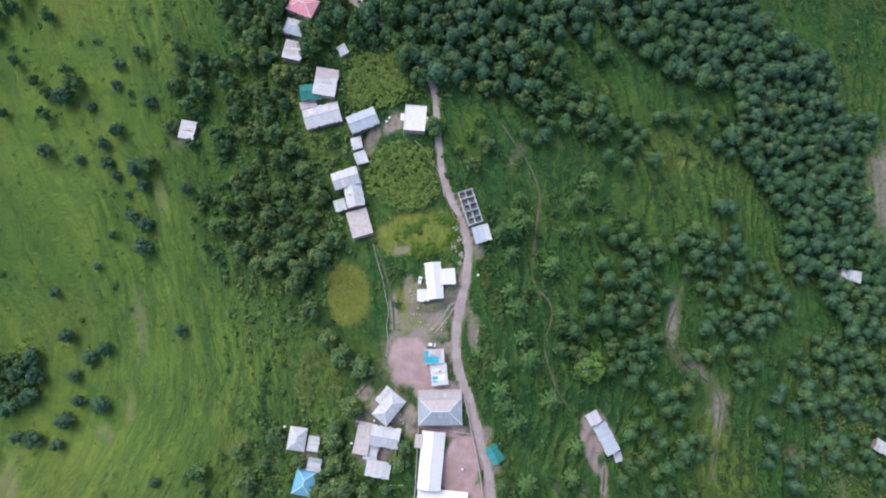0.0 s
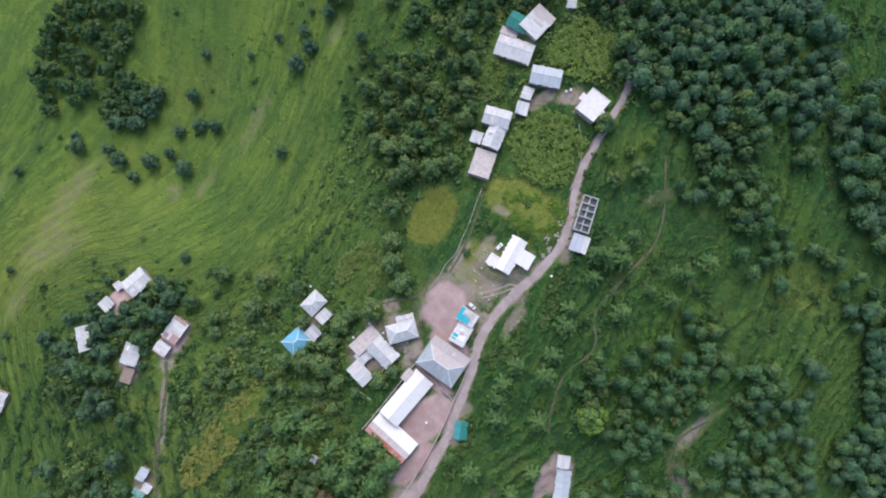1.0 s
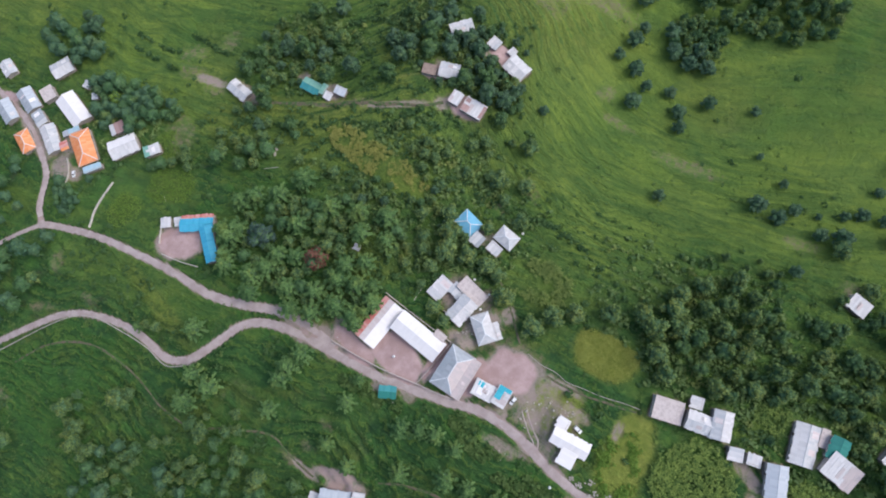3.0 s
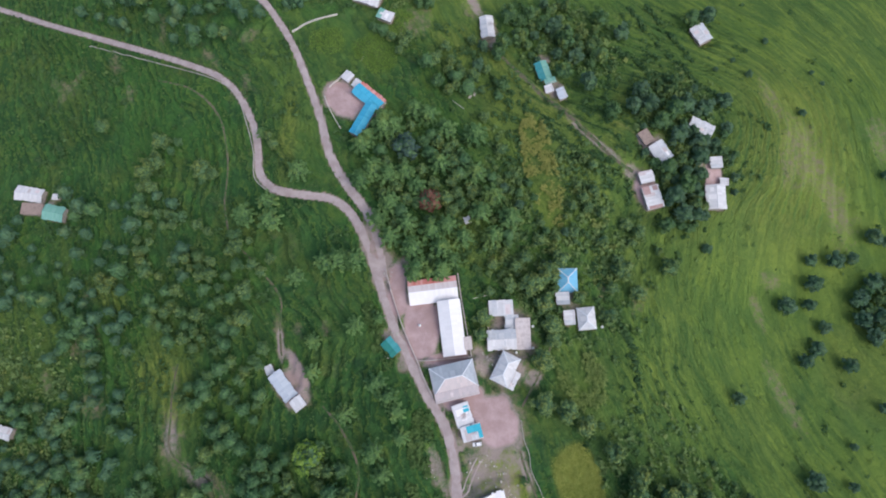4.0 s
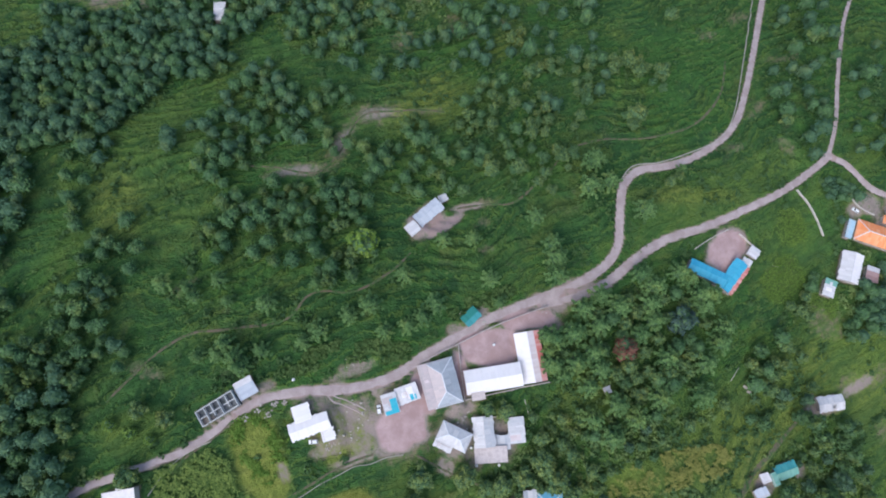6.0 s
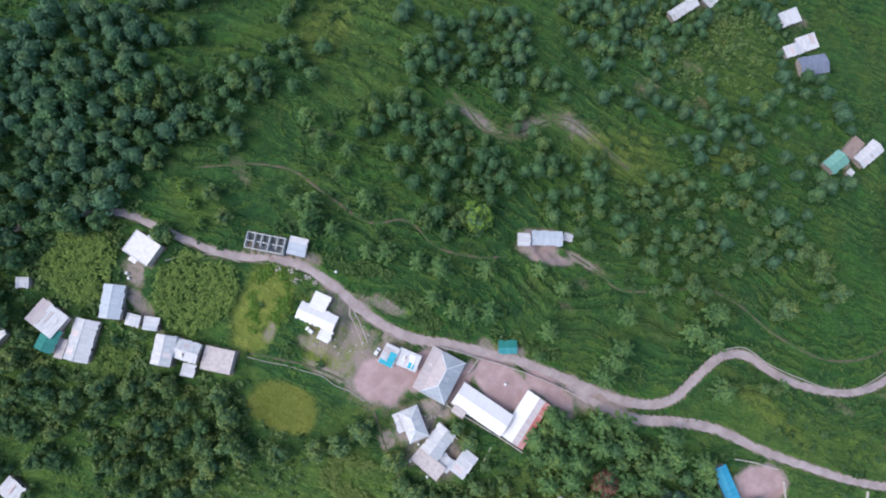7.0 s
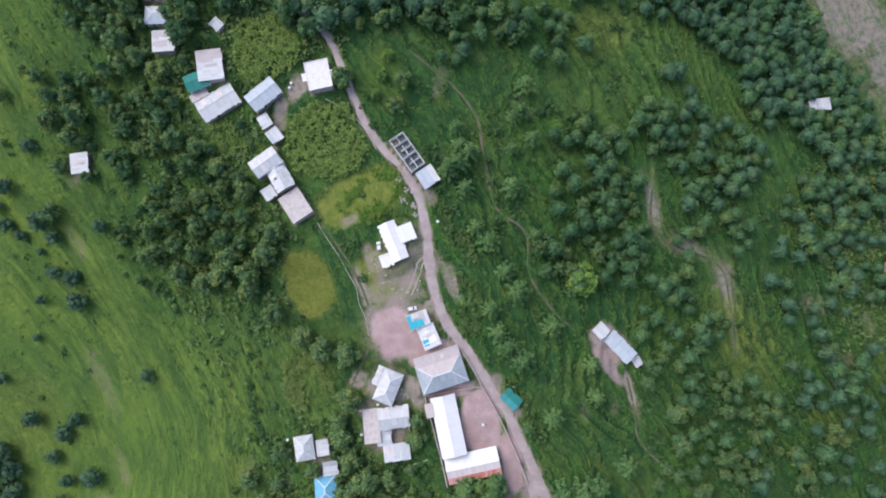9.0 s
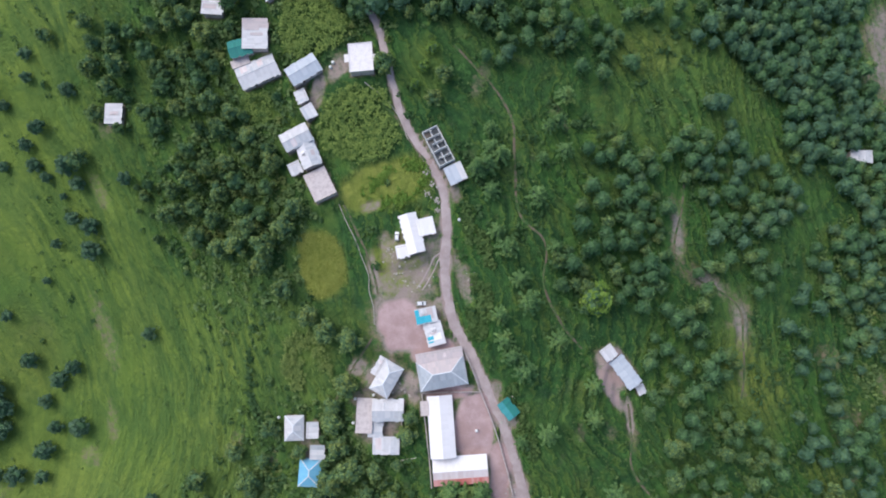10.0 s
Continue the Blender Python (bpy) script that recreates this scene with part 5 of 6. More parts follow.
def rubble():
    """Loose stones on the bare ground by the roadside house and along the road."""
    rng = np.random.default_rng(4)
    cube = np.array([(x, y, z) for z in (-1, 1) for x, y in ((-1, -1), (1, -1), (1, 1), (-1, 1))], float)
    fc = np.array([(3, 2, 1, 0), (4, 5, 6, 7), (0, 1, 5, 4), (1, 2, 6, 5), (2, 3, 7, 6), (3, 0, 4, 7)])
    V, F = [], []
    spots = [(-10, -40, 5), (-13, -31, 4), (-4, -43, 6), (7, -16.5, 1.2), (6.6, -20, 1), (5, -6, 1.6), (6.2, -11, 1.8), (4, -13.5, 1.6), (20, -99, 2), (15, -46, 2.5), (-15, -82, 4), (24, -91, 1.5), (18, -125, 3)]
    for cx, cy, r in spots:
        for _ in range(13):
            x, y = rng.normal(cx, r / 2), rng.normal(cy, r / 2)
            s = rng.uniform(0.12, 0.42)
            v = cube * s * rng.uniform(0.6, 1.1, (8, 3))
            a = rng.uniform(0, 6.3)
            v[:, 0], v[:, 1] = v[:, 0] * np.cos(a) - v[:, 1] * np.sin(a), v[:, 0] * np.sin(a) + v[:, 1] * np.cos(a)
            F.append(fc + len(V) * 8)
            V.append(v + (x, y, float(ground_z(x, y)) + s * 0.35))
    tagged(mesh_object("rubble", np.concatenate(V), np.concatenate(F), [STONE]), "scattered pale stones on bare ground", "rubble", kind="stuff")


rubble()

# ---- trees: x, y, width of the crown ----
SLOPE_NEAR = [
    (30, -37, 8.6), (48, -39, 6.2), (27, -16, 7.4), (23, -8, 8.2), (44, -73, 8.3), (35, -58, 9.5),
    (33, -49, 7.4), (24, -70, 8.2), (24, -61, 7.4), (30, -82, 9.9), (26, -76, 8.2), (55, -91, 7.5),
    (35, -106, 8.3), (53, -103, 7.1), (57, -131, 8.8), (60, 16, 7.6), (52, 5, 6.3), (44, -20, 8.3),
    (57, -4, 7.1), (48, -6, 5.4), (25, -107, 5.4), (27, -31, 7.0), (29, -1, 7.0), (30, 6, 6.1),
]
SLOPE_MID = [
    (70, -8, 7.2), (66, -4, 7.2), (78, -3, 7.3), (80, -10, 6.4), (87, -9, 6.5), (60, -25, 7.6),
    (65, -18, 6.8), (68, -24, 7.2), (77, -18, 7.3), (79, -23, 7.7), (84, -21, 6.9), (84, -27, 6.5),
    (78, -32, 7.3), (80, -36, 6.4), (59, -32, 7.1), (61, -41, 7.2), (68, -40, 6.4), (75, -41, 6.4),
    (94, -29, 7.0), (78, -50, 7.7), (83, -54, 7.3), (73, -58, 7.7), (80, -60, 6.4), (78, -65, 6.0),
    (88, -67, 7.4), (91, -71, 7.4), (96, -70, 6.6), (69, -61, 5.5), (53, -46, 6.3),
]
SLOPE_FAR = [
    (83, -80, 11.0), (92, -101, 9.6), (102, -80, 8.8), (106, -88, 7.5), (102, -94, 8.4), (101, -98, 7.5),
    (78, -103, 8.6), (84, -97, 7.8), (85, -117, 10.8), (81, -131, 9.9), (90, -128, 8.7), (96, -134, 10.0),
    (97, -112, 9.6), (104, -116, 8.4), (111, -124, 10.2), (116, -136, 11.0), (120, -119, 10.3), (125, -135, 9.9),
    (78, -86, 7.7), (112, -90, 8.0), (106, -54, 8.8), (117, -53, 9.8), (120, -38, 11.0), (134, -54, 11.0),
    (137, -60, 10.1), (130, -28, 11.0), (138, -26, 10.5), (124, -32, 9.9), (115, -20, 9.4), (107, -17, 8.0),
    (122, -16, 9.0), (106, -3, 8.0),
]
SLOPE_DARK = [
    (134, -35, 11.0), (145, -33, 11.0), (151, -34, 11.0), (99, -8, 7.9), (105, 4, 6.2), (111, 24, 7.6),
    (120, 11, 7.6), (96, 26, 6.6), (89, 28, 6.1), (126, 11, 5.4), (159, -53, 9.4), (160, -74, 10.3),
    (172, -77, 9.5), (171, -47, 11.0), (179, -50, 11.0), (179, -91, 11.0), (182, -87, 9.6), (144, -95, 9.7),
    (155, -99, 9.3), (159, -116, 10.3), (171, -144, 11.0), (162, -131, 9.4), (150, -68, 8.4), (164, -61, 8.0),
    (185, -53, 11.0),
]
NORTH_WOOD = [
    (120, 36, 9.0), (128, 43, 9.1), (131, 39, 9.1), (142, 42, 11.0), (151, 36, 11.0), (138, 34, 11.0),
    (146, 30, 11.0), (159, 44, 11.0), (160, 35, 11.0), (170, 41, 11.0), (175, 34, 11.0), (128, 33, 8.2),
    (156, 48, 11.0), (169, 50, 11.0), (180, 46, 11.0), (168, 22, 11.0), (164, 15, 11.0), (171, 15, 10.9),
    (160, 8, 11.0), (168, 8, 10.9), (173, 5, 9.5), (158, -6, 11.0), (161, -14, 11.0), (160, 1, 11.0),
    (173, -5, 10.5), (182, -5, 10.6), (198, -6, 11.0), (177, -17, 11.0), (187, -25, 11.0), (180, -28, 10.6),
]
NORTH_NEAR = [
    (38, 42, 11.0), (48, 44, 11.0), (52, 38, 9.2), (60, 37, 8.4), (67, 39, 8.5), (78, 41, 10.8),
    (82, 37, 9.5), (78, 31, 7.7), (68, 27, 7.7), (43, 48, 10.4), (34, 30, 8.2), (56, 48, 10.5),
    (65, 48, 9.3), (92, 48, 8.8), (102, 48, 8.0), (112, 47, 9.8), (124, 48, 10.0), (76, 24, 5.1),
]
NORTH_HIDDEN = [
    (-36, 74, 8.7), (-44, 80, 8.7), (-30, 70, 8.0), (-18, 67, 10.0), (-7, 72, 11.0), (-1, 71, 11.0),
    (3, 63, 11.0), (10, 60, 11.0), (17, 57, 11.0), (23, 52, 11.0), (30, 50, 11.0), (-5, 61, 10.0),
    (3, 56, 10.1), (-13, 78, 11.0), (-18, 83, 11.0), (-3, 81, 11.0), (8, 75, 11.0), (17, 67, 11.0),
    (28, 64, 11.0), (38, 56, 11.0), (42, 34, 9.3), (62, 41, 9.9), (-16, 59, 8.0), (-33, 91, 8.7),
    (-36, 99, 7.9),
]
SOUTH_EAST = [
    (32, -4, 8.1), (27, -7, 8.9), (51, -180, 10.4), (77, -164, 11.0), (66, -159, 11.0), (66, -168, 10.0),
    (38, -135, 10.8), (31, -133, 9.3), (56, 7, 6.2), (44, -135, 9.4),
]
SOUTH_MID = [
    (106, -96, 9.9), (105, -65, 8.7), (96, -76, 8.1), (86, -50, 8.3), (74, -7, 7.4), (68, -36, 6.6),
    (92, -113, 9.8),
]
SOUTH_FAR = [
    (59, -59, 11.0), (58, -45, 9.7), (50, -42, 8.7), (51, -53, 8.8), (105, -122, 10.1), (108, -115, 10.1),
    (116, -129, 10.3), (105, -150, 11.0), (114, -149, 10.4), (98, -165, 10.3), (98, -144, 11.0), (72, -141, 11.0),
    (125, -149, 10.6), (131, -164, 11.0), (125, -177, 11.0), (112, -172, 11.0), (96, -192, 11.0), (126, -194, 11.0),
    (122, -205, 11.0), (112, -211, 11.0), (129, -158, 9.6), (150, -151, 11.0), (80, -154, 11.0), (63, -198, 9.2),
    (84, -147, 10.0),
]
SOUTH_LEFT = [
    (131, -62, 10.0), (126, -48, 9.8), (115, -40, 9.5), (131, -13, 9.5), (124, -5, 9.4), (109, -9, 10.1),
    (138, -40, 11.0), (185, -70, 11.0), (195, -51, 11.0), (165, -69, 11.0), (171, -128, 11.0), (158, -109, 9.7),
    (167, -94, 9.7), (81, -16, 11.0), (90, -11, 9.8), (82, -0, 9.6), (144, -82, 10.3),
]
FAR_CORNER = [
    (165, -8, 11.0), (182, -20, 11.0), (188, -14, 11.0), (220, -40, 11.0), (210, -31, 11.0), (222, -32, 11.0),
    (207, -24, 11.0), (199, -18, 10.6), (186, 0, 11.0), (188, 8, 11.0), (236, -56, 11.0), (227, -61, 11.0),
    (231, -69, 11.0), (162, 29, 10.6), (224, -7, 8.2), (232, -42, 10.2), (85, 45, 8.4), (73, 31, 7.5),
]
GROVE = [
    (15, -203, 11.0), (9, -197, 11.0), (25, -194, 9.3), (21, -186, 10.2), (5, -192, 11.0), (-11, -195, 11.0),
    (-6, -199, 11.0), (-18, -187, 11.0), (-30, -182, 11.0), (18, -173, 11.0), (11, -169, 11.0), (24, -169, 9.9),
    (4, -168, 10.0), (-12, -170, 11.0), (-0, -161, 9.9), (13, -155, 11.0), (19, -149, 9.7), (7, -144, 11.0),
    (-2, -139, 11.0), (15, -140, 10.5), (7, -133, 10.9), (-5, -131, 10.9), (6, -125, 10.8), (-3, -121, 9.3),
    (-9, -140, 10.6), (-26, -162, 11.0), (-31, -150, 10.8), (-15, -134, 9.5), (-24, -143, 11.0), (-27, -132, 9.5),
    (-36, -138, 11.0),
]
GROVE_WEST = [
    (-40, -135, 10.6), (-27, -119, 10.3), (-38, -117, 10.8), (-20, -113, 10.2), (-32, -111, 9.3), (-43, -126, 9.5),
    (-50, -138, 9.7), (-58, -150, 9.9), (-61, -139, 10.7), (-64, -130, 10.6), (-72, -134, 10.7), (-77, -123, 11.0),
    (-68, -145, 10.8), (-78, -146, 9.9), (-80, -115, 10.5), (-83, -109, 9.6), (-74, -103, 9.4), (-89, -118, 10.6),
    (-99, -117, 9.7), (-81, -156, 9.0), (-72, -161, 10.0), (-59, -170, 9.1), (-41, -162, 10.0), (-42, -176, 10.2),
    (-40, -192, 10.5), (-32, -218, 11.0), (-26, -232, 11.0), (-39, -210, 9.7), (-83, -127, 9.7), (-93, -125, 10.7),
]
RIDGE_BUSH = [
    (-62, -249, 11.0), (-74, -248, 11.0), (-64, -234, 11.0), (-83, -239, 11.0), (-86, -227, 11.0), (-55, -232, 11.0),
    (-108, -239, 11.0), (-89, -218, 11.0), (-80, -209, 11.0), (-116, -229, 11.0), (-89, -200, 10.8), (-94, -181, 10.4),
    (-105, -182, 10.4), (-112, -181, 11.0), (-114, -171, 11.0), (-121, -176, 11.0), (-128, -178, 11.0), (-126, -166, 11.0),
    (-129, -159, 11.0), (-120, -164, 11.0), (-127, -152, 11.0), (-116, -140, 11.0), (-109, -136, 11.0), (-110, -149, 10.0),
    (-138, -176, 10.5), (-148, -178, 9.5), (-111, -191, 10.6), (-145, -164, 7.8), (-112, -128, 10.9), (-103, -124, 8.8),
    (-100, -216, 11.0), (-155, -232, 11.0), (-166, -234, 11.0),
]
MEADOW = [
    (-112, -48, 6.8), (-120, -111, 6.4), (-149, -80, 10.8), (-160, -79, 7.4), (-163, -68, 8.3), (-148, -56, 8.1),
    (-166, -51, 8.6), (-155, -60, 9.6), (-165, -88, 10.0), (-179, -96, 10.2), (-187, -95, 7.6), (-168, -98, 7.6),
    (-182, -77, 11.0), (-191, -83, 11.0), (-180, -68, 11.0), (-182, -60, 11.0), (-188, -68, 11.0), (-130, -13, 10.8),
    (-144, -8, 5.2), (-152, -21, 4.5), (-191, -214, 4.6), (-170, -193, 4.9), (-188, -168, 4.9), (-166, -203, 3.4),
    (-154, -198, 3.3), (-206, -191, 3.4), (-209, -184, 3.4), (-220, -131, 6.4), (-205, -100, 6.2), (-200, -103, 10.3),
]
MEADOW_NORTH = [
    (-128, -4, 8.5), (-135, -0, 7.1), (-129, 12, 7.9), (-131, 19, 11.0), (-142, 17, 5.6), (-146, 22, 7.0),
    (-137, 9, 3.8), (-148, 30, 7.0), (-141, 35, 7.8), (-126, 46, 7.5), (-109, 10, 6.8), (-174, 27, 8.1),
    (-172, -32, 6.2), (-142, 54, 5.3), (-140, 62, 6.2), (-159, 24, 5.7), (-154, 46, 5.5), (-165, 49, 11.0),
]
BELT_NORTH = [
    (-80, 60, 9.5), (-91, 52, 10.4), (-96, 60, 9.1), (-104, 57, 10.5), (-110, 58, 9.6), (-113, 67, 8.4),
    (-87, 60, 9.1), (-78, 48, 9.5), (-73, 39, 9.5), (-87, 40, 9.2), (-95, 31, 9.7), (-92, 26, 9.6),
    (-84, 31, 8.3), (-77, 30, 8.3), (-68, 20, 11.0), (-82, 15, 9.2), (-68, 8, 9.6), (-75, 7, 9.6),
    (-82, 4, 10.5), (-90, 2, 9.7), (-72, -2, 11.0), (-65, 1, 9.6), (-59, 8, 8.3), (-82, -6, 9.7),
    (-76, -11, 10.5), (-89, -5, 8.5), (-64, -9, 9.6), (-54, -3, 8.3), (-58, -12, 9.2),
]
BELT_MID = [
    (-84, -16, 9.3), (-94, -6, 8.5), (-76, -22, 8.4), (-69, -21, 9.7), (-58, -24, 10.4), (-50, -18, 9.5),
    (-61, -30, 8.4), (-54, -40, 8.4),
    (-46, -51, 8.3), (-40, -58, 9.2), (-32, -62, 9.5), (-36, -78, 9.2), (-48, -80, 10.5), (-43, -91, 8.4),
    (-63, -16, 9.2), (-45, -12, 8.3), (-51, 5, 8.2), (-58, 16, 7.4), (-63, 25, 7.4), (-68, 54, 8.2),
    (-74, 61, 8.2), (-79, 68, 9.4), (-103, 49, 9.2), (-114, 51, 8.4), (-109, 44, 7.6), (-70, 30, 8.3),
]
BELT_SOUTH = [
    (-46, -112, 10.5), (-39, -109, 10.4), (-42, -100, 9.2), (-67, -90, 7.6), (-78, -108, 9.4), (-99, -106, 8.7),
    (-82, -97, 7.7), (-16, -99, 7.4), (-14, -93, 6.2), (-42, -85, 7.5), (-20, -80, 5.0), (-5, 33, 8.1),
    (-57, -100, 6.3), (-53, -117, 8.4), (-126, 20, 7.8), (-116, 35, 7.6), (-130, 66, 6.3),
]
# single trees that stand out: x, y, crown, kind
MARKED = [(96.8, -193.5, 9.5, "o"), (127, -200, 9, "o"), (118, -214.5, 9, "o"), (150, -233, 8, "b"), (51.5, -181.5, 6.5, "s"), (130, -182, 7, "b"), (83, -119, 8, "o"), (81, -131, 7, "o"), (66, -204, 5.5, "s"),
          (60.2, -59.2, 12.5, "y"), (-4.8, -153.3, 10.2, "r"), (1.1, -181.6, 11.5, "g"), (9.6, -193.0, 13.0, "s"), (17.5, -190.0, 9.0, "s"), (-4.8, 33.2, 6.6, "b"), (16, 27, 7.0, "o"), (11, 19, 6.4, "o"), (9, 31, 4.5, "y"), (13, 37, 4.6, "y"), (5, 25, 4.0, "y"), (-11.3, -297.1, 7.0, "y"),
          (-4.0, -122.8, 8.0, "s"), (2.0, -121.8, 7.6, "s"), (8.2, -122.0, 7.8, "s"), (-9.0, -125.5, 7.0, "s")]


def leaf_quads(rng, centres, out, size, long=1.0, jitter=0.7):
    """One small leaf spray (a quad) at each centre, facing roughly outwards."""
    n = out + rng.normal(0, jitter, out.shape)
    n /= np.linalg.norm(n, axis=1, keepdims=True) + 1e-9
    ref = rng.normal(0, 1, out.shape)
    a = np.cross(n, ref)
    a /= np.linalg.norm(a, axis=1, keepdims=True) + 1e-9
    b = np.cross(n, a)
    s = size * rng.uniform(0.6, 1.35, (len(centres), 1))
    a, b = a * s * long, b * s
    v = np.stack([centres - a - b * 0.5, centres - a * 0.1 - b, centres + a + b * 0.35, centres + a * 0.15 + b], 1)
    return v.reshape(-1, 3)


def crown(kind, seed):
    """Leaves of a tree one metre wide, its foot at the origin."""
    rng = np.random.default_rng(seed)
    C, N = [], []
    if kind == "s":
        # whorls of long drooping boughs with bare gaps between them
        for tier, (z, reach, boughs) in enumerate(((0.38, 0.50, 9), (0.58, 0.42, 8), (0.76, 0.27, 6), (0.90, 0.12, 4))):
            for k in range(boughs):
                a = 6.283 * (k + rng.uniform(-0.25, 0.25)) / boughs + tier
                r = reach * rng.uniform(0.75, 1.1)
                m = int(13 + 48 * r)
                t = np.sqrt(rng.random(m)) * 0.95 + 0.05
                w = 0.045 * (1.15 - 0.6 * t)
                off = rng.normal(0, 1, (m, 2)) * w[:, None]
                p = np.stack([np.cos(a) * r * t - np.sin(a) * off[:, 0], np.sin(a) * r * t + np.cos(a) * off[:, 0], z + 0.10 * t - 0.16 * t * t + off[:, 1] * 0.5], -1)
                C.append(p)
                N.append(np.tile([np.cos(a) * 0.4, np.sin(a) * 0.4, 1.0], (m, 1)))
        size, jit = 0.036, 0.5
        domes = [((0, 0, 0.42), 0.27), ((0.03, -0.02, 0.62), 0.15)]
    elif kind in "cf":
        # a rounded plume: lumpy close body with short sprays all over its upper side
        domes = []
        bumps = rng.uniform(0, 6.283, 4)
        m = 190 if kind == "c" else 150

        def girth(a, h):
            lump = 1 + 0.16 * np.sin(3 * a + bumps[0] + 4 * h) + 0.12 * np.sin(5 * a + bumps[1] - 6 * h) + 0.08 * np.sin(2 * a + bumps[2])
            return 0.46 * lump * np.sqrt(np.clip(1 - abs(2.1 * (h - 0.47)) ** 2.3, 0.02, 1))

        a, h = rng.uniform(0, 6.283, m), 0.12 + 0.84 * rng.random(m) ** 0.8
        r = girth(a, h) * rng.uniform(0.80, 1.12, m)
        C.append(np.stack([r * np.cos(a), r * np.sin(a), 0.20 + 0.80 * h], -1))
        N.append(np.stack([np.cos(a), np.sin(a), 1.9 * h - 0.1], -1))
        size, jit = 0.062, 0.65
    else:
        # rounded leafy lobes stacked round the stem, widest low down, one or two at the top
        domes = [((0.0, 0.0, 0.45), 0.33)]
        for z, reach, lobes in ((0.36, 0.33, 6), (0.58, 0.25, 4), (0.78, 0.10, 2)):
            for k in range(lobes):
                a = 6.283 * (k + rng.uniform(-0.3, 0.3)) / lobes + z * 9
                r = reach * rng.uniform(0.7, 1.2)
                rad = rng.uniform(0.15, 0.225) * (1.0 if z < 0.7 else 0.85)
                c = np.array([r * math.cos(a), r * math.sin(a), z + rng.uniform(-0.07, 0.07)])
                m = 34 if kind == "d" else 38
                domes.append((c, rad * 0.78))
                d = rng.normal(0, 1, (m, 3))
                d[:, 2] += 0.45
                d[:, :2] += 0.35 * c[:2] / (r + 0.02)
                d /= np.linalg.norm(d, axis=1, keepdims=True)
                C.append(c + d * rad * rng.uniform(0.70, 1.10, (m, 1)) * (1, 1, 0.72))
                N.append(d + (0, 0, 0.3))
        size, jit = 0.042, 0.7
    C, N = np.concatenate(C), np.concatenate(N)
    v = leaf_quads(rng, C, N, size, 1.15, jit)
    f = np.arange(len(v)).reshape(-1, 4)
    slot = np.zeros(len(f), int)
    if kind in "cf":
        seg = 9
        a, h = np.meshgrid(np.arange(seg) * 6.2832 / seg, (0.02, 0.22, 0.45, 0.68, 0.86, 0.96))
        r = girth(a, h) * 0.86 * rng.uniform(0.92, 1.06, a.shape)
        p = np.stack([r * np.cos(a), r * np.sin(a), 0.20 + 0.78 * h], -1)
        i = len(v) + np.arange(a.size).reshape(a.shape)
        j = np.roll(i, -1, axis=1)
        body = np.concatenate([np.stack([i[:-1], j[:-1], j[1:], i[1:]], -1).reshape(-1, 4), [[i[-1, 0], i[-1, k], i[-1, k + 1], i[-1, k + 2]] for k in (1, 3, 5)]])
        v, f = np.concatenate([v, p.reshape(-1, 3)]), np.concatenate([f, body])
        slot = np.concatenate([slot, np.full(len(body), 1)])
    # the close inner foliage: a lumpy dome in each lobe
    for c, rad in domes:
        seg, rings = 8, (-0.3, 0.45, 1.15)
        a, e = np.meshgrid(np.arange(seg) * 6.2832 / seg, rings)
        r = rad * rng.uniform(0.82, 1.12, a.shape)
        p = np.stack([c[0] + r * np.cos(a) * np.cos(e), c[1] + r * np.sin(a) * np.cos(e), c[2] + 0.68 * r * np.sin(e)], -1)
        i = len(v) + np.arange(a.size).reshape(a.shape)
        j = np.roll(i, -1, axis=1)
        cap = [[i[-1, 0], i[-1, k], i[-1, k + 1], i[-1, k + 2]] for k in (1, 3, 5)]
        more = np.concatenate([np.stack([i[:-1], j[:-1], j[1:], i[1:]], -1).reshape(-1, 4), cap])
        f = np.concatenate([f, more])
        v = np.concatenate([v, p.reshape(-1, 3)])
        slot = np.concatenate([slot, np.full(len(more), 1)])
    return v, f, slot


def trunk(kind, seed):
    """A tapered, slightly bent stem with limbs, for a crown one metre wide."""
    rng = np.random.default_rng(seed + 100)
    V, F = [], []

    def stem(a, b, r0, r1):
        a, b = np.array(a, float), np.array(b, float)
        d = (b - a) / np.linalg.norm(b - a)
        u = np.cross(d, (0.3, 1, 0.2))
        u /= np.linalg.norm(u)
        w = np.cross(d, u)
        base = sum(len(x) for x in V)
        ang = np.arange(6) * 6.2832 / 6
        ring = np.cos(ang)[:, None] * u + np.sin(ang)[:, None] * w
        V.append(np.concatenate([a + ring * r0, b + ring * r1]))
        for i in range(6):
            F.append((base + i, base + (i + 1) % 6, base + 6 + (i + 1) % 6, base + 6 + i))

    lean = rng.normal(0, 0.03, 2)
    fork = (lean[0], lean[1], 0.34)
    stem((0, 0, -0.1), fork, 0.032, 0.024)
    if kind == "s":
        stem(fork, (lean[0] * 1.5, lean[1] * 1.5, 0.92), 0.022, 0.006)
    for k in range(5):
        a = 6.283 * k / 5 + rng.uniform(0, 0.6)
        stem(fork, (0.26 * math.cos(a), 0.26 * math.sin(a), 0.60 + rng.uniform(-0.08, 0.08)), 0.016, 0.005)
    return np.concatenate(V), np.array(F), None


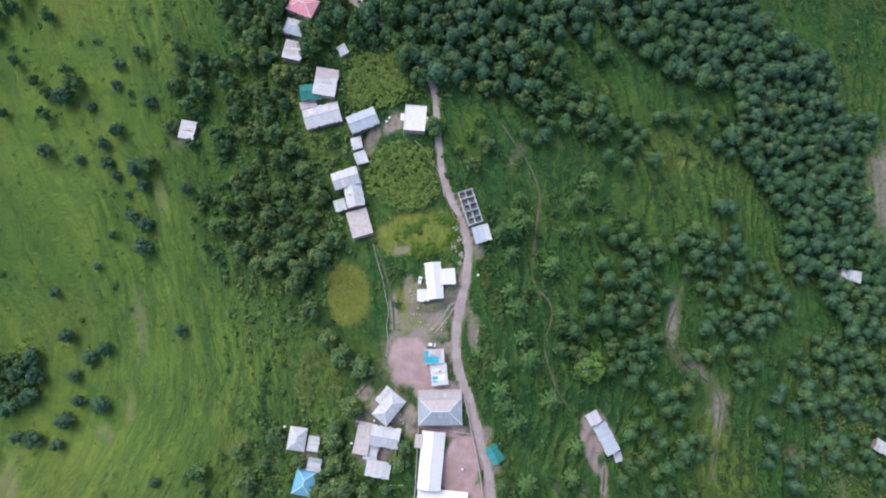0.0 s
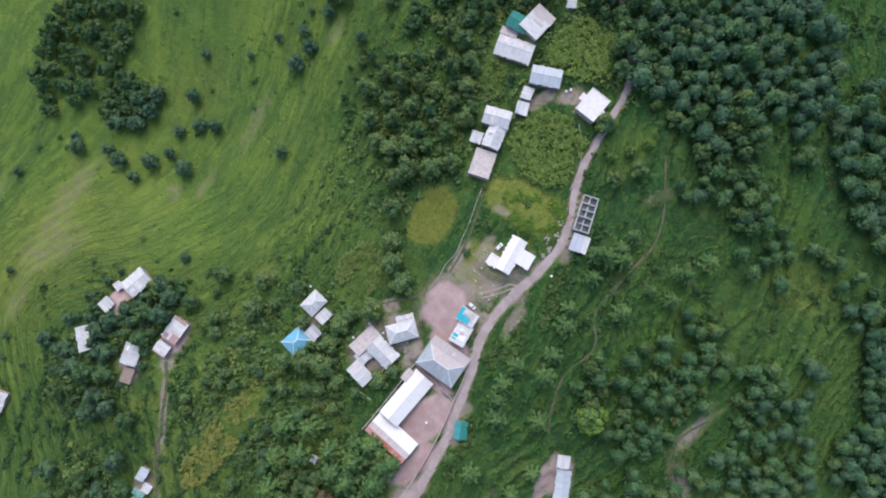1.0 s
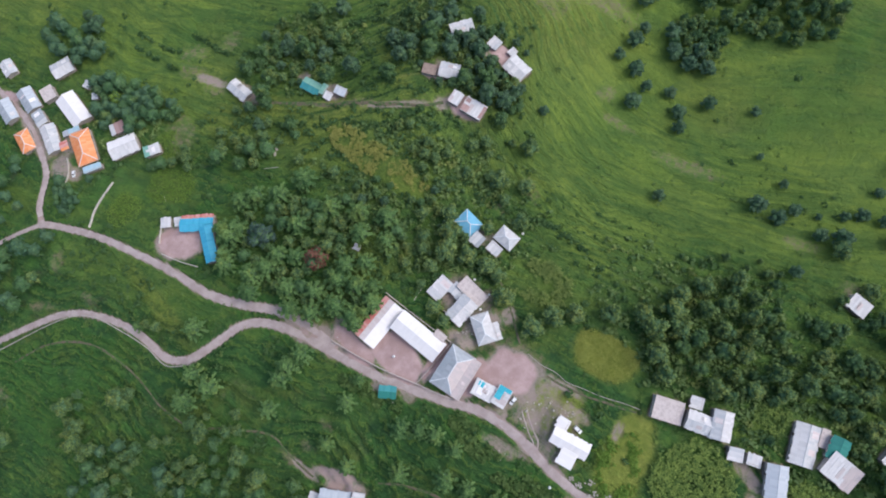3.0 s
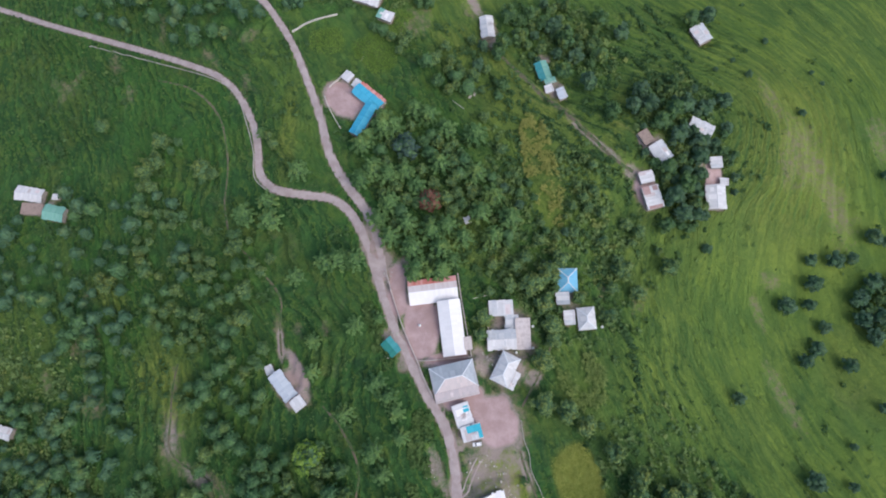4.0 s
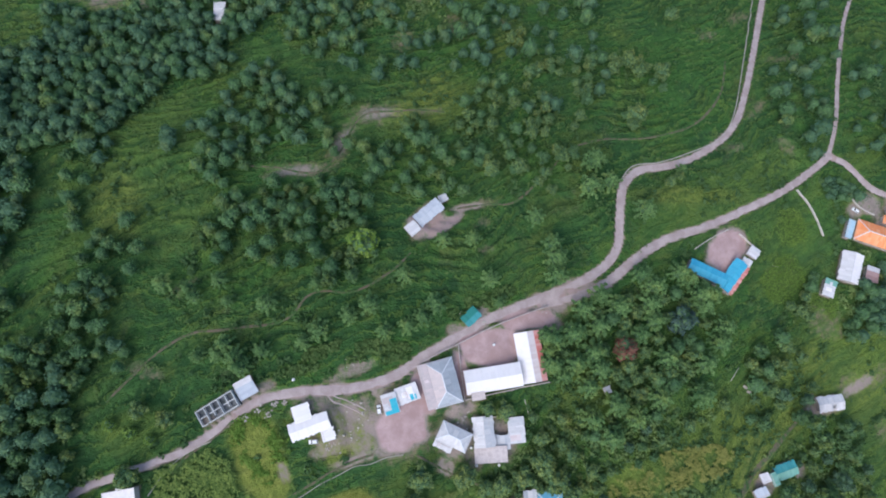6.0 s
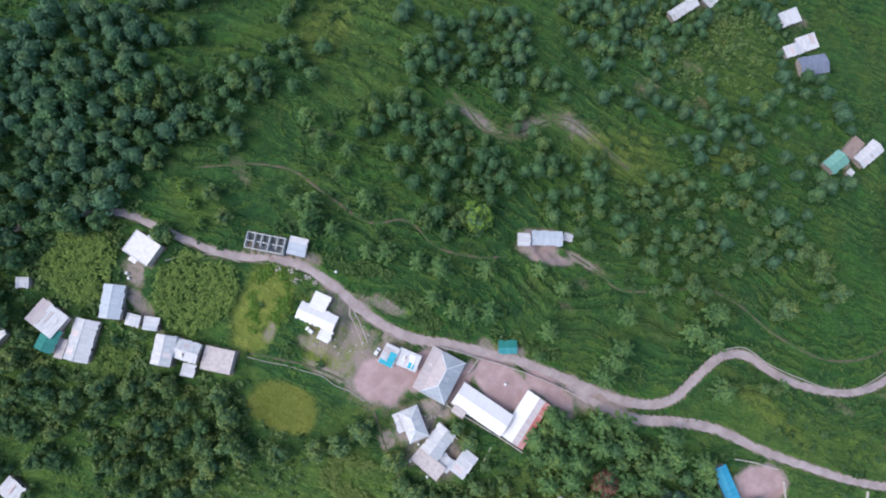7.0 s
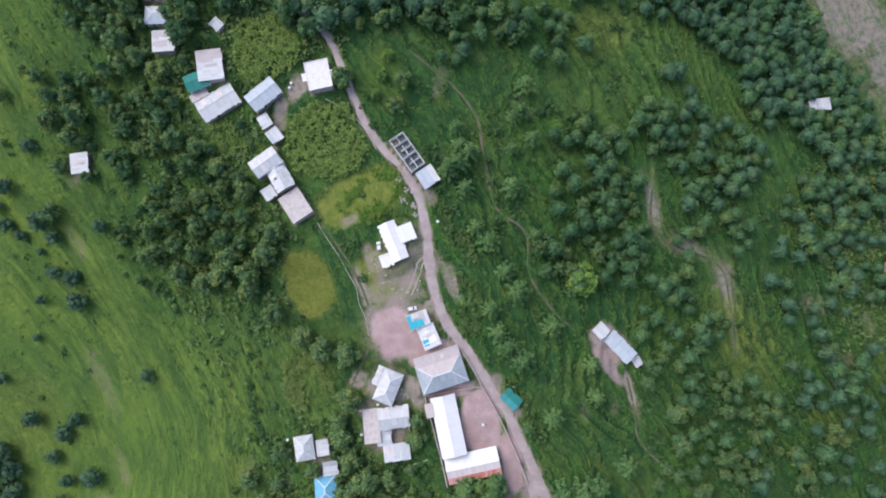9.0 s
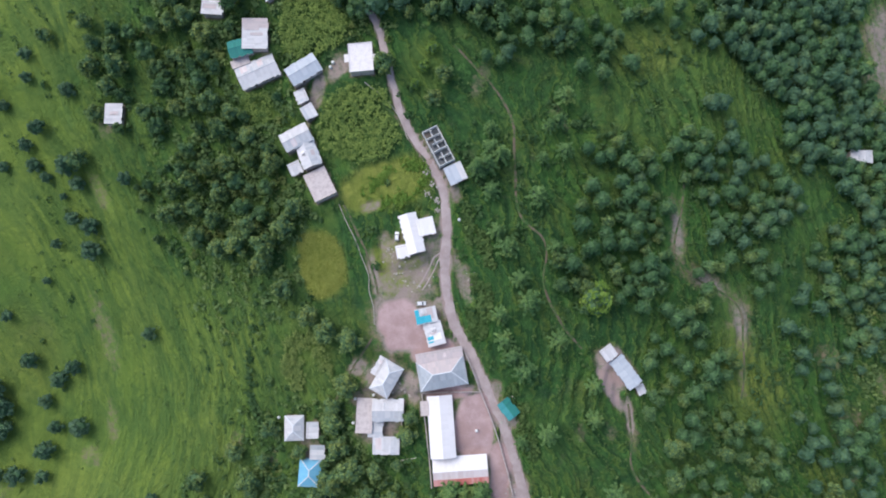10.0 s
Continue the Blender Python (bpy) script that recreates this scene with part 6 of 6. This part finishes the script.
VARIANTS = 5
TREE_MESH = {}
for kind in "scbdofyrg":
    shape = kind if kind in "scdf" else "b"
    for k in range(VARIANTS if kind in "scbdof" else 1):
        holder = []
        for nm, (v, f, slot), mats in (("crown", crown(shape, 11 * k + ord(kind)), [LEAF[kind], LEAF["core"]]), ("trunk", trunk(shape, 7 * k + ord(kind)), [BARK])):
            ob = mesh_object(nm, v, f, mats, mat_index=slot)
            holder.append(ob.data)
            bpy.data.objects.remove(ob)
        TREE_MESH[kind, k] = holder

TREE_LABEL = {
    "s": "young tree with feathery pale-tipped boughs on a grassy slope",
    "c": "tall narrow leafy tree with a pale-tipped crown",
    "b": "broad leafy green tree with an uneven crown",
    "f": "dark leafy forest tree with a rounded crown",
    "o": "olive-green leafy scrub tree behind the houses",
    "d": "dark round tree standing on the open meadow",
    "y": "bright yellow-green leafy tree with a full crown",
    "r": "russet brown-leaved tree among green ones",
    "g": "grey-green leafy tree in the grove",
}
tree_rng = np.random.default_rng(21)
TREE_SPOTS = []


def clear_of_roofs(x, y, gap):
    """True where no building's wall stands within gap metres."""
    for bx, by, length, width, turn in [row[1:6] for rows in CLUSTERS for row in rows] + [SHELL]:
        c, s = math.cos(radians(turn)), math.sin(radians(turn))
        px, py = (x - bx) * c + (y - by) * s, -(x - bx) * s + (y - by) * c
        if abs(px) < length / 2 + gap and abs(py) < width / 2 + gap:
            return False
    return True


def on_crop(x, y):
    return any(ellipse(np.array(x), np.array(y), sp, 0.1) > 0.5 for sp in MAIZE + GRAIN)


def tree(x, y, wide, kind, group, gap=0.27):
    if not clear_of_roofs(x, y, gap * wide) or on_crop(x, y):
        return
    k = int(tree_rng.integers(VARIANTS)) if kind in "scbdof" else 0
    leaves, stem = TREE_MESH[kind, k]
    thing = root("tree", x, y, float(ground_z(x, y)), float(tree_rng.uniform(0, 360)), TREE_LABEL[kind], "tree", group)
    tall = wide * float(tree_rng.uniform(0.9, 1.15)) * {"s": 1.3, "c": 1.6, "b": 1.35, "d": 1.15}.get(kind, 1.2)
    for nm, me in (("crown", leaves), ("trunk", stem)):
        ob = new(nm, me)
        ob.parent = thing
        ob.scale = (wide * 1.08, wide * 1.08, tall)
    TREE_SPOTS.append((x, y, wide))


def stand(spots, seed, small=4.3, large=6.4):
    """Each wide clump as two or three slim trees standing together."""
    rng = np.random.default_rng(seed)
    out = []
    for x, y, wide in spots:
        n = max(1, round((wide / 6.2) ** 1.7))
        turn = rng.uniform(0, 6.283)
        for k in range(n):
            r = 0.0 if n == 1 else wide * rng.uniform(0.26, 0.40)
            a = turn + 6.283 * (k + rng.uniform(-0.2, 0.2)) / n
            out.append((round(float(x + r * math.cos(a)), 2), round(float(y + r * math.sin(a)), 2), round(float(rng.uniform(small, large)), 2)))
    return out


for spots, kind, group in ((SLOPE_NEAR, "s", "trees on the near slope"), (stand(SLOPE_MID, 1), "c", "trees on the wooded slope"), 
                           (SOUTH_EAST, "s", "trees on the near slope"), (stand(SOUTH_MID, 4), "c", "trees on the wooded slope"),
                           (GROVE, "s", "grove below the school"), (stand(GROVE_WEST, 9, 3.6, 6.6)[::2], "o", "grove below the school"),
                           (BELT_MID, "o", "trees behind the houses"), (BELT_SOUTH, "o", "trees behind the houses"), ([(x, y, 0.76 * w) for x, y, w in MEADOW], "d", "meadow trees"), ([(x, y, 0.8 * w) for x, y, w in MEADOW_NORTH], "d", "meadow trees")):
    for x, y, wide in spots:
        if math.hypot(x - 60.2, y + 59.2) > 7.5:
            tree(x, y, wide, kind, group)
for x, y, wide, kind in MARKED:
    tree(x, y, wide, kind, "trees that stand out", 0.1)


def in_wood(x, y, wide):
    """True outside the open glades and the valley fields."""
    return not any(ellipse(np.array(x), np.array(y), sp, 0.1) > 0.5 for sp in GLADES + PLAIN)


def free_of(x, y, tree_gap=0.0):
    """True where no building, road or bare yard lies."""
    i = np.clip(np.searchsorted(GX, x), 0, len(GX) - 1)
    j = np.clip(np.searchsorted(GY, y), 0, len(GY) - 1)
    return (BUILT[j, i] < 0.05) & (ROADNESS[j, i] < 0.1) & (soil[j, i] < 0.4)


def joined(spots, kinds, name, label, seed):
    """Many trees as one mesh."""
    rng = np.random.default_rng(seed)
    V, F, M = [], [], []
    mats = [BARK, LEAF["core"]] + [LEAF[k] for k in kinds]
    n = 0
    for x, y, wide in spots:
        if not clear_of_roofs(x, y, 0.27 * wide):
            continue
        kind = kinds[int(rng.integers(len(kinds)))]
        leaves, stem = TREE_MESH[kind, int(rng.integers(VARIANTS))]
        a = rng.uniform(0, 6.283)
        c, s = np.cos(a), np.sin(a)
        z = float(ground_z(x, y))
        tall = wide * rng.uniform(1.05, 1.6)
        for me, slot in ((leaves, 2 + kinds.index(kind)), (stem, 0)):
            v = np.empty(len(me.vertices) * 3, np.float32)
            me.vertices.foreach_get("co", v)
            v = v.reshape(-1, 3)
            f = np.empty(len(me.loops), np.int32)
            me.loops.foreach_get("vertex_index", f)
            f = f.reshape(-1, 4)
            V.append(np.stack([x + (v[:, 0] * c - v[:, 1] * s) * wide, y + (v[:, 0] * s + v[:, 1] * c) * wide, z + v[:, 2] * tall], -1))
            F.append(f + n)
            ms = np.empty(len(f), np.int32)
            me.polygons.foreach_get("material_index", ms)
            M.append(np.where(ms == 1, 1, slot))
            n += len(v)
            TREE_SPOTS.append((x, y, wide)) if slot else None
    return tagged(mesh_object(name, np.concatenate(V), np.concatenate(F), mats, mat_index=np.concatenate(M)), label, "woodland", kind="stuff")


joined(stand(SLOPE_FAR, 2, 3.8, 6.6) + stand(NORTH_NEAR, 3, 4.0, 6.8), ["c", "c", "b"], "woodland", "leafy trees in clumps on the wooded slope", 11)
joined(stand(SOUTH_FAR, 8, 4.2, 7.6), ["b", "o", "o"], "woodland", "mixed leafy trees above the lower road", 12)
joined([e for e in stand(NORTH_WOOD + SLOPE_DARK, 5, 4.6, 7.0) if in_wood(*e)], ["f", "c"], "woodland", "dense green wood on the far side of the slope", 1)
# the upper road runs under a roof of leaves
verge = [(x + 2.6 * (-1) ** k, y + 1.5 * (-1) ** k, 7.2 + 1.3 * (k % 3)) for k, (x, y) in enumerate(spline(MAIN_ROAD[5:8], 4.5))]
joined(stand(NORTH_HIDDEN, 6, 4.8, 7.4) + verge, ["f", "b"], "woodland", "leafy wood hiding the upper road", 2)
joined([e for e in stand(SOUTH_LEFT + FAR_CORNER, 7, 4.6, 7.0) if in_wood(*e)], ["f", "c"], "woodland", "mixed wood on the far eastern slope", 3)
joined([(x, y, 0.84 * w) for x, y, w in RIDGE_BUSH], ["d", "b"], "woodland", "dark thicket round the spur houses", 4)
joined([(x, y, 0.78 * w) for x, y, w in BELT_NORTH], ["o", "b", "o"], "woodland", "broad-leaved wood between village and meadow", 5)

# more of the woods, filled in between the placed trees
fill_rng = np.random.default_rng(33)
# x, y, two radii, turn, number, smallest and largest crown
WEST_WOODS = [
    ((-70, 22, 25, 48, 0), 34, 2.4, 7.0), ((-96, 18, 18, 52, 0), 14, 2.5, 6.0), ((-45, -130, 22, 34, 10), 40, 2.2, 5.5), ((-84, -232, 20, 24, 10), 32, 3.5, 7.5),
    ((-121, -172, 16, 26, -25), 28, 3.2, 6.5), ((-116, -138, 10, 18, 0), 20, 3.5, 7), ((-140, -150, 6, 16, 0), 10, 3, 5.5), ((-193, -72, 13, 13, 0), 24, 4.6, 6.6), ((-230, -60, 22, 40, 0), 70, 5, 8),
    ((-195, -316, 46, 26, 0), 60, 7, 11), ((-140, -370, 30, 22, 0), 26, 7, 11), ((-40, -222, 30, 22, 30), 18, 5, 8), ((-190, 72, 36, 34, 0), 20, 5, 9),
]
NORTH_WOODS = [
    ((-60, 95, 40, 32, 0), 90, 6, 10), ((15, 85, 45, 36, 0), 105, 6, 10), ((45, 62, 32, 20, -10), 14, 5.5, 9), ((108, 92, 45, 26, -12), 105, 6, 10),
    ((162, 52, 30, 44, 12), 105, 6, 10), ((198, 10, 30, 55, 0), 60, 6, 10),
]
EAST_WOODS = [
    ((80, -42, 13, 20, 0), 24, 5, 8), ((125, -20, 36, 22, 0), 16, 5, 9), ((100, -115, 30, 50, 10), 8, 5, 9), ((135, -150, 55, 45, 0), 24, 5, 10),
    ((-2, -160, 24, 36, -10), 42, 5.5, 8), ((180, -150, 45, 55, 0), 30, 6, 10), ((205, -70, 36, 38, 0), 60, 4.5, 8.5), ((246, -118, 28, 32, 0), 40, 4.5, 8),
]
SOUTH_WOODS = [
    ((42.5, -280, 5.5, 8, -20), 30, 2.6, 4.6), ((0, -245, 12, 10, 0), 12, 4, 7), ((-6, -290, 10, 16, 0), 18, 4, 7.5), ((90, -300, 80, 40, 0), 48, 6, 10),
    ((-15, -292, 9, 30, 15), 26, 5, 8), ((-26, -345, 16, 20, 0), 18, 6, 9),
]
extra = []
ROAD_POINTS = np.concatenate([line for name, line, z, half in ROADS if half > 1])
for spec, count, small, large in WEST_WOODS + NORTH_WOODS + EAST_WOODS + SOUTH_WOODS:
    made = 0
    count = int(count * (1.15 if spec[0] > 0 else 1.0))
    for _ in range(count * 8):
        if made >= count:
            break
        r, a = math.sqrt(fill_rng.random()), fill_rng.uniform(0, 6.283)
        c, s = math.cos(radians(spec[4])), math.sin(radians(spec[4]))
        ex, ey = spec[2] * r * math.cos(a), spec[3] * r * math.sin(a)
        x, y = spec[0] + ex * c - ey * s, spec[1] + ex * s + ey * c
        w = fill_rng.uniform(small, large) * (fill_rng.uniform(0.55, 0.95) if spec[0] > 0 else 1.0)
        if not bool(free_of(np.array(x), np.array(y))) or not in_wood(x, y, w):
            continue
        if y < -60 and (np.hypot(ROAD_POINTS[:, 0] - x, ROAD_POINTS[:, 1] - y) < 2.0 + 0.5 * w).any():
            continue
        if any(ellipse(np.array(x), np.array(y), sp, 0.1) > 0.3 for sp in MAIZE + GRAIN + GARDEN):
            continue
        spots = np.array(TREE_SPOTS + extra)
        if (np.hypot(spots[:, 0] - x, spots[:, 1] - y) < 0.33 * (spots[:, 2] + w)).any():
            continue
        extra.append((x, y, w))
        made += 1
west_side = [e for e in extra if e[0] < -35]
far_side = [e for e in extra if e not in west_side and (e[0] > 105 or e[1] > 62 or e[1] < -265)]
joined(far_side, ["f", "f", "c"], "woodland", "close dark wood on the far slopes", 9)
joined([e for e in extra if e not in west_side and e not in far_side], ["b", "o", "c"], "woodland", "scrub trees filling the slopes between the larger ones", 6)
joined([e for e in west_side if e[1] > -110], ["o", "o", "b"], "woodland", "olive-green scrub between village and meadow", 7)
joined([e for e in west_side if e[1] <= -110], ["d", "b", "o"], "woodland", "dark scrub trees on the western spur", 8)


# ---- shrubs, tall grass and crops ----
def scatter(count, seed, density):
    """Random points kept with the given likelihood."""
    rng = np.random.default_rng(seed)
    x, y = rng.uniform(-235, 280, count), rng.uniform(-395, 130, count)
    keep = rng.random(count) < density(x, y)
    return x[keep], y[keep], rng


def grid_value(table, x, y):
    i = np.clip(np.searchsorted(GX, x), 0, len(GX) - 1)
    j = np.clip(np.searchsorted(GY, y), 0, len(GY) - 1)
    return table[j, i]


def shrub_density(x, y):
    u = x - ridge_line(y)
    d = 0.02 + 0.7 * smooth(fbm(x, y, 18, 3, 21), 0.52, 0.68)
    belt = ellipse(x, y, (-66, 10, 34, 66, 0), 0.3) + ellipse(x, y, (-50, -130, 36, 60, 10), 0.3) + ellipse(x, y, (-100, -185, 46, 60, 20), 0.3)
    belt = belt * (1 - 0.9 * ellipse(x, y, (-82, -56, 17, 36, 0), 0.3))
    meadow_part = smooth(-u, 80, 110) * (1 - np.clip(belt, 0, 1))
    d = d * (1 - 0.95 * meadow_part) + 0.5 * np.clip(belt, 0, 1)
    crops = sum(ellipse(x, y, sp, 0.1) for sp in MAIZE + GRAIN + GARDEN)
    return d * free_of(x, y) * (1 - np.clip(crops, 0, 1))


def tufts(name, label, mat, x, y, rng, leaves, size, spread_r, high, jitter=0.6):
    n = len(x)
    s = size * rng.uniform(0.55, 1.4, n)
    z = ground_z(x, y)
    c = rng.normal(0, 1, (n, leaves, 3))
    c /= np.linalg.norm(c, axis=2, keepdims=True)
    c[:, :, 2] = abs(c[:, :, 2])
    out = c.reshape(-1, 3) + (0, 0, 0.35)
    c = c * s[:, None, None] * (spread_r, spread_r, high)
    c += np.stack([x, y, z + 0.05], -1)[:, None, :]
    v = leaf_quads(rng, c.reshape(-1, 3), out, np.repeat(s, leaves)[:, None] * 0.42, 1.2, jitter)
    return tagged(mesh_object(name, v, np.arange(len(v)).reshape(-1, 4), [mat]), label, name, kind="stuff")


def riser_density(x, y):
    """Hedge-like growth on the steps of the western terraces."""
    q = grid_value(LINES, x, y) / 7.5
    q = q - np.floor(q)
    u = x - ridge_line(y)
    d = smooth(q, 0.74, 0.80) * (1 - smooth(q, 0.92, 0.98)) * smooth(fbm(x, y, 16, 2, 61), 0.42, 0.58)
    zone = ellipse(x, y, (-95, -195, 75, 75, 20), 0.3) + 0.5 * ellipse(x, y, (-110, 40, 50, 60, 0), 0.3) + 0.7 * ellipse(x, y, (-75, -60, 20, 50, 0), 0.3)
    return np.clip(d * zone, 0, 1) * (u < -25) * free_of(x, y)


# hedgerows grown up on the oldest terrace walls: x, y along each
HEDGES = [
    [(-138, -248), (-142, -228), (-146, -205)], [(-137, -201), (-151, -179), (-167, -163)], [(-103, -234), (-115, -216), (-129, -192), (-141, -176)],
    [(-128, -247), (-133, -221), (-140, -200)], [(-37, -234), (-50, -208), (-63, -185), (-75, -165), (-93, -156)], [(-63, -292), (-64, -267), (-72, -256)],
    [(-40, -315), (-43, -275), (-52, -256)], [(-46, -334), (-49, -297), (-56, -280)], [(-92, -178), (-100, -200), (-106, -214)], [(-70, -91), (-74, -74), (-68, -48)],
]


def hedge_density(x, y):
    d = np.full(len(x), 99.0)
    for pts in HEDGES:
        for px, py in spline(pts, 2.0):
            d = np.minimum(d, np.hypot(x - px, y - py))
    return (1 - smooth(d, 0.6, 1.6)) * (0.2 + 0.8 * smooth(fbm(x, y, 9, 2, 71), 0.38, 0.55)) * free_of(x, y)


x, y, rng = scatter(260000, 55, hedge_density)
tufts("hedge_growth", "dark bushy hedgerows on old terrace walls", LEAF["shrub"], x, y, rng, 12, 1.0, 1.0, 1.1)
x, y, rng = scatter(150000, 54, riser_density)
tufts("hedge_growth", "dark shrubby growth along terrace steps", LEAF["shrub"], x, y, rng, 6, 0.75, 1.2, 0.8)
x, y, rng = scatter(23000, 51, shrub_density)
tufts("shrubs", "low leafy shrubs and weeds on the slopes", LEAF["shrub"], x, y, rng, 13, 1.15, 1.0, 1.1)


def thicket_density(x, y):
    """Close undergrowth below the scrub trees."""
    d = sum(ellipse(x, y, sp, 0.35) for sp in ((-64, 14, 27, 60, 0), (-52, -130, 30, 46, 10), (-86, -228, 22, 26, 10), (-120, -165, 20, 34, -20), (-20, 60, 22, 14, -40), (-4, -290, 14, 26, 0), (215, -85, 40, 50, 0)))
    crops = sum(ellipse(x, y, sp, 0.1) for sp in MAIZE + GRAIN + GARDEN)
    return np.clip(d, 0, 1) * (0.25 + 0.75 * smooth(fbm(x, y, 9, 2, 23), 0.40, 0.58)) * free_of(x, y) * (1 - np.clip(crops, 0, 1))


x, y, rng = scatter(80000, 58, thicket_density)
tufts("shrubs", "close leafy undergrowth between the scrub trees", LEAF["o"], x, y, rng, 10, 1.25, 1.0, 1.0)


def grass_density(x, y):
    d = smooth(fbm(x, y, 12, 3, 31), 0.40, 0.62)
    # thicker on the lips of the terraces
    h = ground_z(x, y)
    lip = smooth(np.hypot(ground_z(x + 0.7, y) - ground_z(x - 0.7, y), ground_z(x, y + 0.7) - ground_z(x, y - 0.7)), 0.45, 0.9)
    return (0.18 * d + 0.75 * lip) * (1 - 0.75 * smooth(-(x - ridge_line(y)), 50, 80)) * free_of(x, y) * (1 - sum(ellipse(x, y, sp, 0.2) for sp in FALLOW[:1] + GRAIN))


x, y, rng = scatter(110000, 52, grass_density)
tufts("grass", "rank tall grass along the terrace edges", LEAF["grass"], x, y, rng, 4, 0.85, 1.1, 0.6, 0.5)


def crop_rows(name, label, mat, spec, gap, blades, height, seed, ragged=False):
    """Plants in wavering rows inside an oval plot: each a stem's worth of arching blades."""
    rng = np.random.default_rng(seed)
    cx, cy, a, b, turn = spec
    r = max(a, b)
    gx, gy = np.meshgrid(np.arange(-r, r, gap), np.arange(-r, r, gap * 0.8))
    px = cx + gx.ravel() + rng.normal(0, gap * 0.28, gx.size)
    py = cy + gy.ravel() + rng.normal(0, gap * 0.28, gx.size)
    keep = (ellipse(px, py, spec, 0.05 + 0.1) > rng.uniform(0.2, 0.8, px.size)) & free_of(px, py)
    keep &= rng.random(px.size) < 0.35 + 0.65 * smooth(fbm(px, py, 1.3, 2, 90), 0.36, 0.54)
    if ragged:
        keep &= fbm(px, py, 5, 3, 92) > rng.uniform(0.36, 0.52, px.size)
    px, py = px[keep], py[keep]
    n = len(px)
    h = height * rng.uniform(0.75, 1.15, (n, 1)) * (0.6 + 0.8 * fbm(px, py, 2.6, 2, 91)[:, None])
    ang = rng.uniform(0, 6.283, (n, blades))
    base = np.stack([np.repeat(px[:, None], blades, 1), np.repeat(py[:, None], blades, 1), ground_z(px, py)[:, None] + h * rng.uniform(0.25, 0.9, (n, blades))], -1)
    d = np.stack([np.cos(ang), np.sin(ang), np.zeros_like(ang)], -1)
    w = np.stack([-np.sin(ang), np.cos(ang), np.zeros_like(ang)], -1) * 0.13 * height / 1.6
    reach = height * rng.uniform(0.25, 0.5, (n, blades, 1))
    mid = base + d * reach * 0.55 + (0, 0, 0.16 * height)
    tip = base + d * reach - (0, 0, 0.02)
    v = np.stack([base - w * 0.4, mid - w, tip, mid + w], 2).reshape(-1, 3)
    return tagged(mesh_object(name, v, np.arange(len(v)).reshape(-1, 4), [mat]), label, "crop", kind="stuff")


for k, spec in enumerate(MAIZE):
    crop_rows("maize", "tall ripening maize in a small field", LEAF[{3: "rough", 4: "dry"}.get(k, "corn")], spec, 0.72, 8, 2.0, 60 + k, k > 2)
for k, spec in enumerate(GRAIN):
    crop_rows("grain", "yellow-green ripening crop in an oval field", LEAF["grain"], spec, 0.34, 5, 0.8, 70 + k)
# leafy plants along the edge of the fallow plot and across it
for k, (pts, half, count) in enumerate((([(-2, -1), (3.4, -5.5), (1.5, -9.5), (-5, -13.6), (-12, -15.5)], 2.3, 620), ([(-8, -3.5), (-13, -6.5), (-19, -10)], 1.7, 230))):
    rng = np.random.default_rng(95 + k)
    line = spline(pts, 0.3)
    at = line[rng.integers(0, len(line), count)] + rng.normal(0, 0.55 * half, (count, 2))
    at = at[fbm(at[:, 0], at[:, 1], 3.0, 2, 98) > 0.40]
    tufts("vegetables", "bright green leafy plants in a garden plot", LEAF["y"], at[:, 0], at[:, 1], rng, 12, 0.58, 0.9, 0.6)
# leafy plants sown along the road
for k, spec in enumerate(((16.5, -58, 4.2, 14, -12), (22, -38, 2.2, 9, 10), (17, -26, 1.4, 7, 0), (27, -100, 3, 14, 8))):
    rng = np.random.default_rng(195 + k)
    x, y = spec[0] + rng.uniform(-8, 8, 700), spec[1] + rng.uniform(-15, 15, 700)
    keep = (ellipse(x, y, spec, 0.3) > 0.3) & free_of(x, y) & (fbm(x, y, 5, 2, 97) > 0.42)
    tufts("vegetables", "leafy green plants beside the road", LEAF["grass"], x[keep], y[keep], rng, 11, 1.0, 1.0, 0.9)
for k, spec in enumerate(GARDEN):
    crop_rows("vegetables", "low green garden plants in a small plot", LEAF["y"], spec, 0.75, 8, 1.1, 80 + k)
